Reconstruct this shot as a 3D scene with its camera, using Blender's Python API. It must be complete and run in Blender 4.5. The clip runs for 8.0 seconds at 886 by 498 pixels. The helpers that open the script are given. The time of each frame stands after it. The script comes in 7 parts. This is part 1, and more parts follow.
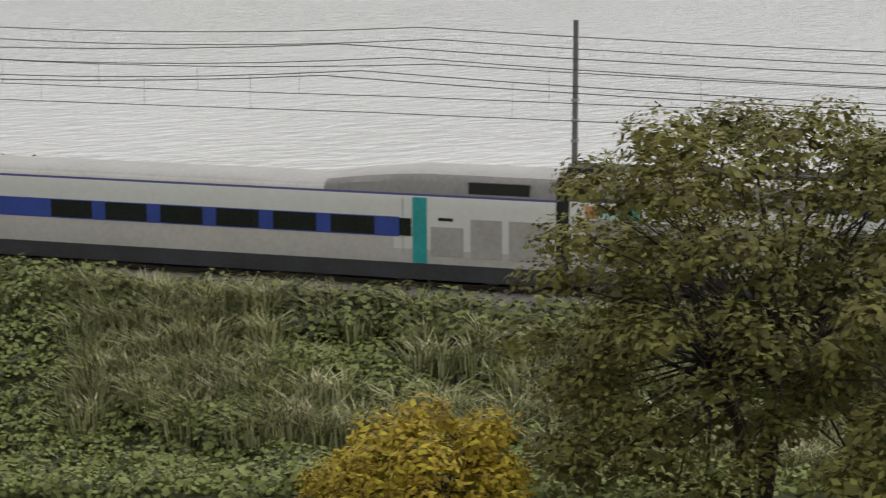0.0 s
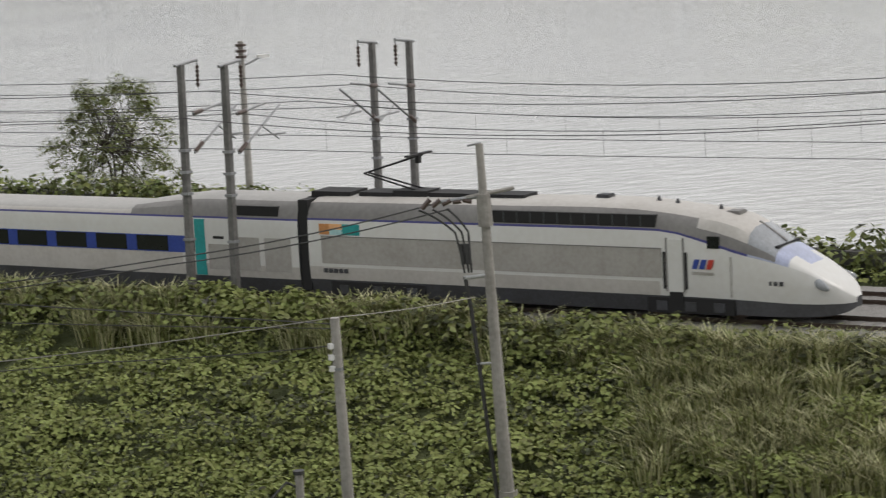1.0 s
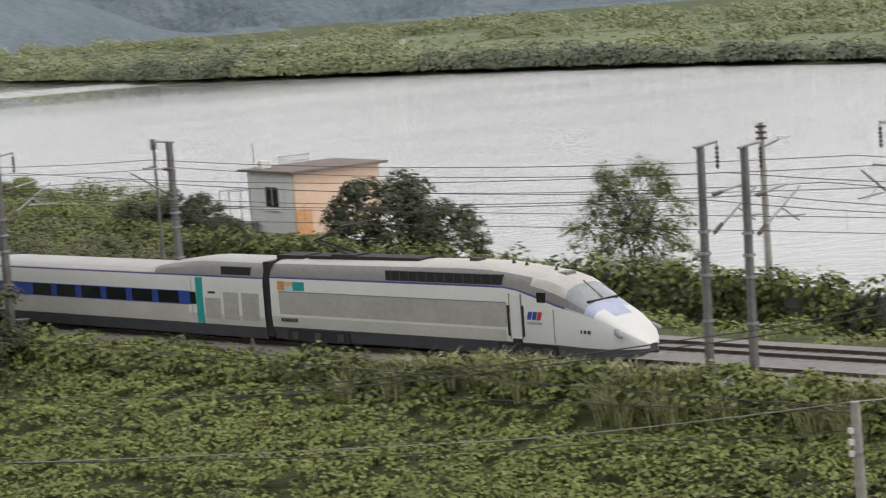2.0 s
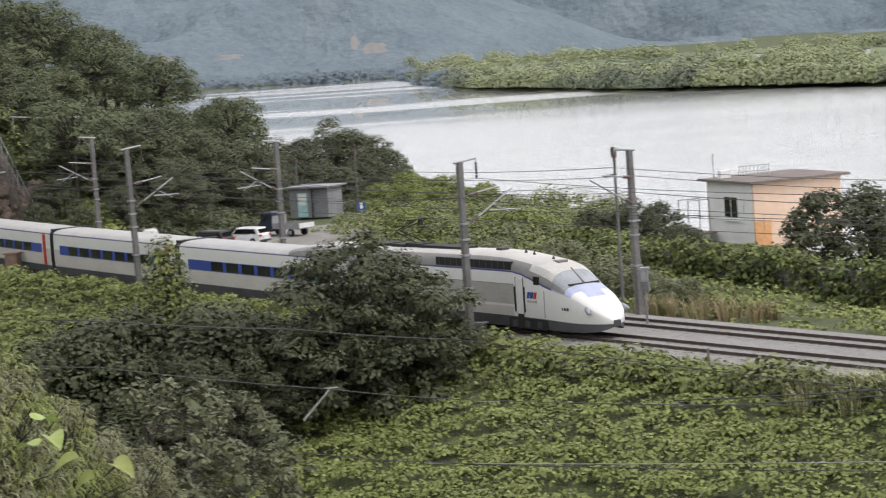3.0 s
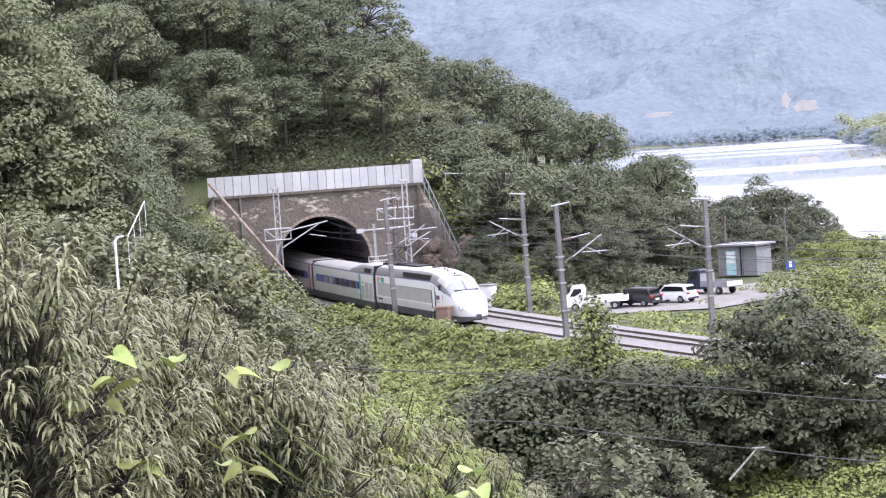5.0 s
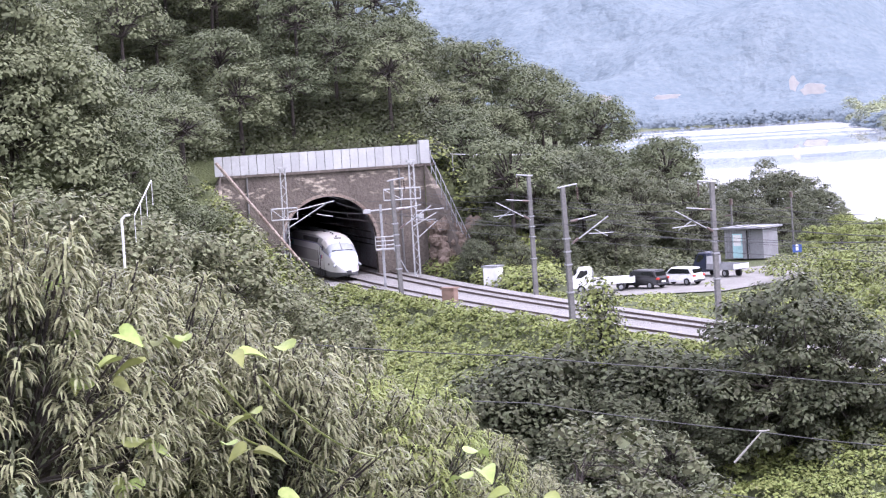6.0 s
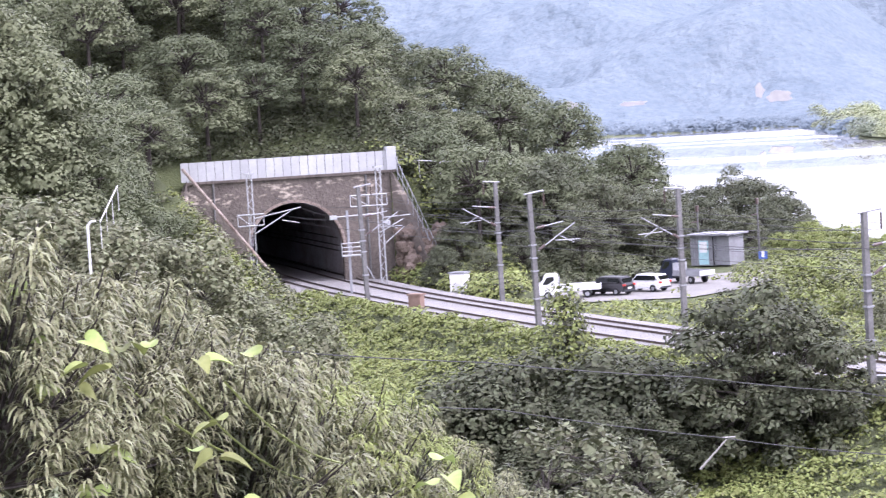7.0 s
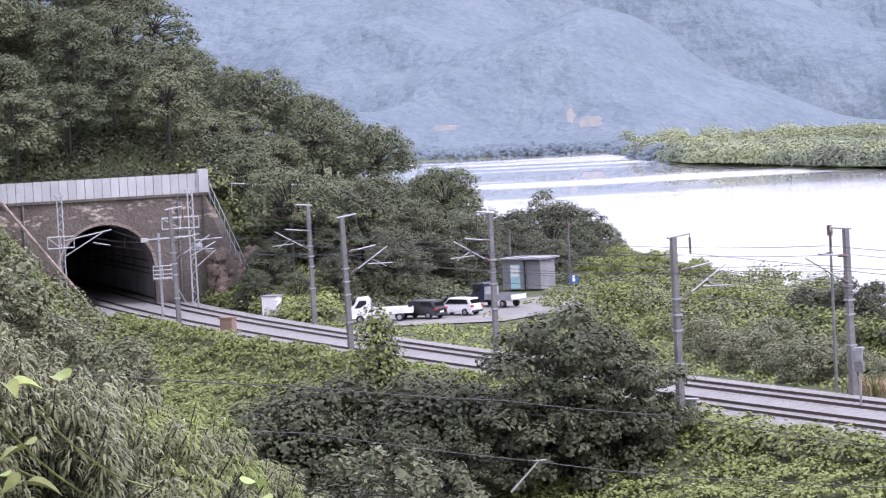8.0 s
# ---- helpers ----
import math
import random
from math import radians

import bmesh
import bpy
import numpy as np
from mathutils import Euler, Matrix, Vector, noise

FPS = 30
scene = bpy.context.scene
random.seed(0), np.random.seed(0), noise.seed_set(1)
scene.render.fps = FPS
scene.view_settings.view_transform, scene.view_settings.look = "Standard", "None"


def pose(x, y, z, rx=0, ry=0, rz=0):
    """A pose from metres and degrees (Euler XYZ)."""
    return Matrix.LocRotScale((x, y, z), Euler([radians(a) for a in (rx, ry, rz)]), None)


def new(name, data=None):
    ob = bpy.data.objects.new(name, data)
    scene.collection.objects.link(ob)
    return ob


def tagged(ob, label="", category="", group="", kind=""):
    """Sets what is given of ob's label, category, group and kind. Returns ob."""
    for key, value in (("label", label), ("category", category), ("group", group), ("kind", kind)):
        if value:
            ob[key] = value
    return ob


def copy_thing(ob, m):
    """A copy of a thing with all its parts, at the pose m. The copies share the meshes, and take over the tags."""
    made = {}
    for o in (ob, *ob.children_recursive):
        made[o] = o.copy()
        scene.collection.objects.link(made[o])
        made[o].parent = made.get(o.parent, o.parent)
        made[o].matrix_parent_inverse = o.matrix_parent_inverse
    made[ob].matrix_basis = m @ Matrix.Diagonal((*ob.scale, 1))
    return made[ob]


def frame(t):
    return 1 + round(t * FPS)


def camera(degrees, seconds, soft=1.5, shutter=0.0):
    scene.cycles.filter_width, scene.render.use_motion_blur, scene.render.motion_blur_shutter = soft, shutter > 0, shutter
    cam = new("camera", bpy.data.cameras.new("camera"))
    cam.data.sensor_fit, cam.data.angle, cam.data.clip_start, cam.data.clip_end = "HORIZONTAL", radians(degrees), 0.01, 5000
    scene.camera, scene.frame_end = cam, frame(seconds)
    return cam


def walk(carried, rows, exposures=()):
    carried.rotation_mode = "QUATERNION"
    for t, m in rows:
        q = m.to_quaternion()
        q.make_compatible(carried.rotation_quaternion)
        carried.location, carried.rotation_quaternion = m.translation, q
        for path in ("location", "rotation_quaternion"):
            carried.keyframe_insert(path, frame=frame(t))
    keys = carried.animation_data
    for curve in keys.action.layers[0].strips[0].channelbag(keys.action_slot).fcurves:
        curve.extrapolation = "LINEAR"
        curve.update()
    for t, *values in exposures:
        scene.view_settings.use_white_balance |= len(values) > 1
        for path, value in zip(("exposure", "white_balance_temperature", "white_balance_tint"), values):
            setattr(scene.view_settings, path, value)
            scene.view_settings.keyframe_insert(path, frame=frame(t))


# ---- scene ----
cam = camera(20.666, 8.0, soft=1.2, shutter=0.15)
EYE = 15.2
# seconds, yaw, pitch, roll of the hand-held pan
PAN = [
    (0.0, -41.065, -10.382, 0.107),
    (0.1, -40.164, -10.317, 0.553),
    (0.2, -38.992, -10.080, 1.127),
    (0.3, -37.562, -9.883, 1.257),
    (0.4, -35.630, -9.698, 1.577),
    (0.5, -33.765, -9.509, 1.909),
    (0.6, -31.903, -9.189, 2.399),
    (0.7, -30.580, -9.127, 2.648),
    (1.0, -28.166, -8.792, 3.067),
    (1.2, -26.177, -8.353, 3.649),
    (2.3, -12.044, -5.673, 3.932),
    (2.5, -9.607, -5.678, 3.763),
    (3.0, -5.134, -5.119, 3.909),
    (3.5, -0.306, -4.556, 3.908),
    (4.0, 3.457, -3.994, 4.228),
    (4.5, 4.536, -3.420, 3.845),
    (4.7, 4.952, -3.025, 4.018),
    (5.8, 4.876, -3.449, 3.693),
    (6.0, 5.150, -3.519, 3.552),
    (6.5, 5.691, -3.620, 3.557),
    (7.0, 4.364, -3.417, 3.438),
    (7.5, 1.113, -2.911, 3.360),
    (8.0, -0.042, -3.109, 2.972),
]
# seconds, stops, kelvin, tint of the camera's automatic exposure
EXPOSURES = [(0.0, -0.56, 6500, 11), (1.2, -0.54, 6450, 12), (2.5, -0.1, 6350, 13), (3.5, 0.25, 6150, 16), (4.5, 0.88, 5850, 22), (6.0, 1.18, 5620, 32), (7.0, 1.27, 5600, 33), (7.5, 1.08, 5600, 32), (8.0, 0.75, 5600, 31)]
walk(cam, [(t, pose(0, 0, EYE, 90 + p, r, y)) for t, y, p, r in PAN], EXPOSURES)

# ---- light: bright overcast ----
world = bpy.data.worlds.new("overcast_sky")
scene.world = world
world.use_nodes = True
_nt = world.node_tree
_sky = _nt.nodes.new("ShaderNodeTexSky")
_sky.sky_type, _sky.sun_disc = "NISHITA", False
_sky.sun_elevation, _sky.sun_rotation = radians(48), radians(110)
_sky.air_density, _sky.dust_density, _sky.ozone_density = 1.0, 5.0, 1.0
_cloud = _nt.nodes.new("ShaderNodeMix")
_cloud.data_type = "RGBA"
_cloud.inputs["Factor"].default_value = 0.8
_cloud.inputs["B"].default_value = (9.6, 9.5, 9.2, 1)
_nt.links.new(_sky.outputs[0], _cloud.inputs["A"])
_nt.links.new(_cloud.outputs["Result"], _nt.nodes["Background"].inputs[0])
_nt.nodes["Background"].inputs[1].default_value = 0.155
_sun = bpy.data.lights.new("sun", "SUN")
_sun.energy, _sun.angle, _sun.color = 1.3, radians(12), (1.0, 0.96, 0.9)
_so = new("sun", _sun)
_so.rotation_euler = Vector((-0.7, 0.25, -0.83)).to_track_quat("-Z", "Y").to_euler()


# ---- materials ----
def material(name, colour, rough=0.6, metal=0.0, second=None, scale=1.0, amount=0.5, bump=0.0, bump_scale=20.0, vary=0.0, island=False,
             through_light=0.0, emit=0.0, spec=0.5, plants=False):
    """A principled material with noise at two scales between two colours, bump, and change from object to object or leaf to leaf."""
    m = bpy.data.materials.new(name)
    m.use_nodes = True
    nt = m.node_tree
    b = nt.nodes["Principled BSDF"]
    b.inputs["Roughness"].default_value, b.inputs["Metallic"].default_value = rough, metal
    b.inputs["Specular IOR Level"].default_value = spec
    second = second or tuple(c * 0.72 for c in colour)
    geo = nt.nodes.new("ShaderNodeNewGeometry")
    n1, n2 = nt.nodes.new("ShaderNodeTexNoise"), nt.nodes.new("ShaderNodeTexNoise")
    for n, k in ((n1, scale), (n2, scale * 9.3)):
        n.inputs["Scale"].default_value, n.inputs["Detail"].default_value = k, 5.0
        nt.links.new(geo.outputs["Position"], n.inputs["Vector"])
    add = nt.nodes.new("ShaderNodeMath")
    add.operation = "ADD"
    nt.links.new(n1.outputs["Fac"], add.inputs[0])
    nt.links.new(n2.outputs["Fac"], add.inputs[1])
    rng = nt.nodes.new("ShaderNodeMapRange")
    rng.inputs["From Min"].default_value, rng.inputs["From Max"].default_value = 1.0 - amount * 0.5, 1.0 + amount * 0.5
    nt.links.new(add.outputs[0], rng.inputs["Value"])
    mix = nt.nodes.new("ShaderNodeMix")
    mix.data_type = "RGBA"
    mix.inputs["A"].default_value, mix.inputs["B"].default_value = (*colour, 1), (*second, 1)
    nt.links.new(rng.outputs[0], mix.inputs["Factor"])
    out = mix.outputs["Result"]
    if vary:
        hsv = nt.nodes.new("ShaderNodeHueSaturation")
        rnd = geo.outputs["Random Per Island"] if island else nt.nodes.new("ShaderNodeObjectInfo").outputs["Random"]
        r2 = nt.nodes.new("ShaderNodeMapRange")
        r2.inputs["To Min"].default_value, r2.inputs["To Max"].default_value = 1 - vary, 1 + vary
        r3 = nt.nodes.new("ShaderNodeMapRange")
        r3.inputs["To Min"].default_value, r3.inputs["To Max"].default_value = 0.5 - vary * 0.06, 0.5 + vary * 0.04
        nt.links.new(rnd, r2.inputs["Value"])
        nt.links.new(rnd, r3.inputs["Value"])
        nt.links.new(r2.outputs[0], hsv.inputs["Value"])
        nt.links.new(r3.outputs[0], hsv.inputs["Hue"])
        nt.links.new(out, hsv.inputs["Color"])
        out = hsv.outputs["Color"]
    if island:
        info, h2 = nt.nodes.new("ShaderNodeObjectInfo"), nt.nodes.new("ShaderNodeHueSaturation")
        for lo, hi, slot in ((0.78, 1.2, "Value"), (0.515, 0.497, "Hue")):
            r4 = nt.nodes.new("ShaderNodeMapRange")
            r4.inputs["To Min"].default_value, r4.inputs["To Max"].default_value = lo, hi
            nt.links.new(info.outputs["Random"], r4.inputs["Value"])
            nt.links.new(r4.outputs[0], h2.inputs[slot])
        nt.links.new(out, h2.inputs["Color"])
        out = h2.outputs["Color"] if plants else out
    nt.links.new(out, b.inputs["Base Color"])
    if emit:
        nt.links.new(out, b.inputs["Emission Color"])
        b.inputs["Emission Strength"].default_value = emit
    if bump:
        n3, bp = nt.nodes.new("ShaderNodeTexNoise"), nt.nodes.new("ShaderNodeBump")
        n3.inputs["Scale"].default_value, n3.inputs["Detail"].default_value = bump_scale, 6.0
        nt.links.new(geo.outputs["Position"], n3.inputs["Vector"])
        nt.links.new(n3.outputs["Fac"], bp.inputs["Height"])
        bp.inputs["Strength"].default_value, bp.inputs["Distance"].default_value = bump, 1.0 / bump_scale
        nt.links.new(bp.outputs[0], b.inputs["Normal"])
    if through_light:
        tr, ms = nt.nodes.new("ShaderNodeBsdfTranslucent"), nt.nodes.new("ShaderNodeMixShader")
        nt.links.new(out, tr.inputs["Color"])
        ms.inputs[0].default_value = through_light
        nt.links.new(b.outputs[0], ms.inputs[1])
        nt.links.new(tr.outputs[0], ms.inputs[2])
        nt.links.new(ms.outputs[0], nt.nodes["Material Output"].inputs["Surface"])
    return m


def leafy(name, a, b, vary=0.45, scale=0.25, rough=0.5, plants=False):
    return material(name, a, rough, second=b, scale=scale, amount=0.6, vary=vary, island=True, through_light=0.15, spec=0.16, plants=plants)


M = {}
M["soil"] = material("grassy_soil", (0.092, 0.108, 0.04), 0.95, second=(0.058, 0.071, 0.026), scale=1.6, amount=0.8, bump=1.0, bump_scale=5)
M["kudzu"] = leafy("kudzu_leaf", (0.215, 0.248, 0.08), (0.165, 0.195, 0.062), 0.22)
M["kudzu_bright"] = leafy("bright_kudzu_leaf", (0.25, 0.285, 0.094), (0.20, 0.235, 0.075), 0.22)
M["big_leaf"] = material("young_kudzu_leaf", (0.30, 0.35, 0.11), 0.5, second=(0.20, 0.25, 0.07), scale=3.0, amount=0.5, vary=0.4, through_light=0.2, spec=0.3)
M["grass"] = leafy("tall_grass", (0.20, 0.21, 0.085), (0.13, 0.15, 0.055), 0.4)
M["reed"] = leafy("seeding_reed", (0.50, 0.49, 0.30), (0.38, 0.38, 0.21), 0.3)
M["dry"] = leafy("dry_weeds", (0.36, 0.25, 0.17), (0.26, 0.22, 0.13), 0.3)
M["wood_leaf"] = leafy("hill_tree_leaf", (0.148, 0.165, 0.088), (0.102, 0.116, 0.063), 0.15, 0.08, plants=True)
# hill tree leaf with the shade of knoll and foot trees put into its colour
M["shaded_tree_leaf"] = leafy("shaded_tree_leaf", (0.112, 0.122, 0.07), (0.075, 0.083, 0.05), 0.2, 0.08, plants=True)
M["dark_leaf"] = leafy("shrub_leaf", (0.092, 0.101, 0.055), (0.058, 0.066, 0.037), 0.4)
M["olive_leaf"] = leafy("olive_leaf", (0.19, 0.178, 0.045), (0.10, 0.102, 0.03), 0.4)
M["peach_leaf"] = leafy("peach_leaf", (0.236, 0.24, 0.13), (0.16, 0.167, 0.086), 0.38, rough=0.38)
M["yellow_leaf"] = leafy("yellow_leaf", (0.48, 0.36, 0.04), (0.34, 0.27, 0.035), 0.35)
M["hedge_leaf"] = leafy("hedge_leaf", (0.12, 0.14, 0.05), (0.075, 0.095, 0.034), 0.5)
M["pine_leaf"] = leafy("tamarisk_leaf", (0.14, 0.16, 0.055), (0.085, 0.10, 0.036), 0.4)
# leaf colour paled and greyed to carry the haze over the river
M["far_leaf"] = leafy("hazy_island_leaf", (0.205, 0.232, 0.155), (0.14, 0.165, 0.115), 0.25, 0.02)
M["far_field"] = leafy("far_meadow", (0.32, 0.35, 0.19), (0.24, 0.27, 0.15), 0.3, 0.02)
M["slope_leaf"] = leafy("slope_shrub_leaf", (0.19, 0.20, 0.115), (0.12, 0.13, 0.07), 0.45)
M["twig_leaf"] = leafy("twig_shrub_leaf", (0.15, 0.16, 0.09), (0.085, 0.095, 0.052), 0.5)
M["mugwort"] = leafy("pale_weed_leaf", (0.24, 0.27, 0.165), (0.17, 0.20, 0.115), 0.3)
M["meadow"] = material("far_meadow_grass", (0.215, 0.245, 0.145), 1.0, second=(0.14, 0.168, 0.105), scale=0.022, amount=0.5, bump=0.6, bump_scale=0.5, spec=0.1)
M["bark"] = material("bark", (0.05, 0.04, 0.032), 0.9, second=(0.025, 0.02, 0.017), scale=3, bump=0.7)
M["concrete"] = material("mast_concrete", (0.17, 0.167, 0.16), 0.85, second=(0.10, 0.098, 0.095), scale=0.8, bump=0.3)
M["pole"] = material("pole_concrete", (0.36, 0.345, 0.32), 0.85, second=(0.24, 0.23, 0.21), scale=0.7, bump=0.3)
M["steel"] = material("galvanised_steel", (0.35, 0.36, 0.37), 0.5, 0.6, scale=2)
M["pale_steel"] = material("pale_painted_steel", (0.45, 0.46, 0.46), 0.5, 0.1, scale=2)
M["wire"] = material("cable", (0.05, 0.05, 0.052), 0.6, scale=1)
M["porcelain"] = material("insulator", (0.10, 0.07, 0.06), 0.3, scale=4)
M["rail"] = material("rail_steel", (0.11, 0.085, 0.07), 0.5, 0.5, second=(0.07, 0.05, 0.04), scale=3)
M["railtop"] = material("worn_rail_top", (0.26, 0.25, 0.24), 0.5, 0.6, scale=3)
M["sleeper"] = material("sleeper_concrete", (0.27, 0.262, 0.25), 0.9, scale=2, vary=0.12)
M["ballast"] = material("ballast", (0.31, 0.30, 0.285), 0.95, second=(0.165, 0.157, 0.148), scale=2.5, amount=0.9, bump=1.0, bump_scale=14)
def portal_material():
    """Brown stained stone with a broken band of pale streaky plaster."""
    m = material("stained_stone", (0.175, 0.148, 0.122), 0.9, second=(0.068, 0.058, 0.049), scale=0.4, amount=0.9, bump=0.5, bump_scale=4)
    nt = m.node_tree
    b = nt.nodes["Principled BSDF"]
    base = b.inputs["Base Color"].links[0].from_socket
    geo = nt.nodes.new("ShaderNodeNewGeometry")
    sep = nt.nodes.new("ShaderNodeSeparateXYZ")
    nt.links.new(geo.outputs["Position"], sep.inputs[0])
    facs = []
    for scale, lo, hi in (((0.45, 0.45, 1.3), 0.53, 0.60), ((1.6, 1.6, 3.4), 0.44, 0.62)):
        mp, n, r = nt.nodes.new("ShaderNodeMapping"), nt.nodes.new("ShaderNodeTexNoise"), nt.nodes.new("ShaderNodeMapRange")
        mp.inputs["Scale"].default_value = scale
        n.inputs["Scale"].default_value, n.inputs["Detail"].default_value = 1.0, 5.0
        r.inputs["From Min"].default_value, r.inputs["From Max"].default_value = lo, hi
        nt.links.new(geo.outputs["Position"], mp.inputs["Vector"])
        nt.links.new(mp.outputs[0], n.inputs["Vector"])
        nt.links.new(n.outputs["Fac"], r.inputs["Value"])
        facs.append(r.outputs[0])
    for lo, hi in ((7.0, 7.5), (9.35, 8.9)):
        r = nt.nodes.new("ShaderNodeMapRange")
        r.inputs["From Min"].default_value, r.inputs["From Max"].default_value = lo, hi
        nt.links.new(sep.outputs["Z"], r.inputs["Value"])
        facs.append(r.outputs[0])
    out = facs[0]
    for f in facs[1:]:
        mu = nt.nodes.new("ShaderNodeMath")
        mu.operation = "MULTIPLY"
        nt.links.new(out, mu.inputs[0])
        nt.links.new(f, mu.inputs[1])
        out = mu.outputs[0]
    mix = nt.nodes.new("ShaderNodeMix")
    mix.data_type = "RGBA"
    mix.inputs["B"].default_value = (0.46, 0.40, 0.32, 1)
    nt.links.new(out, mix.inputs["Factor"])
    nt.links.new(base, mix.inputs["A"])
    nt.links.new(mix.outputs["Result"], b.inputs["Base Color"])
    return m


M["portal"] = portal_material()
M["rubble"] = material("broken_brown_rock", (0.24, 0.185, 0.145), 0.95, second=(0.11, 0.085, 0.068), scale=0.9, amount=0.9, bump=1.0, bump_scale=3)
M["portal_pale"] = material("pale_render", (0.36, 0.31, 0.26), 0.9, second=(0.16, 0.115, 0.09), scale=0.5, amount=0.7, bump=0.4, bump_scale=5)
M["lining"] = material("tunnel_lining", (0.68, 0.68, 0.70), 0.85, second=(0.42, 0.36, 0.38), scale=0.4)
M["coachroof"] = material("coach_roof_grey", (0.40, 0.395, 0.38), 0.5, second=(0.33, 0.325, 0.31), scale=0.6)
M["panel"] = material("grey_noise_panel", (0.43, 0.44, 0.435), 0.5, 0.0, second=(0.36, 0.365, 0.36), scale=0.6, vary=0.1)
M["white"] = material("train_white", (0.66, 0.67, 0.66), 0.35, second=(0.56, 0.55, 0.52), scale=0.5, amount=1.2)
M["lower"] = material("train_pale_grey", (0.50, 0.485, 0.455), 0.45, second=(0.42, 0.40, 0.37), scale=0.6)
M["grey"] = material("train_roof_grey", (0.21, 0.205, 0.195), 0.5, second=(0.16, 0.155, 0.15), scale=0.6)
M["louvre"] = material("train_panel_grey", (0.385, 0.375, 0.35), 0.5, second=(0.31, 0.295, 0.27), scale=0.7)
M["skirt"] = material("train_skirt", (0.055, 0.058, 0.066), 0.6, second=(0.035, 0.035, 0.037), scale=1)
M["skirtgrey"] = material("train_nose_skirt", (0.085, 0.087, 0.095), 0.5, second=(0.06, 0.06, 0.064), scale=1)
M["black"] = material("dark_opening", (0.012, 0.012, 0.013), 0.7, scale=2)
M["blue"] = material("train_blue", (0.035, 0.07, 0.33), 0.35, scale=1)
M["line"] = material("train_blue_line", (0.05, 0.05, 0.22), 0.35, scale=1)
M["hood"] = material("train_pale_blue", (0.42, 0.46, 0.62), 0.3, scale=1)
M["teal"] = material("train_teal", (0.02, 0.33, 0.33), 0.4, scale=1)
M["red"] = material("train_red", (0.50, 0.045, 0.03), 0.4, scale=1)
M["orange"] = material("sign_orange", (0.62, 0.28, 0.10), 0.5, scale=1)
M["glass"] = material("dark_glass", (0.015, 0.017, 0.018), 0.08, scale=1)
# the bright sky's reflection is put into the glass as pale grey
M["windscreen"] = material("pale_reflecting_glass", (0.32, 0.34, 0.36), 0.06, scale=1)
M["wallwhite"] = material("whitewashed_wall", (0.78, 0.78, 0.77), 0.8, second=(0.66, 0.66, 0.64), scale=0.4)
M["wallpeach"] = material("peach_wall", (0.80, 0.60, 0.47), 0.8, second=(0.72, 0.52, 0.38), scale=0.3)
M["wallorange"] = material("orange_wall_base", (0.78, 0.42, 0.20), 0.8, scale=0.4)
M["rooftile"] = material("weathered_roof", (0.22, 0.18, 0.16), 0.9, second=(0.13, 0.11, 0.10), scale=0.7)
M["tin"] = material("hut_sheet", (0.26, 0.27, 0.28), 0.6, second=(0.19, 0.19, 0.20), scale=0.6)
M["cyan"] = material("pale_cyan_sheet", (0.42, 0.66, 0.68), 0.6, scale=0.8)
M["carwhite"] = material("white_car_paint", (0.78, 0.78, 0.78), 0.25, scale=1)
M["carblack"] = material("black_car_paint", (0.010, 0.010, 0.012), 0.32, scale=1)
M["carblue"] = material("dark_blue_car_paint", (0.02, 0.025, 0.05), 0.3, scale=1)
M["tyre"] = material("tyre", (0.02, 0.02, 0.02), 0.85, scale=3)
M["signblue"] = material("blue_sheet", (0.05, 0.10, 0.30), 0.6, scale=1)
M["asphalt"] = material("worn_road", (0.24, 0.23, 0.212), 0.95, second=(0.16, 0.155, 0.14), scale=0.5)
M["lamp_white"] = material("white_pole_paint", (0.7, 0.7, 0.7), 0.5, scale=1)
M["rust"] = material("rusty_box", (0.24, 0.16, 0.12), 0.8, scale=2)
# distance haze is put into the pale blue colour and a weak emission
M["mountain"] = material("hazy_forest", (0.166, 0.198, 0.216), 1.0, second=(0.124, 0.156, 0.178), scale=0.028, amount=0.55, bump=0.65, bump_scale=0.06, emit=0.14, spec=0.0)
# a faint emission is added to lift the far earth's brightness
M["scar"] = material("bare_far_earth", (0.40, 0.385, 0.37), 1.0, second=(0.30, 0.295, 0.295), scale=0.03, emit=0.13)


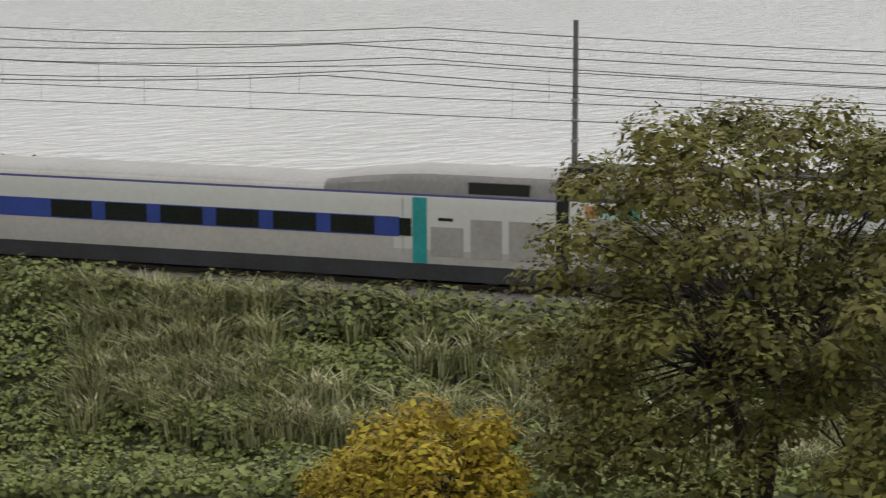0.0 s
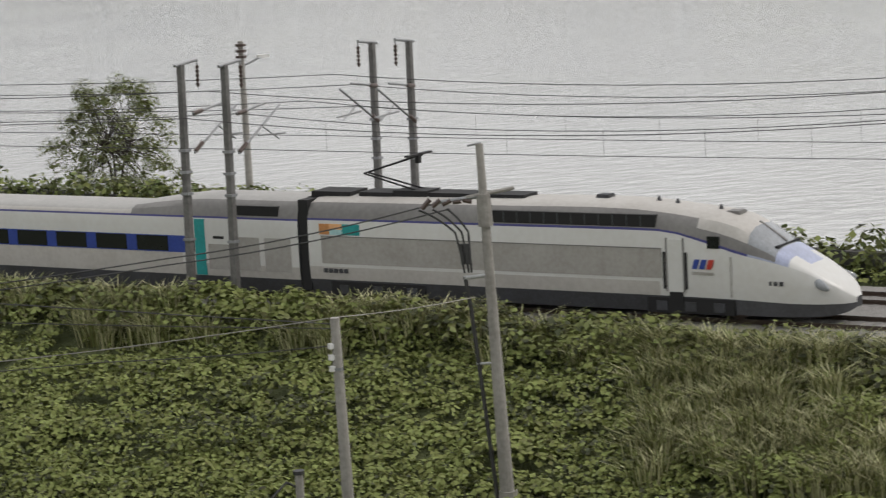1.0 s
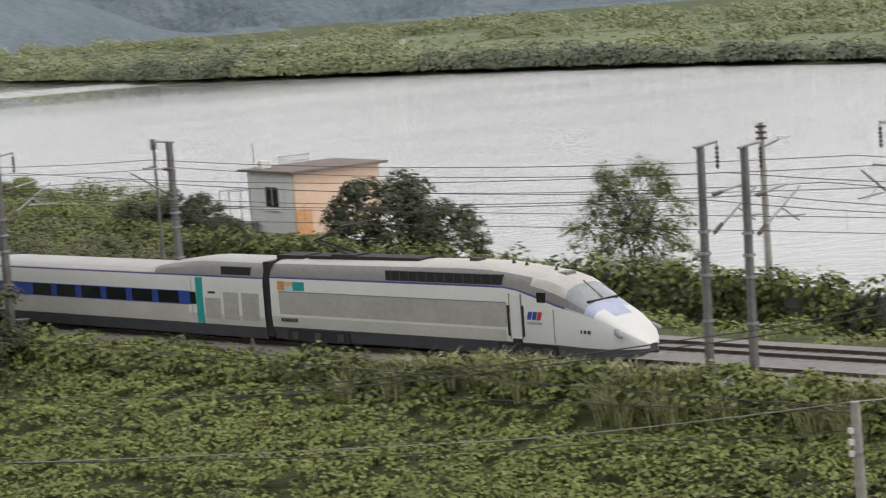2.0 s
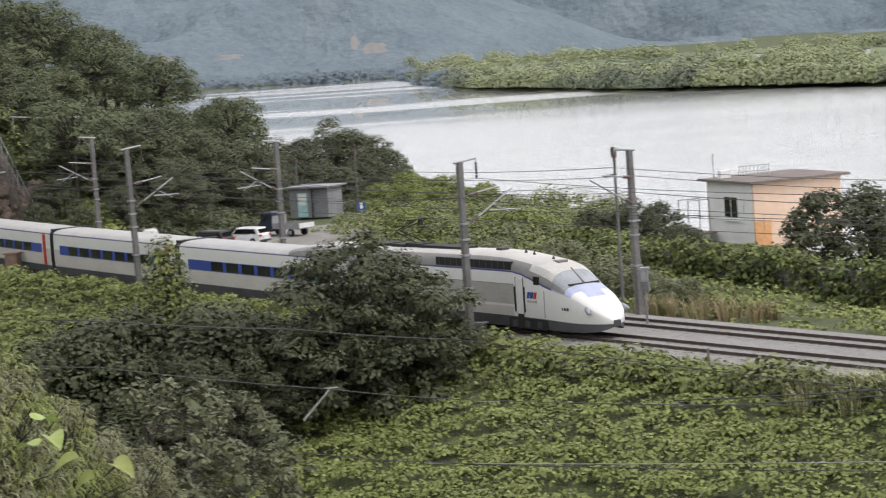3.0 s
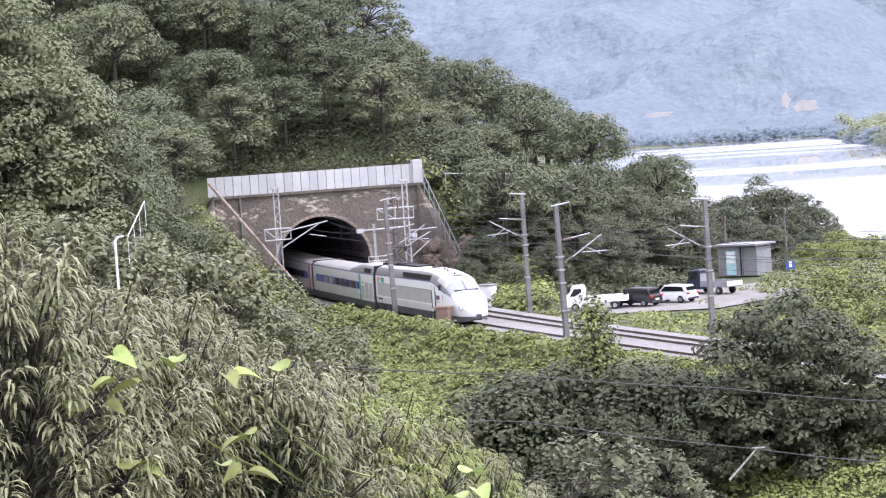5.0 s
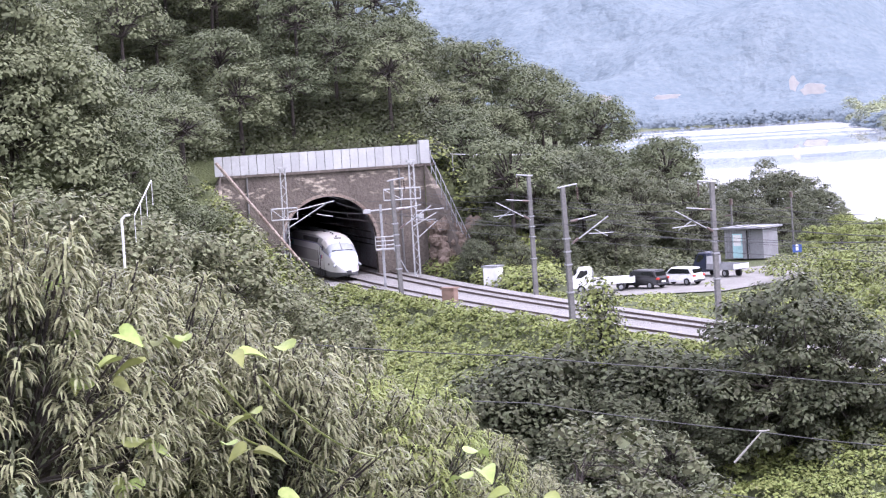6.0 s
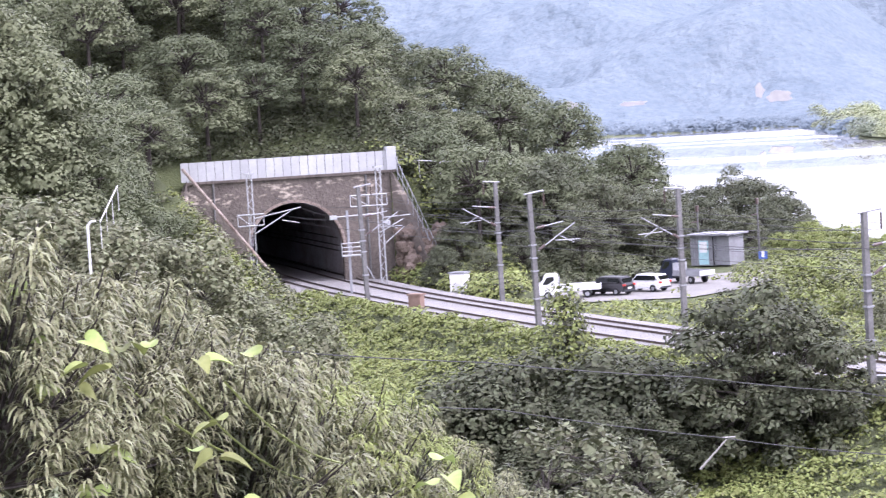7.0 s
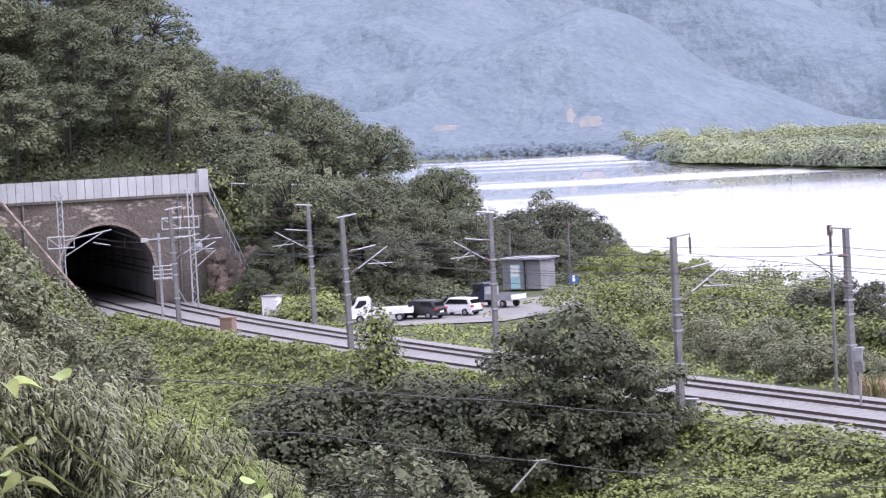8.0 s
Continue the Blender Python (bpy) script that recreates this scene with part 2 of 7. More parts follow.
def water_material():
    m = bpy.data.materials.new("river_water")
    m.use_nodes = True
    nt = m.node_tree
    b = nt.nodes["Principled BSDF"]
    b.inputs["Base Color"].default_value = (0.60, 0.605, 0.595, 1)
    b.inputs["Roughness"].default_value = 0.12
    geo = nt.nodes.new("ShaderNodeNewGeometry")
    mp = nt.nodes.new("ShaderNodeMapping")
    mp.inputs["Rotation"].default_value, mp.inputs["Scale"].default_value = (0, 0, radians(25)), (0.85, 1.5, 1)
    nt.links.new(geo.outputs["Position"], mp.inputs["Vector"])
    n = nt.nodes.new("ShaderNodeTexNoise")
    n.inputs["Scale"].default_value, n.inputs["Detail"].default_value, n.inputs["Roughness"].default_value = 0.55, 5.0, 0.6
    nt.links.new(mp.outputs[0], n.inputs["Vector"])
    big = nt.nodes.new("ShaderNodeTexNoise")
    big.inputs["Scale"].default_value, big.inputs["Detail"].default_value = 0.012, 3.0
    nt.links.new(mp.outputs[0], big.inputs["Vector"])
    st = nt.nodes.new("ShaderNodeMapRange")
    st.inputs["From Min"].default_value, st.inputs["From Max"].default_value = 0.42, 0.62
    st.inputs["To Min"].default_value, st.inputs["To Max"].default_value = 0.35, 0.85
    nt.links.new(big.outputs["Fac"], st.inputs["Value"])
    # calm streaks towards the far shore
    mp2 = nt.nodes.new("ShaderNodeMapping")
    mp2.inputs["Scale"].default_value = (0.0022, 0.016, 1)
    nt.links.new(geo.outputs["Position"], mp2.inputs["Vector"])
    calm = nt.nodes.new("ShaderNodeTexNoise")
    calm.inputs["Scale"].default_value, calm.inputs["Detail"].default_value = 1.0, 4.0
    nt.links.new(mp2.outputs[0], calm.inputs["Vector"])
    c2 = nt.nodes.new("ShaderNodeMapRange")
    c2.inputs["From Min"].default_value, c2.inputs["From Max"].default_value = 0.51, 0.55
    c2.inputs["To Min"].default_value, c2.inputs["To Max"].default_value = 0.0, 1.0
    nt.links.new(calm.outputs["Fac"], c2.inputs["Value"])
    sep = nt.nodes.new("ShaderNodeSeparateXYZ")
    nt.links.new(geo.outputs["Position"], sep.inputs[0])
    far = nt.nodes.new("ShaderNodeMapRange")
    far.inputs["From Min"].default_value, far.inputs["From Max"].default_value = 520, 640
    nt.links.new(sep.outputs["Y"], far.inputs["Value"])
    mx = nt.nodes.new("ShaderNodeMix")
    mx.inputs["A"].default_value = 1.0
    nt.links.new(far.outputs[0], mx.inputs["Factor"])
    nt.links.new(c2.outputs[0], mx.inputs["B"])
    mul = nt.nodes.new("ShaderNodeMath")
    mul.operation = "MULTIPLY"
    nt.links.new(st.outputs[0], mul.inputs[0])
    nt.links.new(mx.outputs["Result"], mul.inputs[1])
    gloss = nt.nodes.new("ShaderNodeMapRange")
    gloss.inputs["To Min"].default_value, gloss.inputs["To Max"].default_value = 0.0, 0.12
    nt.links.new(mx.outputs["Result"], gloss.inputs["Value"])
    nt.links.new(gloss.outputs[0], b.inputs["Roughness"])
    bp = nt.nodes.new("ShaderNodeBump")
    bp.inputs["Distance"].default_value = 0.5
    nt.links.new(mul.outputs[0], bp.inputs["Strength"])
    nt.links.new(n.outputs["Fac"], bp.inputs["Height"])
    nt.links.new(bp.outputs[0], b.inputs["Normal"])
    return m


M["water"] = water_material()


# ---- mesh helpers ----
def mesh_from(name, verts, faces, mats, index=None, smooth=False):
    me = bpy.data.meshes.new(name)
    me.from_pydata([tuple(v) for v in verts], [], [tuple(f) for f in faces])
    for m in mats:
        me.materials.append(m)
    if index is not None:
        me.polygons.foreach_set("material_index", list(index))
    if smooth:
        me.polygons.foreach_set("use_smooth", [True] * len(me.polygons))
    me.update()
    return me


def part(name, bm, mat, parent=None, label="", smooth=False):
    """Links a bmesh as one mesh object, under a thing or a part."""
    me = bpy.data.meshes.new(name)
    bmesh.ops.recalc_face_normals(bm, faces=bm.faces)
    bm.to_mesh(me)
    bm.free()
    me.materials.append(mat)
    if smooth:
        me.polygons.foreach_set("use_smooth", [True] * len(me.polygons))
    ob = new(name, me)
    ob.parent = parent
    if label:
        tagged(ob, label)
    return ob


def link(name, me, parent=None, label=""):
    ob = new(name, me)
    ob.parent = parent
    if label:
        tagged(ob, label)
    return ob


def box(bm, x0, x1, y0, y1, z0, z1, bevel=0.0):
    c = bmesh.ops.create_cube(bm, size=1.0, matrix=Matrix.Translation(((x0 + x1) / 2, (y0 + y1) / 2, (z0 + z1) / 2)) @ Matrix.Diagonal((x1 - x0, y1 - y0, z1 - z0, 1)))
    if bevel:
        es = list({e for v in c["verts"] for e in v.link_edges})
        bmesh.ops.bevel(bm, geom=es, offset=bevel, segments=2, affect="EDGES")
    return bm


def boxed(*a, bevel=0.0):
    return box(bmesh.new(), *a, bevel=bevel)


def rod(bm, a, b, r0, r1=None, seg=8):
    """A tapered rod from a to b."""
    a, b = Vector(a), Vector(b)
    d = b - a
    m = Matrix.Translation((a + b) / 2) @ d.to_track_quat("Z", "Y").to_matrix().to_4x4()
    bmesh.ops.create_cone(bm, cap_ends=True, segments=seg, radius1=r0, radius2=r0 if r1 is None else r1, depth=d.length, matrix=m)
    return bm


def rodded(a, b, r0, r1=None, seg=8):
    return rod(bmesh.new(), a, b, r0, r1, seg)


def empty(name, m=None, label="", category="", group="", kind=""):
    ob = new(name)
    if m is not None:
        ob.matrix_basis = m
    return tagged(ob, label, category, group, kind)


def wire(name, pts, r, mat, sag=0.0, label="", category="cable", group="", parent=None):
    """A cable along points, hanging by sag between each two."""
    verts, faces, ring = [], [], []
    line = []
    for a, b in zip(pts[:-1], pts[1:]):
        a, b = Vector(a), Vector(b)
        n = 10 if sag else 1
        for i in range(n):
            k = i / n
            line.append(a.lerp(b, k) - Vector((0, 0, 4 * sag * k * (1 - k))))
    line.append(Vector(pts[-1]))
    for i, p in enumerate(line):
        d = (line[min(i + 1, len(line) - 1)] - line[max(i - 1, 0)]).normalized()
        s = d.cross(Vector((0, 0, 1)))
        s = s.normalized() if s.length > 1e-4 else Vector((1, 0, 0))
        u = s.cross(d)
        for j in range(4):
            q = math.pi / 2 * j
            verts.append(p + r * (math.cos(q) * s + math.sin(q) * u))
        if i:
            o = 4 * i
            faces += [(o - 4 + j, o - 4 + (j + 1) % 4, o + (j + 1) % 4, o + j) for j in range(4)]
    ob = link(name, mesh_from(name, verts, faces, [mat]), parent)
    return tagged(ob, label, category, group) if label else ob


# ---- the plan ----
C3, C2, C1, C0 = 2.88214e-06, 7.08954e-04, -0.543829, 9.58547
Y_LOW, Y_HIGH = 30.0, 222.0
PORTAL_Y = 217.0


def track_x(y):
    q = min(max(y, Y_LOW), Y_HIGH) - 130
    return C3 * q ** 3 + C2 * q * q + C1 * q + C0 + (y - 130 - q) * (3 * C3 * q * q + 2 * C2 * q + C1)


def track_slope(y):
    q = min(max(y, Y_LOW), Y_HIGH) - 130
    return 3 * C3 * q * q + 2 * C2 * q + C1


def beside(y, o, z=0.0):
    """The point o metres to the river side of the near track's middle, at that y of the track."""
    s = track_slope(y)
    n = math.hypot(1, s)
    return Vector((track_x(y) + o / n, y - o * s / n, z))


def polar(yaw, d):
    return -d * math.sin(radians(yaw)), d * math.cos(radians(yaw))


_ty = np.arange(-60.0, 620.0, 0.5)
_tx = np.array([track_x(v) for v in _ty])
_ts = np.concatenate([[0], np.cumsum(np.hypot(np.diff(_tx), np.diff(_ty)))])
_ts -= np.interp(0.0, _ty, _ts)


def y_at(s):
    return float(np.interp(s, _ts, _ty))


# ---- ground, river, distance ----
RNG = np.random.default_rng(7)


def smooth01(v):
    v = np.clip(v, 0, 1)
    return v * v * (3 - 2 * v)


def wave(x, y, scale, seed=0.0):
    """Smooth uneven waves, about -1 to 1."""
    a, b = x / scale + seed, y / scale - 1.7 * seed
    return (np.sin(a * 1.7 + 1.3 * np.sin(b * 1.1 + seed)) + np.sin(b * 1.9 + 1.7 * np.sin(a * 0.8)) + 0.6 * np.sin(2.7 * a + 2.3 * b + 2 * seed)) / 2.6


def offset(x, y):
    q = np.clip(y, Y_LOW, Y_HIGH) - 130
    s = 3 * C3 * q * q + 2 * C2 * q + C1
    tx = C3 * q ** 3 + C2 * q * q + C1 * q + C0 + (y - 130 - q) * s
    return (x - tx) / np.sqrt(1 + s * s)


def far_shore(yaw):
    return np.interp(yaw, [-90, -50, -31, -23.5, -16.8, -9.3, -5.5, -4.6, -3.9, 0, 30], [360, 385, 440, 520, 595, 700, 850, 1010, 1180, 1190, 1230])


def ground_z(x, y):
    x, y = np.asarray(x, float), np.asarray(y, float)
    o, r = offset(x, y), np.hypot(x, y)
    yaw = np.degrees(np.arctan2(-x, y))
    near = np.maximum(-0.75 - 0.26 * np.maximum(0, -o - 4.2), -5.5) + 0.25 * wave(x, y, 6, 3) * smooth01((-o - 4) / 4)
    near = near + 1.35 * smooth01((y - 118) / 10) * smooth01((200 - y) / 6) * np.clip(1 - np.abs(o + 4.7) / 1.9, 0, 1)
    near = near + 0.75 * smooth01((y - 66) / 8) * smooth01((98 - y) / 8) * np.clip(1 - np.abs(o + 4.6) / 1.8, 0, 1)
    left_bank = np.minimum(1.6 * np.maximum(0, -o - 5.2), 14) * smooth01((y - 178) / 24)
    near = np.maximum(near, near + left_bank)
    own = np.where(r < 130, 13.4 - 0.255 * r, -20)
    near = np.maximum(near, own)
    shore = np.interp(y, [-200, 90, 118, 140, 168, 220, 300, 330, 360], [25, 26, 28, 36, 56, 70, 86, 60, -60])
    lake = -0.75 - 0.4 * smooth01((o - 10) / 8) - 8 * smooth01((o - shore + 14) / 16)
    ridge = np.interp(x, [-300, -95, -60, -33, -28, -22, -13.6, -5, 3, 15, 40], [60, 44, 31, 20.5, 15.5, 14.2, 9.5, 3.4, -0.4, -1.5, -6])
    hill = ridge * smooth01((y - 200) / 62) * smooth01((o - 8.5) / 9)
    z = np.where(o < 1, near, np.maximum(lake, np.where(hill > 0.2, hill - 0.75, lake)))
    behind = y - (PORTAL_Y + 1.5) - 0.27 * (x + 30)
    cap = np.where((behind > 0) & (o > -40) & (o < 15), 9.6 + 0.55 * np.clip(behind - 1, 0, 60), -20)
    cap = np.where(o > 11, cap - (o - 11) * 2.2, cap)
    z = np.where(behind > 0, np.maximum(z, np.minimum(cap, np.maximum(ridge + 3, 9.6))), z)
    z = np.where((behind > 0) & (o <= 1), np.maximum(z, ridge * smooth01((y - 190) / 60)), z)
    yard = smooth01((y - 184) / 5) * smooth01((214 - y) / 5) * smooth01((x + 9) / 4) * smooth01((17 - x) / 4)
    z = np.where(o > 9, z * (1 - yard) + (-0.95) * yard, z)
    out = smooth01((y - 345) / 40)
    z = z * (1 - out) + (-9.5) * out
    fs = far_shore(yaw)
    far = -9.0 + np.clip((r - fs) * 0.12 + 3.0, 0, 3.6) + np.clip((r - fs - 20) * 0.008, 0, 3)
    return np.where((r > 330) & (far > -9) & (y > 60), np.maximum(far, -9.5), z)


def grid_mesh(name, xs, ys, zf, mat):
    X, Y = np.meshgrid(xs, ys)
    Z = zf(X, Y)
    nx, ny = len(xs), len(ys)
    v = np.stack([X.ravel(), Y.ravel(), Z.ravel()], 1)
    i = (np.arange(ny - 1)[:, None] * nx + np.arange(nx - 1)[None]).ravel()
    return mesh_from(name, v.tolist(), np.stack([i, i + 1, i + nx + 1, i + nx], 1).tolist(), [mat], smooth=True)


def axis(*spans):
    return np.unique(np.concatenate([np.arange(a, b, d) for a, b, d in spans]))


_gx = axis((-4200, -300, 260), (-300, -90, 12), (-90, 140, 2.0), (140, 900, 25), (900, 4300, 260))
_gy = axis((-1200, -20, 120), (-20, 300, 2.0), (300, 420, 10), (420, 1400, 25), (1400, 4600, 200))
_gm = grid_mesh("ground", _gx, _gy, ground_z, M["soil"])
_b = bmesh.new()
_b.from_mesh(_gm)
_cut = []
for _f in _b.faces:
    _c = _f.calc_center_median()
    _lx, _ly = (_c.x + 30) * 0.966 + (_c.y - PORTAL_Y) * 0.26, -(_c.x + 30) * 0.26 + (_c.y - PORTAL_Y) * 0.966
    if abs(_lx) < 5.4 and -4 < _ly < 9 and max(v.co.z for v in _f.verts) > -0.5 and min(v.co.z for v in _f.verts) < 9.3:
        _cut.append(_f)
bmesh.ops.delete(_b, geom=_cut, context="FACES")
_b.to_mesh(_gm)
_b.free()
ground = tagged(link("ground", _gm), "green overgrown earth banks beside the railway and river", "ground", kind="structure")
WATER_Z = -6.0
_w = 4800
water = tagged(link("water", mesh_from("water", [(-_w, -1500, WATER_Z), (_w, -1500, WATER_Z), (_w, _w, WATER_Z), (-_w, _w, WATER_Z)], [(0, 1, 2, 3)], [M["water"]])),
               "wide pale river with fine ripples", "river", kind="structure")


def build_mountain():
    yaws, rs = np.arange(-75, 40, 0.3), np.concatenate([np.arange(1280, 2000, 16), np.arange(2000, 2900, 40)])
    A, R = np.meshgrid(np.radians(yaws), rs)
    X, Y = -R * np.sin(A), R * np.cos(A)
    start = 1290 + 160 * smooth01((-np.degrees(A) - 4) / 6)
    spur = 0.8 + 0.42 * wave(X, Y, 300, 2.0) + 0.22 * wave(X, Y, 110, 5.0)
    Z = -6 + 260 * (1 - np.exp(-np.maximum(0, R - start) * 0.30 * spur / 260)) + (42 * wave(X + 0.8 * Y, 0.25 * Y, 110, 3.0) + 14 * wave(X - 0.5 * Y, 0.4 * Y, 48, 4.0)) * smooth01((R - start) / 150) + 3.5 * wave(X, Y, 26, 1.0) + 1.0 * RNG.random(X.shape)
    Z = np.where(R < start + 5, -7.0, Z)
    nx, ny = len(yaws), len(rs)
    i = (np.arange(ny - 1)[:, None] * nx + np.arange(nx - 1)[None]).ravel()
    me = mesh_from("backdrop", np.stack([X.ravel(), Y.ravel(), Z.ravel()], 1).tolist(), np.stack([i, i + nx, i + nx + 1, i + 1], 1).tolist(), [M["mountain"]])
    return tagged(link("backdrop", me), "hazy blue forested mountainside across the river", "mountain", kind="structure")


build_mountain()


# ---- railway ----
def ribbon(name, y0, y1, step, section, mat, mats=None, index=None):
    """A section of (offset, z) points swept along the track."""
    ys = np.arange(y0, y1 + step / 2, step)
    verts, faces, mi, n = [], [], [], len(section)
    for k, y in enumerate(ys):
        verts += [beside(y, o, z) for o, z in section]
        if k:
            b = k * n
            faces += [(b - n + j, b - n + j + 1, b + j + 1, b + j) for j in range(n - 1)]
            mi += list(index) if index else [0] * (n - 1)
    return mesh_from(name, verts, faces, mats or [mat], mi)


def build_railway():
    bed = tagged(link("track_bed", ribbon("track_bed", -30, 470, 2.0, [(-4.6, -0.95), (-2.6, -0.22), (-1.5, -0.165), (1.5, -0.165), (2.2, -0.2), (2.9, -0.165), (5.9, -0.165), (7.4, -0.26), (9.2, -0.95)], M["ballast"])),
                 "pink-grey crushed stone ballast under two tracks", "ballast", kind="structure")
    for base in (0.0, 4.4):
        tr = empty("railway_track", None, "pair of worn steel rails on concrete sleepers in ballast", "track", "railway tracks", "structure")
        for side in (-0.75, 0.75):
            c = base + side
            sec = [(c - 0.075, -0.16), (c - 0.02, -0.13), (c - 0.036, -0.03), (c - 0.036, 0.0), (c + 0.036, 0.0), (c + 0.036, -0.03), (c + 0.02, -0.13), (c + 0.075, -0.16)]
            link("rail", ribbon("rail", -20, 330, 2.5, sec, None, [M["rail"], M["railtop"]], [0, 0, 0, 1, 0, 0, 0]), tr)
        sl = mesh_from("sleeper", [(-1.25, -.13, -.24), (1.25, -.13, -.24), (1.25, .13, -.24), (-1.25, .13, -.24), (-1.25, -.1, -.15), (1.25, -.1, -.15), (1.25, .1, -.15), (-1.25, .1, -.15)],
                       [(4, 5, 6, 7), (0, 1, 5, 4), (1, 2, 6, 5), (2, 3, 7, 6), (3, 0, 4, 7)], [M["sleeper"]])
        s = _ts[np.searchsorted(_ty, 52.0)]
        for k in range(280):
            y = y_at(s + 0.62 * k)
            p = beside(y, base)
            ob = link("sleeper", sl, tr)
            ob.matrix_basis = Matrix.Translation((p.x, p.y, 0)) @ Matrix.Rotation(math.atan2(-track_slope(y), 1), 4, "Z")


build_railway()


# ---- the train ----
def loft(name, stations, zones, parent, label=""):
    """A car body: each station is (x, [(y, z), ...]) from the lower edge to the roof's middle, mirrored; zones give a material a strip."""
    n = len(stations[0][1])
    ring = 2 * n - 1
    verts, faces, mi = [], [], []
    mats = []
    for k, (x, pr) in enumerate(stations):
        for y, z in pr:
            verts.append((x, -y, z))
        for y, z in reversed(pr[:-1]):
            verts.append((x, y, z))
        if k:
            b = k * ring
            for j in range(ring - 1):
                faces.append((b - ring + j, b + j, b + j + 1, b - ring + j + 1))
                strip = j if j < n - 1 else ring - 2 - j
                m = zones(strip, (stations[k - 1][0] + x) / 2)
                if m not in mats:
                    mats.append(m)
                mi.append(mats.index(m))
    for k in (0, len(stations) - 1):
        b = k * ring
        faces.append(tuple(range(b, b + ring)) if k else tuple(reversed(range(b, b + ring))))
        mi.append(0)
    me = mesh_from(name, verts, faces, [M[m] for m in mats], mi, smooth=True)
    ob = link(name, me, parent, label)
    me.set_sharp_from_angle(angle=radians(35))
    return ob


def bogie(parent, x):
    b = bmesh.new()
    box(b, x - 1.9, x + 1.9, -1.15, -1.0, 0.42, 0.66)
    box(b, x - 1.9, x + 1.9, 1.0, 1.15, 0.42, 0.66)
    box(b, x - 0.4, x + 0.4, -1.0, 1.0, 0.4, 0.7)
    bg = part("bogie", b, M["skirt"], parent, "black steel bogie frame")
    for dx in (-1.5, 1.5):
        w = bmesh.new()
        rod(w, (x + dx, -0.83, 0.46), (x + dx, -0.69, 0.46), 0.46, seg=20)
        rod(w, (x + dx, 0.69, 0.46), (x + dx, 0.83, 0.46), 0.46, seg=20)
        rod(w, (x + dx, -0.8, 0.46), (x + dx, 0.8, 0.46), 0.08, seg=8)
        part("wheelset", w, M["rail"], bg)


def side_panel(name, x0, x1, z0, z1, mat, parent, out=1.425, depth=0.03, label="", both=True):
    for sgn in ((-1, 1) if both else (-1,)):
        y0, y1 = sorted((sgn * (out - 0.12), sgn * (out + depth)))
        part(name, boxed(x0, x1, y0, y1, z0, z1), M[mat], parent, label)


PLEN, MLEN, TLEN = 20.6, 22.4, 20.8


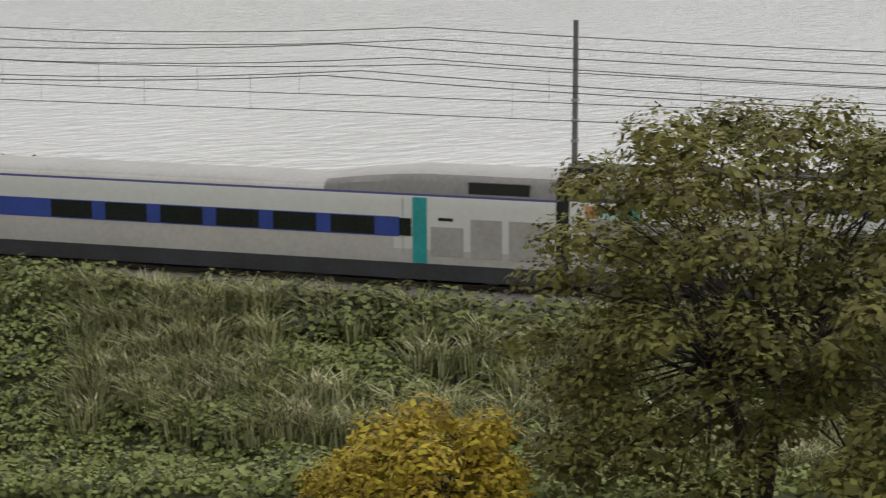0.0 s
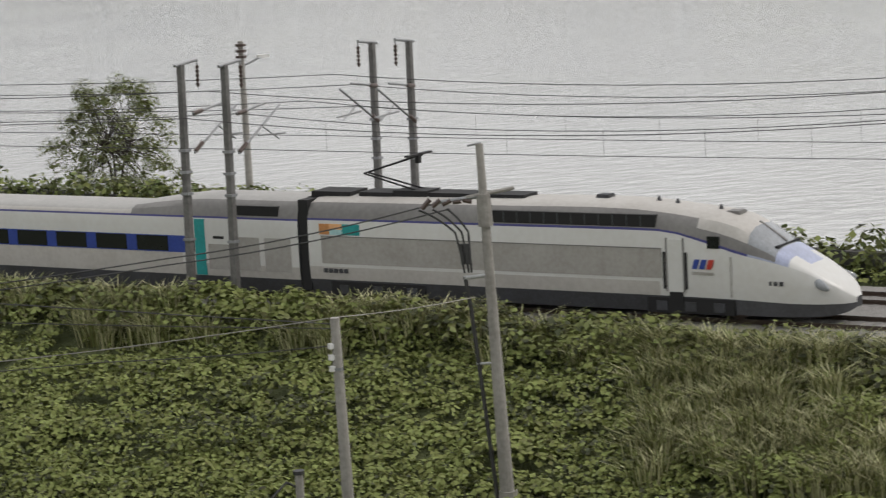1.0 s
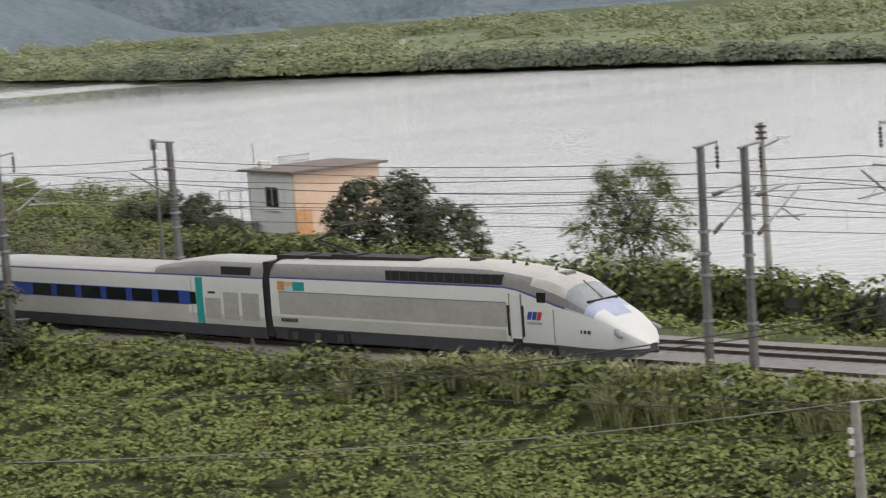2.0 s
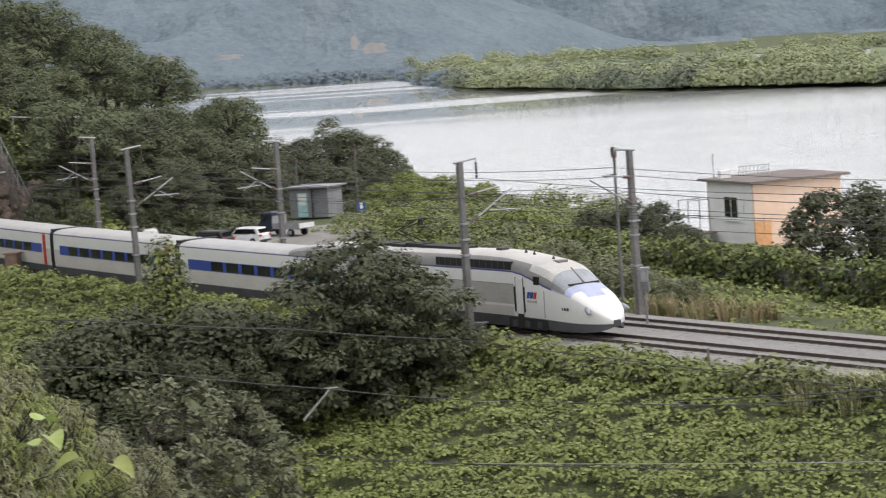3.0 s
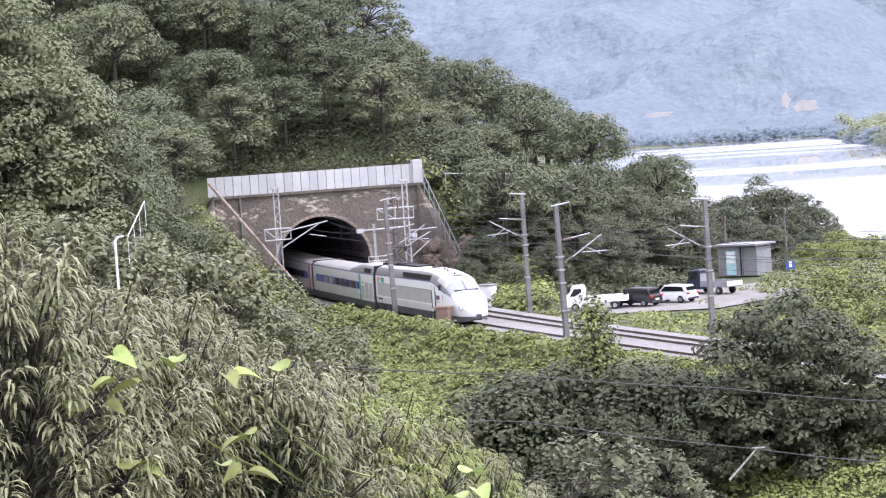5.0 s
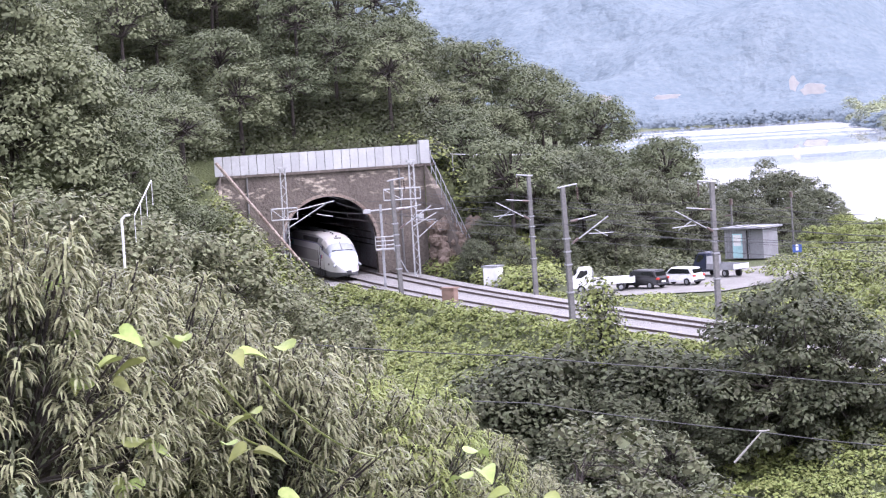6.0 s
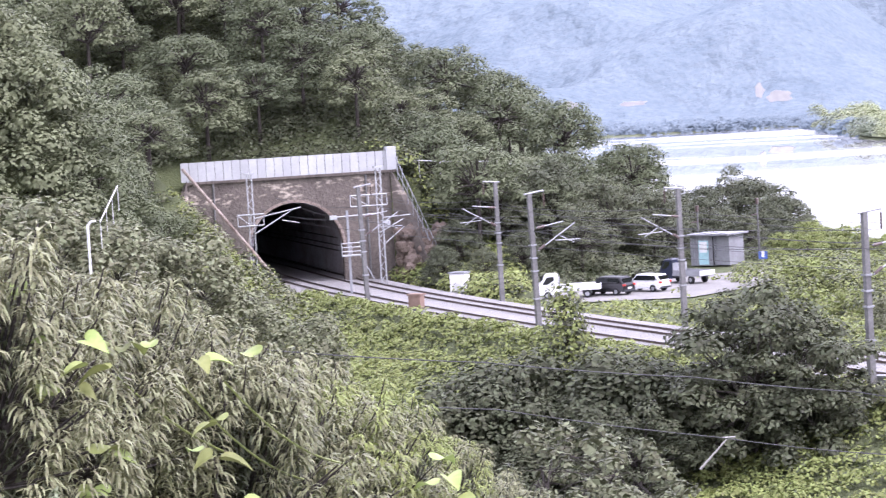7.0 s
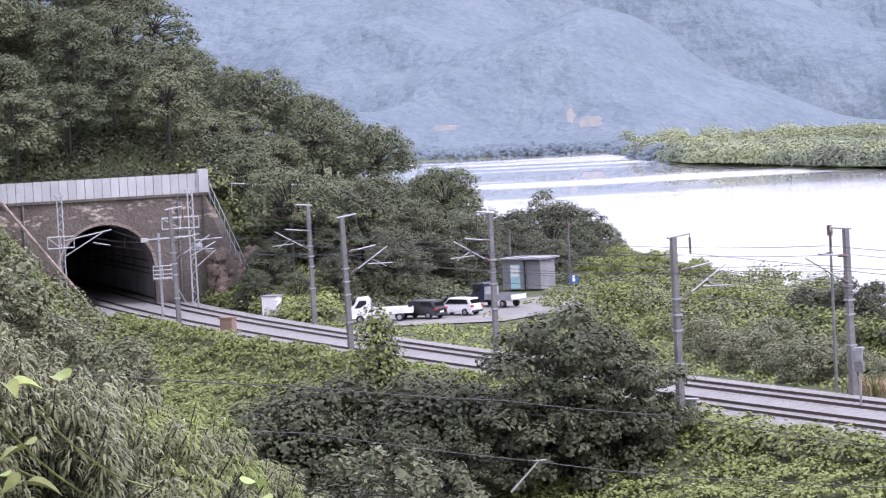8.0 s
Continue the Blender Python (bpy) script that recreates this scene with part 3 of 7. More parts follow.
def power_car():
    """Origin at the rear end, x to the nose."""
    car = empty("train_power_car", None, "white and grey high-speed train power car with sloping nose", "train car", "train cars")

    def prof(x, w, zb, zs, zl, zt, flat=0.62):
        zm = zs + (zl - zs) * 0.5
        e = zt - zl
        return (x, [(w * 0.90, zb), (w * 0.97, zs), (w * 1.0, zs + (zl - zs) * 0.22), (w, zm), (w * 0.985, zl), (w * 0.975, zl + 0.09 * min(1, e)),
                    (w * 0.93, zl + e * 0.45), (w * 0.78, zl + e * 0.78), (w * 0.45, zl + e * 0.96), (0, zt)])
    W = 1.43
    st = [prof(x, W * w, zb, zs, zl, zt) for x, w, zb, zs, zl, zt in (
        (0.0, 1, .25, .80, 2.98, 3.74), (0.35, 1, .25, .80, 2.98, 3.78), (8.5, 1, .25, .80, 2.99, 3.86), (11.5, 1, .25, .80, 3.0, 3.90), (13.2, 1, .25, .80, 3.0, 3.86), (14.2, 1, .25, .80, 2.99, 3.76),
        (14.9, 1, .25, .80, 2.90, 3.69), (15.6, 1, .25, .79, 2.72, 3.62), (16.3, .995, .25, .78, 2.52, 3.55), (16.9, .985, .24, .77, 2.34, 3.40), (17.4, .97, .23, .75, 2.22, 3.14), (17.9, .95, .22, .73, 2.12, 2.80),
        (18.35, .925, .22, .71, 2.02, 2.46), (18.8, .89, .22, .69, 1.90, 2.20), (19.3, .83, .23, .68, 1.73, 1.92), (19.8, .73, .25, .67, 1.48, 1.62), (20.25, .59, .30, .67, 1.22, 1.34), (20.55, .40, .38, .66, 1.0, 1.08), (20.74, .16, .5, .66, .80, .84))]

    def zones(j, x):
        if j == 0:
            return "skirt" if x < 16.4 else "skirtgrey"
        if j < 4:
            return "lower" if j == 1 and x < 14.5 else "white"
        if j == 4:
            return "line" if x < 17.6 else "hood" if x < 18.6 else "white"
        if 17.3 < x < 18.3 and j >= 6:
            return "windscreen"
        if j == 5:
            return "grey" if x < 18.2 else "hood" if x < 18.6 else "white"
        if j == 6:
            return "grey" if x < 15.8 else "lower" if x < 17.3 else "hood" if x < 18.7 else "white"
        if x < 17.3:
            return "lower"
        return "hood" if x < (19.4 if j == 8 else 18.9) else "white"
    loft("body", st, zones, car, "white body with grey roof and thin blue line")
    side_panel("louvre_panel", 0.57, 14.3, 1.40, 2.38, "louvre", car, 1.395, 0.05, "long plain grey side panel")
    side_panel("panel_edge", 0.57, 14.3, 2.385, 2.42, "grey", car, 1.395, 0.056)
    # rear gangway ring
    b = bmesh.new()
    box(b, -0.40, 0.02, -1.38, 1.38, 0.35, 3.7)
    part("gangway", b, M["black"], car, "black rubber gangway ring")
    # dark upper grille
    for s in (-1, 1):
        b = boxed(7.4, 14.1, min(s * 1.2, s * 1.40), max(s * 1.2, s * 1.40), 3.11, 3.52)
        gr = part("grille", b, M["black"], car, "long black roof-side grille")
        for k in range(12):
            x0 = 7.7 + k * 0.53
            part("slat", boxed(x0, x0 + 0.05, min(s * 1.3, s * 1.41), max(s * 1.3, s * 1.41), 3.13, 3.5), M["skirt"], gr)
    for x0, x1, z0, z1, m in ((0.5, 0.95, 2.46, 2.86, "orange"), (0.95, 1.5, 2.66, 2.86, "wallorange"), (0.95, 1.5, 2.46, 2.655, "cyan"), (1.5, 2.25, 2.46, 2.86, "teal")):
        side_panel("poster", x0, x1, z0, z1, m, car, 1.40, 0.03)
    for k in range(5):
        side_panel("lettering", 0.62 + 0.22 * k, 0.79 + 0.22 * k, 1.06, 1.22, "skirt", car, 1.40, 0.045)
    # cab door and fittings
    side_panel("cab_door", 14.52, 15.08, 0.95, 2.72, "white", car, 1.40, 0.045, "narrow white cab door")
    side_panel("door_edge", 14.46, 14.515, 0.95, 2.78, "grey", car, 1.40, 0.042)
    side_panel("door_edge", 15.085, 15.14, 0.95, 2.78, "grey", car, 1.40, 0.042)
    side_panel("handrail", 14.36, 14.44, 1.05, 2.3, "black", car, 1.42, 0.05)
    side_panel("handrail", 15.16, 15.24, 1.05, 2.3, "black", car, 1.42, 0.05)
    side_panel("step", 14.55, 15.05, 0.6, 0.95, "black", car, 1.36, 0.06)
    side_panel("cab_window", 15.98, 16.42, 2.46, 2.86, "glass", car, 1.375, 0.045, "small dark cab side window")
    # lettering as plain slanted bars in its colours
    for x0, m in ((15.42, "blue"), (15.68, "blue"), (15.94, "red")):
        b = bmesh.new()
        for s in (-1,):
            v = [b.verts.new((x0 + dx, -1.462, z)) for dx, z in ((0, 1.76), (0.18, 1.76), (0.29, 2.08), (0.1, 2.08))]
            v2 = [b.verts.new((p.co.x, -1.40, p.co.z)) for p in v]
            b.faces.new(v)
            for i in range(4):
                b.faces.new((v[i], v2[i], v2[(i + 1) % 4], v[(i + 1) % 4]))
        part("lettering", b, M[m], car)
    side_panel("lettering", 15.42, 16.2, 1.56, 1.66, "louvre", car, 1.40, 0.05, both=False)
    for k in range(3):
        side_panel("numbering", 18.1 + 0.2 * k, 18.22 + 0.2 * k, 1.28, 1.42, "skirt", car, 1.31, 0.03)
    # windscreen wiper cowl, headlamps, seam lines
    b = bmesh.new()
    box(b, 18.2, 18.32, -0.92, 0.92, 2.44, 2.53)
    part("wiper_cowl", b, M["black"], car)
    part("pillar", rodded((18.25, 0, 2.56), (17.3, 0, 3.2), 0.05), M["grey"], car, "grey pillar between the two windscreen panes")
    part("roof_hatch", boxed(16.2, 16.7, -0.3, 0.3, 3.42, 3.56, bevel=0.02), M["grey"], car)
    for s in (-1, 1):
        b = bmesh.new()
        bmesh.ops.create_uvsphere(b, u_segments=16, v_segments=10, radius=1.0, matrix=Matrix.Translation((19.72, s * 0.99, 1.36)) @ Matrix.Rotation(s * radians(28), 4, "Z") @ Matrix.Rotation(radians(16), 4, "Y") @ Matrix.Diagonal((0.55, 0.13, 0.17, 1)))
        part("headlamp", b, M["windscreen"], car, "almond-shaped clear headlamp", smooth=True)
    for x in (16.8,):
        side_panel("seam", x, x + 0.035, 0.85, 2.2, "louvre", car, 1.40, 0.035)
    # roof gear
    b = bmesh.new()
    box(b, -0.3, 1.4, -0.6, 0.6, 3.7, 3.92)
    box(b, 1.75, 3.2, -0.55, 0.55, 3.74, 3.92)
    box(b, 4.7, 8.6, -0.5, 0.5, 3.78, 3.95)
    part("roof_gear", b, M["black"], car, "black roof insulator trays")
    part("horn", boxed(11.3, 11.8, -0.25, 0.25, 3.84, 4.0, bevel=0.03), M["skirt"], car)
    for x, z in ((13.6, 3.78), (14.3, 3.7), (15.9, 3.54)):
        part("aerial", rodded((x, 0, z), (x, 0, z + 0.2), 0.11, 0.03), M["skirt"], car)
    # black plates paint the shaded bogie openings in the skirt, with axle boxes
    for x0, x1 in ((0.9, 4.9), (13.7, 16.9)):
        side_panel("bogie_shade_plate", x0, x1, 0.22, 0.74, "black", car, 1.34, 0.05)
        for k in range(3):
            side_panel("axle_box", x0 + 0.35 + k * (x1 - x0 - 1.1) / 2, x0 + 0.75 + k * (x1 - x0 - 1.1) / 2, 0.3, 0.62, "skirt", car, 1.36, 0.06)
    arms = bmesh.new()
    for y in (-0.28, 0.28):
        rod(arms, (4.2, y, 3.95), (1.75, y * 0.5, 4.55), 0.035)
        rod(arms, (1.75, y * 0.5, 4.55), (4.05, y * 1.2, 5.22), 0.028)
    pg = part("pantograph", arms, M["black"], car, "folded black pantograph arm")
    part("base", box(bmesh.new(), 3.2, 4.6, -0.5, 0.5, 3.78, 4.0), M["black"], pg)
    part("contact_strip", box(box(bmesh.new(), 3.95, 4.15, -0.8, 0.8, 5.24, 5.3), 3.95, 4.1, -0.1, 0.1, 4.95, 5.24), M["black"], pg)
    bogie(car, 3.3)
    bogie(car, 15.3)
    # underframe boxes
    part("underframe", box(bmesh.new(), 5.6, 12.6, -1.2, 1.2, 0.4, 1.0), M["skirt"], car)
    part("coupler_cover", box(bmesh.new(), 17.2, 19.2, -0.9, 0.9, 0.25, 0.5, bevel=0.08), M["skirt"], car)
    return car


def coach(motor=False):
    """Origin at the end nearest the power car, x towards it (so the body lies on -x)."""
    L = MLEN if motor else TLEN
    car = empty("train_coach", None, "white motor coach with teal door stripe and roof fairing" if motor else "white passenger coach with blue window band and red stripe", "train car", "train cars")
    zt = 3.28

    def prof(x, top=zt, w=1.45):
        e = top - 2.92
        return (x, [(w * .92, .2), (w * .98, .74), (w, 1.2), (w, 1.92), (w, 2.6), (w * .985, 2.92), (w * .975, 2.99), (w * .90, 2.92 + e * .55), (w * .72, 2.92 + e * .82), (w * .4, 2.92 + e * .97), (0, top)])
    if motor:
        st = [prof(-L + .2), prof(-8.7), prof(-8.2, 3.36), prof(-7.0, 3.54), prof(-5.8, 3.68), prof(-4.8, 3.74), prof(-0.42, 3.74)]
    else:
        st = [prof(-L + .2), prof(-L + .6), prof(-0.8), prof(-0.42)]

    def zones(j, x):
        blue = (x < -5.3) if motor else True
        return ["skirt", "lower", "lower" if blue else "white", "white", "white", "line", "lower" if not motor or x < -8.4 else "grey", "coachroof" if not motor or x < -8.4 else "grey", "coachroof", "coachroof"][j]
    loft("body", st, zones, car)
    x_hi = -5.6 if motor else -2.2
    side_panel("window_band", -L + 1.3, x_hi, 1.58, 2.22, "blue", car, 1.43, 0.03, "blue window band")
    for k in range(6 if motor else 7):
        x0 = (-17.95 if motor else -L + 2.9) + k * 2.0
        side_panel("window", x0, x0 + 1.5, 1.62, 2.19, "glass", car, 1.43, 0.045)
    if motor:
        side_panel("window", -5.6, -5.2, 1.62, 2.19, "glass", car, 1.43, 0.045)
        side_panel("door_stripe", -5.16, -4.68, 0.76, 2.88, "teal", car, 1.43, 0.035, "teal door stripe")
        for x0, x1, z1 in ((-4.55, -3.45, 1.95), (-3.22, -2.18, 2.25), (-1.95, -0.76, 2.25)):
            side_panel("grille", x0, x1, 1.0, z1, "louvre", car, 1.43, 0.03, "grey square side grille")
        side_panel("vent", -4.3, -3.8, 2.15, 2.25, "black", car, 1.43, 0.03)
        for s in (-1, 1):
            part("roof_grille", boxed(-3.3, -1.3, min(s * 1.15, s * 1.41), max(s * 1.15, s * 1.41), 3.06, 3.42), M["black"], car)
        side_panel("seam", -5.5, -5.47, 1.05, 2.85, "louvre", car, 1.43, 0.035)
        bogie(car, -4.2)
    else:
        side_panel("door_stripe", -1.9, -1.35, 0.76, 2.88, "red", car, 1.43, 0.035, "red door stripe")
    part("gangway", box(bmesh.new(), -0.46, 0.25, -1.3, 1.3, 0.4, 3.3), M["black"], car, "black gangway ring")
    bogie(car, -L + 0.1)
    part("underframe", box(bmesh.new(), -L + 3, -3 if not motor else -7, -1.2, 1.2, 0.35, 1.0), M["skirt"], car)
    return car


TRAIN = []


def build_train():
    TRAIN.append((power_car(), 0.0, -3.3, -15.0))
    m = coach(True)
    TRAIN.append((m, 0.0, 4.2, MLEN - 0.1))
    t = coach()
    TRAIN.append((t, MLEN, 0.0, TLEN))
    for k in range(1, 7):
        TRAIN.append((copy_thing(t, Matrix()), MLEN + k * TLEN, 0.0, TLEN))


build_train()


# ---- masts, poles ----
def mast(p, top, side, heading, arm=True, bracket=True, label="weathered concrete catenary mast with steel arms beside the track", lean=0.0, cant=2.9, drop=5.9, slim=0.88):
    """A tapered H-shaped mast at p; side: +1 with its arms to the river, -1 to the bank; heading: the track's direction there."""
    m = Matrix.Translation(p) @ Matrix.Rotation(heading, 4, "Z") @ Matrix.Rotation(radians(lean), 4, "X")
    ob = empty("catenary_mast", m, label, "mast", "catenary masts")
    h = top - p.z
    b = bmesh.new()
    bmesh.ops.create_cone(b, cap_ends=True, segments=4, radius1=0.27 * slim, radius2=0.21 * slim, depth=h, matrix=Matrix.Translation((0, 0, h / 2)) @ Matrix.Rotation(radians(45), 4, "Z"))
    part("column", b, M["concrete"], ob)
    zc = drop - p.z
    for k in (0.35, 0.52, 0.6, 0.68):
        part("clamp", boxed(-0.24 * slim, 0.24 * slim, -0.24 * slim, 0.24 * slim, h * k, h * k + 0.1), M["steel"], ob)
    if bracket:
        part("top_bracket", rod(rodded((0, -0.35 * side, h - 0.03), (0, 1.0 * side, h + 0.12), 0.06), (0, 1.0 * side, h + 0.12), (0, 1.0 * side, h - 0.05), 0.03), M["steel"], ob)
        bi = rodded((0, 1.0 * side, h - 0.06), (0, 1.0 * side, h - 0.9), 0.035)
        for k in range(5):
            rod(bi, (0, 1.0 * side, h - 0.1 - 0.16 * k), (0, 1.0 * side, h - 0.2 - 0.16 * k), 0.09, 0.06)
        part("insulator", bi, M["porcelain"], ob)
    if arm:
        c = bmesh.new()
        y1 = cant * side
        rod(c, (0.3, 0.2 * side, zc + 1.1), (0.3, y1 * 0.72, zc + 1.35), 0.045)
        rod(c, (0.3, 0.2 * side, zc - 0.35), (0.3, y1, zc + 1.2), 0.045)
        rod(c, (0.3, y1 * 0.5, zc + 0.2), (0.3, y1 * 1.1, zc + 0.12), 0.035)
        rod(c, (0.3, y1 * 0.6, zc + 0.5), (0.3, y1 * 0.95, zc - 0.05), 0.03)
        cb = part("cantilever", c, M["steel"], ob, "galvanised tube cantilever")
        part("insulator", rodded((0.3, 0.25 * side, zc + 1.1), (0.3, 0.75 * side, zc + 1.16), 0.085), M["porcelain"], cb)
        part("insulator", rodded((0.3, 0.25 * side, zc - 0.3), (0.3, 0.7 * side, zc - 0.02), 0.085), M["porcelain"], cb)
    return ob


def tdir(y):
    return math.atan2(1, track_slope(y)) - math.pi


# y of the track, top, river side or not
NEAR_MASTS = [(184.3, 9.3, 1.6), (154.15, 9.2, 1.2), (120.8, 8.65, 0.0), (82.97, 8.8, -1.6), (81.22, 8.78, -1.2)]
FAR_MASTS = [(187.2, 8.95, 0.3), (158.8, 8.8, 0.0), (125.3, 8.4, 0.5), (86.8, 8.7, -0.9), (85.3, 8.75, -0.9), (60.3, 7.85, -0.5)]


def solve_y(py, o):
    y = py
    for _ in range(8):
        y += py - beside(y, o).y
    return y


def build_masts():
    for py, top, lean in NEAR_MASTS:
        y = solve_y(py, -3.0)
        mast(beside(y, -3.0, -1.2), top, 1, tdir(y), lean=lean, slim=0.7 if py < 100 else 0.88)
    for py, top, lean in FAR_MASTS:
        y = solve_y(py, 7.4)
        mast(beside(y, 7.4, -1.0), top, -1, tdir(y), lean=lean, arm=py > 61, bracket=py > 61, slim=0.5 if py < 61 else 0.7 if py < 100 else 0.88)


build_masts()


def build_wires():
    spans = [30, 61, 84, 122, 156, 186, 214]
    for o in (0.0, 4.4):
        wire("contact_wire", [beside(y, o, 5.35) for y in (20, *spans[1:])], 0.014, M["wire"], 0.05, "taut copper contact wire over the track", group="overhead wires")
        wire("messenger_wire", [beside(y, o, 6.7) for y in (20, *spans[1:])], 0.015, M["wire"], 0.55, "sagging messenger wire over the track", group="overhead wires")
        for a, b in zip(spans[:-1], spans[1:]):
            for k in range(1, 7):
                q = k / 7
                y = a + (b - a) * q
                ztop = 6.7 - 0.55 * 4 * q * (1 - q)
                wire("dropper", [beside(y, o, ztop), beside(y, o, 5.32)], 0.007, M["wire"], 0, "thin dropper wire holding the contact wire", group="dropper wires")
    for o, z, sag in ((-2.0, 7.75, 0.45), (6.4, 7.55, 0.45), (-3.4, 6.9, 0.5), (7.8, 7.0, 0.5), (8.0, 6.1, 0.4)):
        wire("feeder_cable", [beside(y, o, z) for y in (20, 61, 84, 122, 156, 186, 216)], 0.015, M["wire"], sag, "sagging feeder cable along the masts", group="feeder cables")


build_wires()


# ---- tunnel ----
PX, PY = -30.5, 216.9
PDIR = Vector((0.966, 0.26, 0.0)).normalized()


def build_portal():
    m = Matrix.Translation((PX, PY, 0)) @ Matrix.Rotation(math.atan2(PDIR.y, PDIR.x), 4, "Z")
    ob = empty("tunnel_portal", m, "stained stone tunnel portal with arched mouth in the hillside", "tunnel", kind="structure")
    hw, spring, apex = 4.25, 3.0, 7.15
    arch = [(-hw, -1.0)] + [(-hw * math.cos(a), spring + (apex - spring) * math.sin(a)) for a in np.linspace(0, math.pi, 25)] + [(hw, -1.0)]
    wall = [(-9.5, -1), (-9.5, 9.5), (8.9, 9.5), (8.9, -1)]
    # face with the mouth cut out, as columns of quads
    b = bmesh.new()
    for d in (0.0, 1.2):
        xs = sorted({-9.5, 8.9} | {round(p[0], 4) for p in arch})
        for x0, x1 in zip(xs[:-1], xs[1:]):
            def low(x):
                if abs(x) >= hw - 1e-6:
                    return None
                return spring + (apex - spring) * math.sqrt(max(0, 1 - (x / hw) ** 2))
            inside = x0 >= -hw - 1e-6 and x1 <= hw + 1e-6
            z0 = (spring if low(x0) is None else low(x0)) if inside else -1.0
            z1 = (spring if low(x1) is None else low(x1)) if inside else -1.0
            b.faces.new([b.verts.new(p) for p in ((x0, d, z0), (x1, d, z1), (x1, d, 9.5), (x0, d, 9.5))])
    for q in (((-9.5, 0, 9.5), (8.9, 0, 9.5), (8.9, 1.2, 9.5), (-9.5, 1.2, 9.5)), ((8.9, 0, -1), (8.9, 1.2, -1), (8.9, 1.2, 9.5), (8.9, 0, 9.5)), ((-9.5, 0, -1), (-9.5, 1.2, -1), (-9.5, 1.2, 9.5), (-9.5, 0, 9.5))):
        b.faces.new([b.verts.new(p) for p in q])
    part("wall", b, M["portal"], ob)
    # arch ring of voussoirs
    for k in range(26):
        a0, a1 = math.pi * k / 26 + 0.006, math.pi * (k + 1) / 26 - 0.006
        b = bmesh.new()
        v = []
        for d in (-0.06, 0.3):
            for a, g in ((a0, 0.0), (a1, 0.0), (a1, 0.26), (a0, 0.26)):
                v.append(b.verts.new((-(hw + g) * math.cos(a), d, spring + (apex - spring + g) * math.sin(a))))
        for f in ((0, 1, 2, 3), (7, 6, 5, 4), (0, 4, 5, 1), (1, 5, 6, 2), (2, 6, 7, 3), (3, 7, 4, 0)):
            b.faces.new([v[i] for i in f])
        part("stone", b, M["portal_pale"], ob)
    part("coping", boxed(-9.6, 9.8, -0.25, 1.3, 9.3, 9.55, bevel=0.04), M["portal"], ob)
    for x in (-7.2, 6.6):
        part("downpipe", rodded((x, -0.1, 0), (x, -0.1, 9.6), 0.09), M["concrete"], ob)
    # lining, along the track
    sec = []
    n = 20
    for k in range(n + 1):
        a = math.pi * k / n
        sec.append((-hw * math.cos(a), spring + (apex - spring) * math.sin(a)))
    sec = [(-hw, -0.6)] + sec + [(hw, -0.6)]
    verts, faces = [], []
    rows = 60
    for i in range(rows):
        y = PY + 0.9 + i * 5.0
        c = beside(y, 0.0)
        s = track_slope(y)
        rt = Vector((1, -s, 0)).normalized()
        blend = min(1, i / 3)
        c0 = Vector((PX, PY, 0)) + PDIR.cross(Vector((0, 0, -1))) * 1.0
        if i == 0:
            c, rt = c0, PDIR
        else:
            c = c + rt * (1.7 if i > 3 else 1.2 + 0.15 * i)
        for o, z in sec:
            verts.append(c + rt * o + Vector((0, 0, z)))
        if i:
            bb = i * len(sec)
            faces += [(bb - len(sec) + j, bb - len(sec) + j + 1, bb + j + 1, bb + j) for j in range(len(sec) - 1)]
    n_ring = len(sec)
    faces.append(tuple(range((rows - 1) * n_ring, rows * n_ring)))
    ln = link("lining", mesh_from("lining", verts, faces, [M["lining"]], smooth=True), ob, "sooty concrete tunnel lining")
    ln.matrix_parent_inverse = m.inverted()
    for k, z in enumerate((2.0, 2.5, 3.2)):
        pts = []
        for i in range(14):
            y = PY + 2 + i * 5.0
            c = beside(y, 1.6 + hw - 0.15)
            pts.append(Vector((c.x, c.y, z)))
        w = wire("cable", pts, 0.06, M["wire"], 0, parent=ob)
        w.matrix_parent_inverse = m.inverted()
    # wing walls
    b = bmesh.new()
    for x, s in ((8.9, 1), (-9.5, -1)):
        v = [b.verts.new(p) for p in ((x, -0.2, 9.7), (x + 1.6 * s, -1.6, 5.2), (x + 3.0 * s, -4.0, -0.6), (x, -1.0, -0.8), (x, 1.0, -0.8), (x, 1.0, 9.7), (x + 2.4 * s, -0.8, 5.2), (x + 4.0 * s, -3.2, -0.6))]
        for f in ((0, 1, 2, 3), (0, 5, 6, 1), (1, 6, 7, 2)):
            b.faces.new([v[i] for i in f])
    part("wing_wall", b, M["portal"], ob)
    # broken rock at the foot of the wing wall
    rng = random.Random(31)
    for k in range(70):
        r = rng.uniform(0.25, 0.75)
        b = bmesh.new()
        bmesh.ops.create_icosphere(b, subdivisions=1, radius=r)
        for v in b.verts:
            v.co *= rng.uniform(0.7, 1.25)
        q = rng.random()
        x = 9.1 + rng.uniform(0, 4.2) * (0.5 + 0.5 * q)
        rk = part("rock", b, M["rubble"], ob)
        rk.location = (x, -0.9 - rng.uniform(0, 3.2) * (1 - q * 0.7), -0.5 + 4.6 * q)
    # stone edge of the cutting before the mouth
    edge = empty("bank_coping", None, "pale stone edging down the cutting beside the tunnel mouth", "edging", kind="structure")
    e0, e1 = Vector((*polar(10.57, 202), EYE + 0.5 - 202 * math.tan(radians(1.3)))), Vector((*polar(8.55, 199), EYE + 0.5 - 199 * math.tan(radians(4.0))))
    for k in range(16):
        p, q = e0.lerp(e1, k / 16), e0.lerp(e1, (k + 0.92) / 16)
        part("stone", rodded(p, q, 0.15, 0.14, 6), M["portal_pale"], edge)
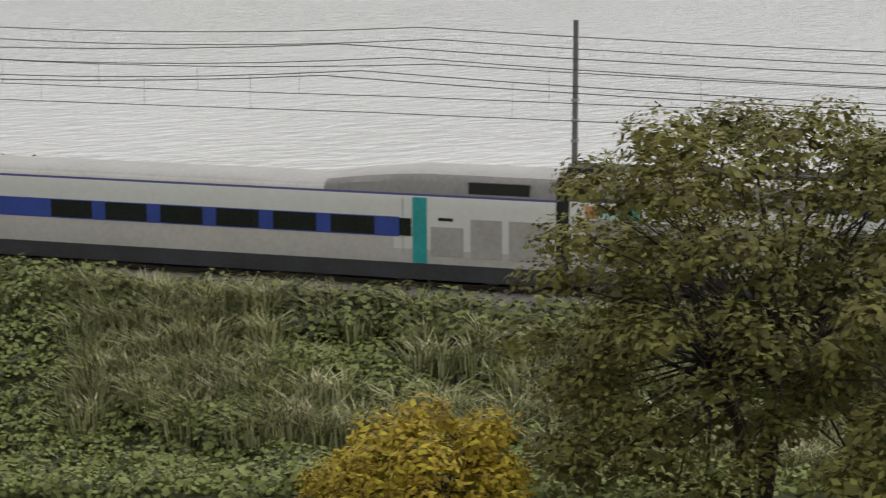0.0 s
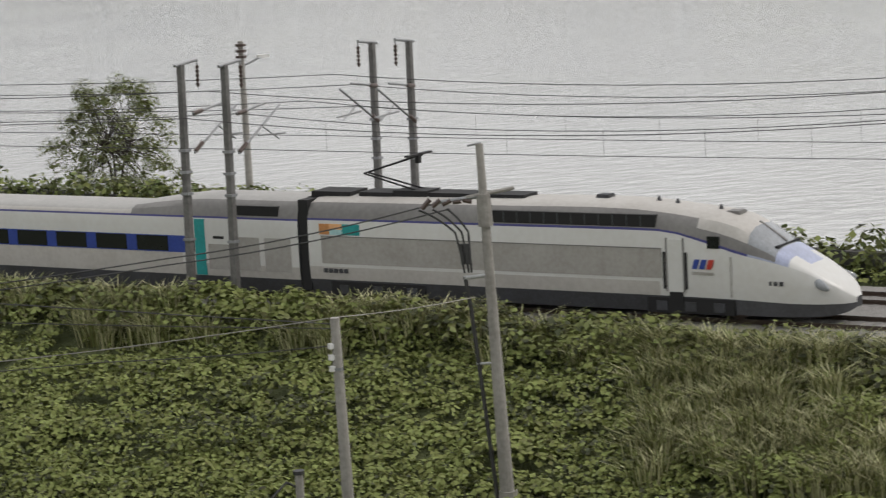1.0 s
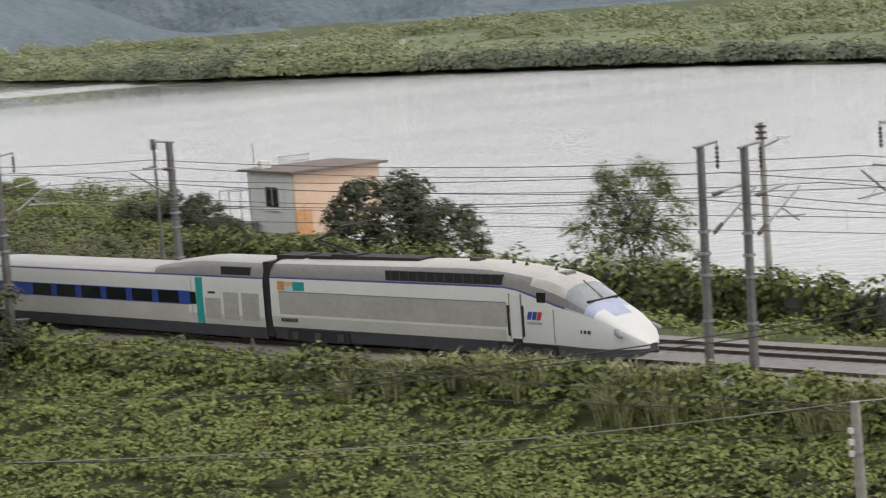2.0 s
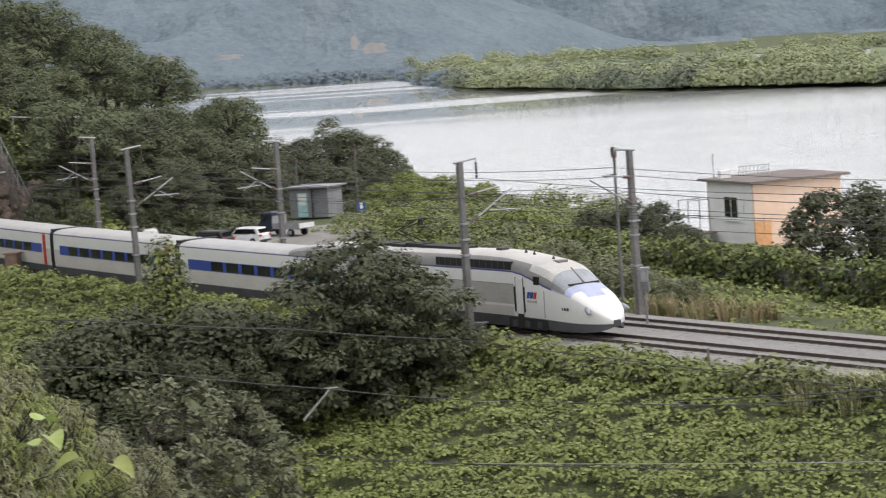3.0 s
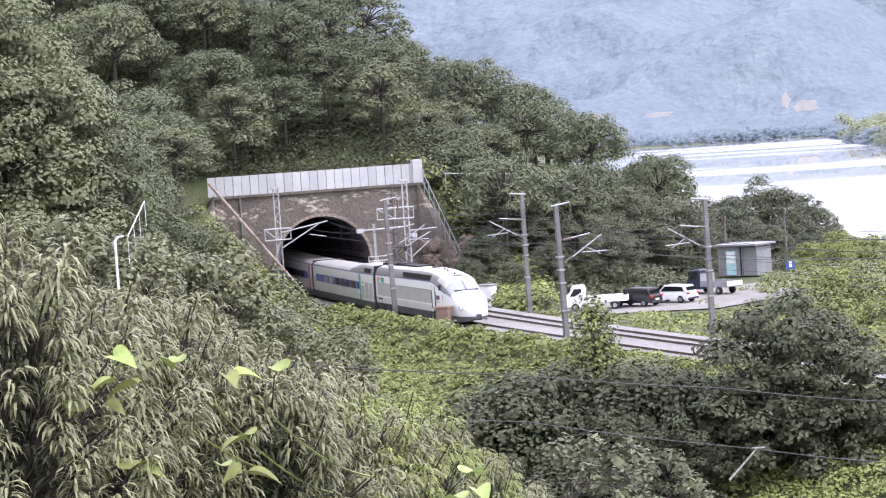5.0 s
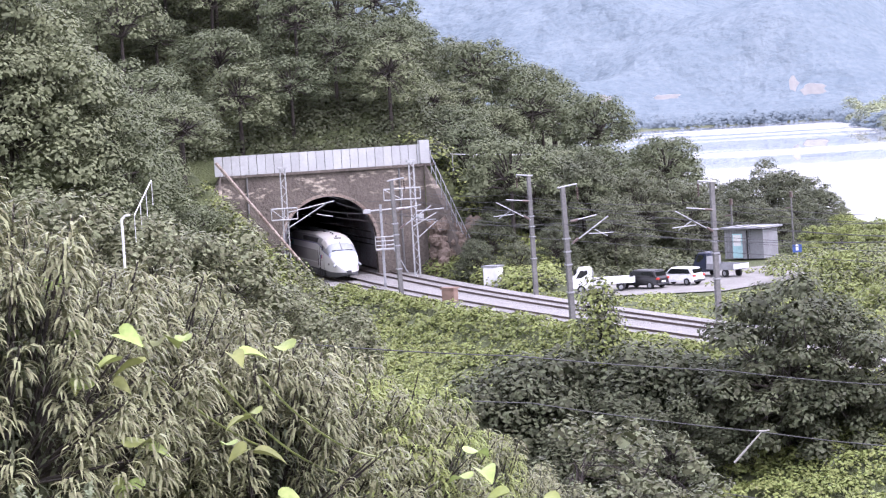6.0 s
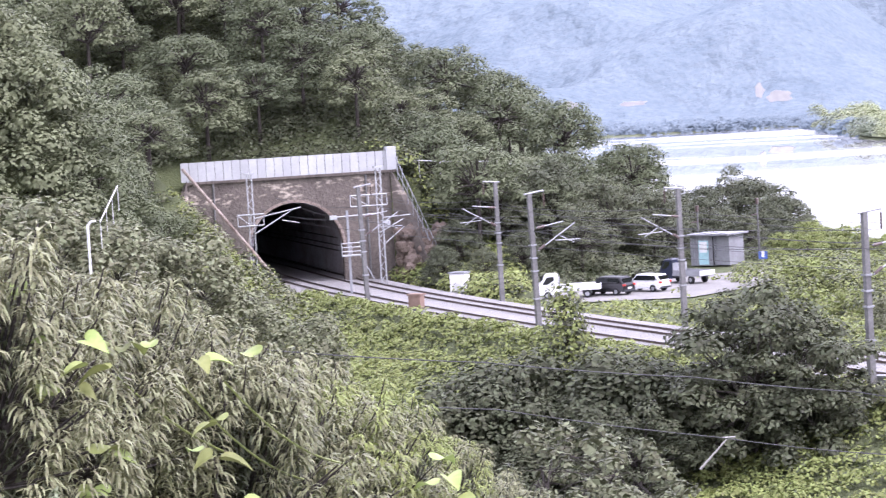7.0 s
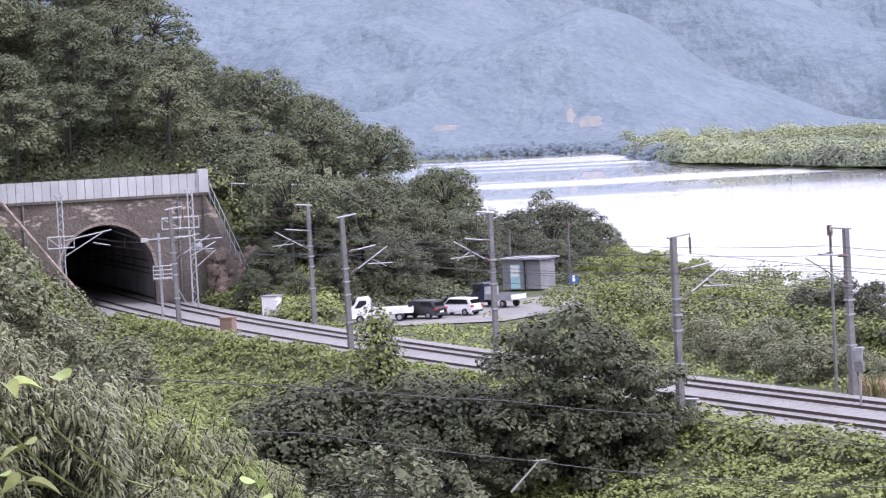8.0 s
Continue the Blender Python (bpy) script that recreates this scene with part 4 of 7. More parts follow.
    # noise panels over the portal
    wall = empty("noise_barrier", m, "row of pale grey upright panels above the portal", "barrier", kind="structure")
    pm = None
    for k in range(25):
        x0 = -10.0 + k * 0.765
        if pm is None:
            pn = part("panel", boxed(0.015, 0.75, 0.02, 0.14, 9.55, 11.3, bevel=0.02), M["panel"], wall)
            pm = pn.data
        else:
            pn = link("panel", pm, wall)
        pn.location = (x0, -0.03 * (k % 2), 0)
    part("end_panel", boxed(8.6, 9.5, -0.25, 0.9, 9.55, 11.65, bevel=0.03), M["panel"], wall)
    # mesh fence stepping down beside the wing wall
    fence = empty("slope_fence", m, "thin grey wire fence stepping down the cutting", "fence", kind="structure")
    for k in range(9):
        x, y, z = 9.5 + 0.35 * k, -0.6 - 0.3 * k, 9.8 - 1.1 * k
        part("post", rodded((x, y, z - 1.2), (x, y, z + 0.9), 0.04), M["steel"], fence)
    part("mesh_edge", rod(rodded((9.4, -0.5, 10.6), (12.5, -3.2, 1.9), 0.04), (9.4, -0.5, 9.6), (12.5, -3.2, 0.9), 0.04), M["steel"], fence)
    hand = empty("handrail", m, "thin pale handrail on the slope above the tunnel", "railing", kind="structure")
    part("rail", rod(rodded((9.0, 2, 10.5), (14, 2.5, 9.95), 0.05), (14, 2.5, 9.95), (21, 4, 9.5), 0.05), M["pale_steel"], hand)
    for x, y, z in ((9.0, 2, 10.5), (12, 2.2, 10.2), (14, 2.5, 9.95), (16.5, 3, 9.45), (19, 3.6, 8.95), (21, 4, 9.5)):
        part("post", rodded((x, y, z - 1.6), (x, y, z), 0.04), M["pale_steel"], hand)


build_portal()


# ---- plants ----
def quads(name, V, mats, index=None):
    """A mesh of separate quads from an array (n, 4, 3)."""
    n = len(V)
    me = bpy.data.meshes.new(name)
    me.vertices.add(4 * n)
    me.vertices.foreach_set("co", V.reshape(-1).astype(np.float32))
    me.loops.add(4 * n)
    me.loops.foreach_set("vertex_index", np.arange(4 * n, dtype=np.int32))
    me.polygons.add(n)
    me.polygons.foreach_set("loop_start", np.arange(0, 4 * n, 4, dtype=np.int32))
    for m in mats:
        me.materials.append(m)
    if index is not None:
        me.polygons.foreach_set("material_index", np.asarray(index, dtype=np.int32))
    me.update(calc_edges=True)
    return me


def unit(v):
    return v / np.maximum(np.linalg.norm(v, axis=-1, keepdims=True), 1e-9)


def leaves(P, N, size, aspect=0.6, fold=0.25, droop=0.15, along=None):
    """Folded kite-shaped leaves at points P, facing N."""
    n = len(P)
    size = np.broadcast_to(np.asarray(size, float), (n,))[:, None]
    N = unit(N)
    T = RNG.normal(size=(n, 3)) if along is None else along + 0.25 * RNG.normal(size=(n, 3))
    T = unit(T - (T * N).sum(1, keepdims=True) * N)
    B = np.cross(N, T)
    base, tip = P - T * size * 0.5, P + T * size * 0.5 - N * size * droop
    mid = P + N * size * fold * 0.4 - T * size * 0.08
    return np.stack([base, mid + B * size * aspect * 0.5 - N * size * fold, tip, mid - B * size * aspect * 0.5 - N * size * fold], 1)


def blob_points(blobs, per, flat=0.7, low=-0.35, jit=0.36, up=0.75):
    """Points and outward directions on the upper shells of blobs (x, y, z, r); per: leaves for each square metre of r."""
    Ps, Ns = [], []
    for x, y, z, r in blobs:
        n = max(6, int(per * r * r))
        d = unit(RNG.normal(size=(3 * n, 3)))
        d = d[d[:, 2] > low][:n]
        rad = r * (0.72 + 0.36 * RNG.random(len(d)))[:, None]
        Ps.append(np.array((x, y, z)) + d * rad * np.array((1, 1, flat)))
        Ns.append(d * np.array((1, 1, 1.2)) + jit * RNG.normal(size=d.shape) + np.array((0, 0, up)))
    return np.concatenate(Ps), np.concatenate(Ns)


def limbs(name, trunk_h, r, tips, parent, forks=1, lean=(0, 0)):
    b = bmesh.new()
    for k in range(forks):
        dx, dy = ((0.42 * math.cos(2.1 * k), 0.42 * math.sin(2.1 * k)) if forks > 1 else (0, 0))
        mid = Vector((dx + lean[0] * 0.5, dy + lean[1] * 0.5, trunk_h * 0.55))
        top = Vector((dx * 2.6 + lean[0], dy * 2.6 + lean[1], trunk_h))
        rod(b, (dx * 0.3, dy * 0.3, -0.5), mid, r, r * 0.75)
        rod(b, mid, top, r * 0.75, r * 0.5)
        for t in tips[k::forks]:
            elbow = mid.lerp(top, 0.6 + 0.4 * random.random()).lerp(Vector(t), 0.5) + Vector((0, 0, 0.25))
            rod(b, mid.lerp(top, 0.5 + 0.5 * random.random()), elbow, r * 0.4, r * 0.26, 6)
            rod(b, elbow, t, r * 0.26, r * 0.08, 5)
    return part(name, b, M["bark"], parent)


def tree(name, h, crown, trunk_h, mat, label, category, n_blobs=16, blob=(0.9, 1.6), leaf=0.34, per=55, flat=0.6, forks=1, group="", low=0.35, seed=0, lean=(0, 0), r=None, aspect=0.6, shape=1.0, fill=14, under=-0.35, jit=0.36, up=0.75, dome=0.0, ragged=0.12):
    """A tree with trunk, limbs and a crown of leafy clumps."""
    random.seed(seed)
    ob = empty(name, None, label, category, group)
    blobs = []
    for k in range(n_blobs):
        a, q = 2.399 * k + random.random(), (k + 0.5) / n_blobs
        zz = h * (low + (1 - low) * q) - 0.6
        rr = crown * math.sqrt(max(0.05, 1 - ((q - 0.35) / 0.75) ** 2 * shape)) * (0.55 + 0.45 * random.random())
        blobs.append((rr * math.cos(a) + lean[0], rr * math.sin(a) + lean[1], zz, random.uniform(*blob)))
    if dome:
        # billowing crown: clumps spread over a dome of that height
        blobs = []
        for k in range(n_blobs):
            q, a = (k + 0.5) / n_blobs, 2.399963 * k + 0.4 * random.random()
            el = math.asin(max(-0.25, 1 - 1.2 * q))
            g = (0.86 + 0.26 * random.random()) * (1 - ragged * random.random())
            blobs.append((crown * g * math.cos(el) * math.cos(a) + lean[0], crown * g * math.cos(el) * math.sin(a) + lean[1], h - dome + dome * g * math.sin(el) - 0.5, random.uniform(*blob)))
    limbs("trunk", trunk_h, r or h * 0.022, [b[:3] for b in blobs], ob, forks, lean)
    P, N = blob_points(blobs, per, flat, under, jit, up)
    V = leaves(P, N, leaf * (0.6 + 0.8 * RNG.random(len(P))), aspect)
    # larger leaves fill the clumps' insides
    Q, O = blob_points([(bx, by, bz, 0.62 * br) for bx, by, bz, br in blobs], fill, flat)
    W = leaves(Q, O, leaf * 1.7 * (0.7 + 0.6 * RNG.random(len(Q))), 0.8)
    me = quads("crown", np.concatenate([V, W]), [M[mat]])
    link("crown", me, ob)
    return ob


def put(ob, x, y, z=None, turn=0.0, scale=1.0, up=1.0):
    z = float(ground_z(x, y)) if z is None else z
    return Matrix.Translation((x, y, z)) @ Matrix.Rotation(turn, 4, "Z") @ Matrix.Diagonal((scale, scale, scale * up, 1))


def place(ob, *a, **k):
    ob.matrix_basis = put(ob, *a, **k)
    return ob


def build_hill_wood():
    kinds = [tree("hill_tree", 8.8, 2.9, 6.0, "wood_leaf", "broadleaf tree with layered green crown on the hillside", "tree", 30, (0.75, 1.25), 0.21, 150, 0.72, 1, "hill trees", 0.4, 11 + k, jit=0.25, up=0.55, fill=40, dome=2.6 + 0.5 * k) for k in range(5)]
    spots = []
    rng = random.Random(4)
    for _ in range(9000):
        x, y = rng.uniform(-105, 12), rng.uniform(160, 281)
        o, behind = float(offset(x, y)), y - (PORTAL_Y + 1.5) - 0.27 * (x + 30)
        g = float(ground_z(x, y))
        yaw = math.degrees(math.atan2(-x, y))
        if yaw > 16.8 or yaw < -0.2 or (y < 216 and o < 0 and yaw < 11.2):
            continue
        if behind > 3.5:
            if g < -1.5 or (o > 13 and y < 226 and g < 3):
                continue
        elif not (o < -12 and y > 178) and not (o > 14.5 and y > 203 and g > 0.6):
            continue
        if any((x - a) ** 2 + (y - b) ** 2 < 26 for a, b in spots):
            continue
        spots.append((x, y))
    for k, (x, y) in enumerate(spots):
        m = put(None, x, y, float(ground_z(x, y)) - 0.3, rng.uniform(0, 6.28), rng.uniform(0.85, 1.25), rng.uniform(0.8, 1.1))
        if k < 5:
            kinds[k].matrix_basis = m
        else:
            copy_thing(kinds[k % 5], m)
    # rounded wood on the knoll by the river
    kk = [tree("knoll_tree", 6.7, 3.4, 4.0, "shaded_tree_leaf", "dense rounded dark green tree beside the river", "tree", 40, (0.85, 1.35), 0.24, 140, 0.75, 1, "knoll trees", 0.12, 31 + k, jit=0.25, up=0.5, fill=40, dome=4.6) for k in range(2)]
    for k, (yaw, d, s) in enumerate(((-1.5, 262, 0.95), (-2.3, 270, 1.12), (-2.9, 264, 1.08), (-3.45, 258, 0.78), (-3.95, 252, 0.52), (-0.9, 255, 0.85), (-2.0, 250, 0.7), (-3.0, 248, 0.7), (-0.4, 268, 0.95))):
        x, y = polar(yaw, d)
        m = put(None, x, y, -1.6, k * 1.3, s)
        if k < 2:
            kk[k].matrix_basis = m
        else:
            copy_thing(kk[k % 2], m)
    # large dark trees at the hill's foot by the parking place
    ft = [tree("foot_tree", 9.5, 4.0, 4.0, "shaded_tree_leaf", "tall dense tree at the hill's foot beside parked cars", "tree", 46, (0.9, 1.5), 0.25, 130, 0.75, 1, "hill foot trees", 0.1, 41 + k, jit=0.25, up=0.5, fill=40, dome=7.0) for k in range(2)]
    for k, (yaw, d, s) in enumerate(((2.0, 222, 0.92), (0.6, 224, 0.82), (-0.4, 228, 0.85), (1.3, 214, 0.8), (3.2, 220, 0.85), (2.7, 210, 0.55), (4.2, 214, 0.6), (4.6, 208, 0.5), (3.6, 206, 0.42), (-0.9, 236, 0.74), (-1.5, 240, 0.66), (-2.6, 238, 0.5), (-3.3, 232, 0.36))):
        x, y = polar(yaw, d)
        m = put(None, x, y, None, k * 1.7, s)
        if k < 2:
            ft[k].matrix_basis = m
        else:
            copy_thing(ft[k % 2], m)


build_hill_wood()


def mounds(name, n, region, per, leaf, mats, weights, label, category, rad=(0.5, 1.3), flat=0.55, seed=1, lift=0.0, aspect=0.8, size_jit=0.7, relief=0.0):
    """Leafy mounds covering the ground where region(x, y) allows: one object of stuff."""
    rng = np.random.default_rng(seed)
    x0, x1, y0, y1 = region[:4]
    X, Y = rng.uniform(x0, x1, n), rng.uniform(y0, y1, n)
    keep = region[4](X, Y)
    X, Y = X[keep], Y[keep]
    swell = 0.5 + 0.5 * wave(X, Y, 1.1, seed + 0.7) + 0.4 * wave(X, Y, 3.3, seed + 2.3)
    Z = ground_z(X, Y) + relief * np.clip(swell, 0, 1.4) ** 1.4
    R = rng.uniform(*rad, len(X))
    P, N = blob_points(list(zip(X, Y, Z + lift, R)), per, flat, -0.05)
    V = leaves(P, N, leaf * (1 - size_jit / 2 + size_jit * RNG.random(len(P))), aspect)
    patch = wave(P[:, 0], P[:, 1], 4.5, seed) + 0.8 * RNG.normal(size=len(P))
    cut = np.quantile(patch, np.cumsum(weights)[:-1])
    ob = link(name, quads(name, V, [M[m] for m in mats], np.searchsorted(cut, patch)))
    return tagged(ob, label, category, kind="stuff")


def blades(name, spots, height, width, mats, weights, label, category, per=26, spread=0.35, seed=2, bend=0.45):
    """Tufts of bending grass blades, each of two quads, with a seed plume on some."""
    rng = np.random.default_rng(seed)
    S = np.repeat(np.asarray(spots), per, axis=0)
    n = len(S)
    a = rng.uniform(0, 2 * math.pi, n)
    d = np.stack([np.cos(a), np.sin(a), np.zeros(n)], 1)
    h = height * rng.uniform(0.6, 1.15, n)[:, None]
    base = np.column_stack([S[:, 0], S[:, 1], ground_z(S[:, 0], S[:, 1])]) + d * rng.uniform(0, spread, n)[:, None]
    mid = base + np.array((0, 0, 1)) * h * 0.6 + d * h * 0.14
    tip = base + np.array((0, 0, 1)) * h * (1 - 0.25 * bend) + d * h * bend * rng.uniform(0.4, 1.2, n)[:, None]
    w = np.stack([-d[:, 1], d[:, 0], np.zeros(n)], 1) * width
    V = np.concatenate([np.stack([base - w * 0.5, base + w * 0.5, mid + w * 0.5, mid - w * 0.5], 1), np.stack([mid - w * 0.5, mid + w * 0.5, tip + w * 0.08, tip - w * 0.08], 1)])
    mi = np.searchsorted(np.cumsum(weights)[:-1], rng.random(n))
    ob = link(name, quads(name, V, [M[m] for m in mats], np.concatenate([mi, mi])))
    return tagged(ob, label, category, kind="stuff")


def build_slopes():
    def near(X, Y):
        o, r = offset(X, Y), np.hypot(X, Y)
        yaw = np.degrees(np.arctan2(-X, Y))
        return (o < -2.75) & (o > -30) & ~((yaw > 7) & (r < 150)) & (r > np.interp(yaw, [-45, -30, -20, -10, 10], [45, 56, 72, 84, 84])) & ~((o < -14) & (Y > 190))
    mounds("kudzu_slope", 120000, (-52, 70, 34, 197, near), 105, 0.2, ("dark_leaf", "kudzu", "kudzu_bright", "grass"), (0.04, 0.45, 0.43, 0.08), "green kudzu vines covering the railway bank", "vines", (0.2, 0.55), 0.65, 5, relief=0.6)
    mounds("bank_creeper", 16000, (16, 60, 40, 84, lambda X, Y: near(X, Y) & (np.hypot(X, Y) < 86) & (offset(X, Y) < -4.5)), 60, 0.185, ("kudzu", "kudzu_bright", "dark_leaf"), (0.5, 0.3, 0.2), "dense green creeper leaves on the bank below the poles", "creeper", (0.2, 0.5), 0.65, 27, 0.05, relief=0.7)
    mounds("crest_weeds", 30000, (6, 66, 40, 122, lambda X, Y: (offset(X, Y) < -2.9) & (offset(X, Y) > -5.6)), 36, 0.26, ("kudzu", "grass", "dark_leaf"), (0.5, 0.35, 0.15), "weeds and grass tufts along the bank's crest", "weeds", (0.4, 0.8), 0.9, 25, 0.3, relief=0.5)
    mounds("crest_vines", 5200, (-32, 24, 118, 206, lambda X, Y: (offset(X, Y) < -2.7) & (offset(X, Y) > -6.5)), 60, 0.23, ("kudzu_bright", "kudzu", "grass"), (0.5, 0.35, 0.15), "kudzu vines heaped along the edge of the ballast", "vines", (0.35, 0.7), 0.7, 26, 0.08, relief=0.5)
    mounds("bank_scrub", 1000, (-30, 70, 40, 190, lambda X, Y: (offset(X, Y) < -4.0) & (offset(X, Y) > -18) & (np.hypot(X, Y) > 60) & (wave(X, Y, 9, 4) > 0.25)), 46, 0.24, ("dark_leaf", "kudzu"), (0.6, 0.4),
           "darker scrub clumps among the kudzu", "scrub", (0.7, 1.6), 0.75, 15)

    def river_side(X, Y):
        o = offset(X, Y)
        return (o > np.interp(Y, [132, 150], [9.3, 8.1])) & (o < np.interp(Y, [40, 120, 150, 215], [15, 19, 40, 30])) & ~((Y > 187) & (o < 30) & (X > -12) & (X < 14) & (o > 10.5))
    mounds("trackside_weeds", 14000, (-24, 75, 30, 215, river_side), 46, 0.24, ("kudzu_bright", "kudzu", "grass"), (0.5, 0.3, 0.2), "low green weeds between track and hedge", "weeds", (0.35, 0.8), 0.55, 6, relief=0.5)

    def shrub_bank(X, Y):
        o = offset(X, Y)
        return (o > 22) & (o < 52) & (Y > 140) & (Y < 212) & (X > np.interp(Y, [140, 165, 195, 212], [4, 7, 8, 12.5])) & (X < 0.16 * Y)
    mounds("vine_bank", 900, (4, 46, 140, 212, shrub_bank), 62, 0.25, ("kudzu", "slope_leaf", "dark_leaf"), (0.5, 0.32, 0.18), "vine-covered shrubs above the river bank", "shrubs", (0.6, 1.6), 0.95, 8, 0.5, relief=0.9)
    mounds("cutting_vines", 2200, (-26, -3, 196, 224, lambda X, Y: (offset(X, Y) > 9.0) & (offset(X, Y) < 17) & (-np.degrees(np.arctan2(X, Y)) > 2.9)), 40, 0.3, ("kudzu_bright", "kudzu", "dark_leaf"), (0.35, 0.4, 0.25), "vines hanging over the cutting beside the tunnel", "vines", (0.8, 1.7), 0.9, 9, 0.4)
    mounds("left_bank_vines", 1300, (-62, -22, 165, 197, lambda X, Y: (offset(X, Y) < -6.0) & (offset(X, Y) > -22)), 40, 0.3, ("slope_leaf", "kudzu", "dark_leaf"), (0.5, 0.25, 0.25), "vines on the cutting bank beside the tunnel mouth", "vines", (0.7, 1.6), 0.7, 10, 0.2)
    mounds("hill_undergrowth", 7000, (-85, 8, 215, 268, lambda X, Y: (ground_z(X, Y) > 1.0) & (Y - (PORTAL_Y + 1.5) - 0.27 * (X + 30) > 2.0) & (-np.degrees(np.arctan2(X, Y)) < 19)), 22, 0.3, ("wood_leaf", "dark_leaf"), (0.2, 0.8),
           "dark undergrowth between the hill trees", "undergrowth", (0.8, 1.8), 0.7, 11, 0.3)
    # mostly dark leaves, so the mounds give the shade below the foot trees
    mounds("foot_scrub", 900, (-16, 15, 204, 234, lambda X, Y: (Y > 207.5 + 0.47 * (X + 4)) & ~((X > 3.0) & (X < 11.5) & (Y > 209) & (Y < 229))), 45, 0.3, ("dark_leaf", "wood_leaf"), (0.6, 0.4), "scrub coloured dark for the shade under trees behind the parking place", "scrub", (0.5, 1.2), 0.8, 28, 0.2)
    # reeds along the bank's crest
    rng = np.random.default_rng(21)
    S = []
    for _ in range(1500):
        y, o = rng.uniform(45, 100), rng.uniform(-12, -3.4)
        p = beside(y, o)
        yaw = math.degrees(math.atan2(-p.x, p.y))
        k = (yaw < -32) * (0.62 if yaw > -39 else 0.4) + (yaw > -32) * (o > -6.2) * 0.3
        if rng.random() < k * (0.35 + 0.65 * (wave(p.x, p.y, 3, 2) > -0.1)):
            S.append((p.x, p.y))
    blades("reed_bed", S, 1.3, 0.044, ("reed", "grass"), (0.55, 0.45), "tall pale reeds and grasses on the bank's crest", "reeds", 80, 0.7, 3, 0.75)
    S = [tuple(beside(rng.uniform(117, 125), rng.uniform(9.6, 12.5))[:2]) for _ in range(38)]
    blades("dry_weed_patch", S, 1.1, 0.06, ("dry", "grass"), (0.6, 0.4), "patch of dry reddish weeds beside the track", "weeds", 22, 0.5, 4)


build_slopes()


def build_hedge():
    """The vine-covered wall between track and river."""
    line = [(22, 168), (29, 148), (42, 113), (54, 78), (66, 50), (78, 22)]
    ob = empty("hedge", None, "long vine-covered wall between the track and the river", "hedge", kind="structure")
    b = bmesh.new()
    for (x0, y0), (x1, y1) in zip(line[:-1], line[1:]):
        a, c = Vector((x0, y0, -2.5)), Vector((x1, y1, -2.5))
        d = (c - a).normalized()
        n = Vector((-d.y, d.x, 0)) * 0.25
        v = [b.verts.new(p) for p in (a - n, c - n, c + n, a + n)]
        w = [b.verts.new(q.co + Vector((0, 0, 2.75))) for q in v]
        for i in range(4):
            b.faces.new((v[i], v[(i + 1) % 4], w[(i + 1) % 4], w[i]))
        b.faces.new(w)
    part("wall", b, M["concrete"], ob)
    blobs, rng = [], random.Random(8)
    for (x0, y0), (x1, y1) in zip(line[:-1], line[1:]):
        n = int(math.hypot(x1 - x0, y1 - y0) / 0.11)
        for k in range(n):
            q = k / n
            blobs.append((x0 + (x1 - x0) * q + rng.uniform(-0.75, 0.35), y0 + (y1 - y0) * q + rng.uniform(-0.5, 0.5), rng.uniform(-2.1, 0.75), rng.uniform(0.55, 0.9)))
    P, N = blob_points(blobs, 80, 0.9, -0.6)
    tagged(link("vines", quads("vines", leaves(P, N, 0.3 * (0.6 + 0.8 * RNG.random(len(P))), 0.75), [M["hedge_leaf"], M["kudzu"]], (RNG.random(len(P)) < 0.35).astype(int)), ob), kind="stuff")


build_hedge()


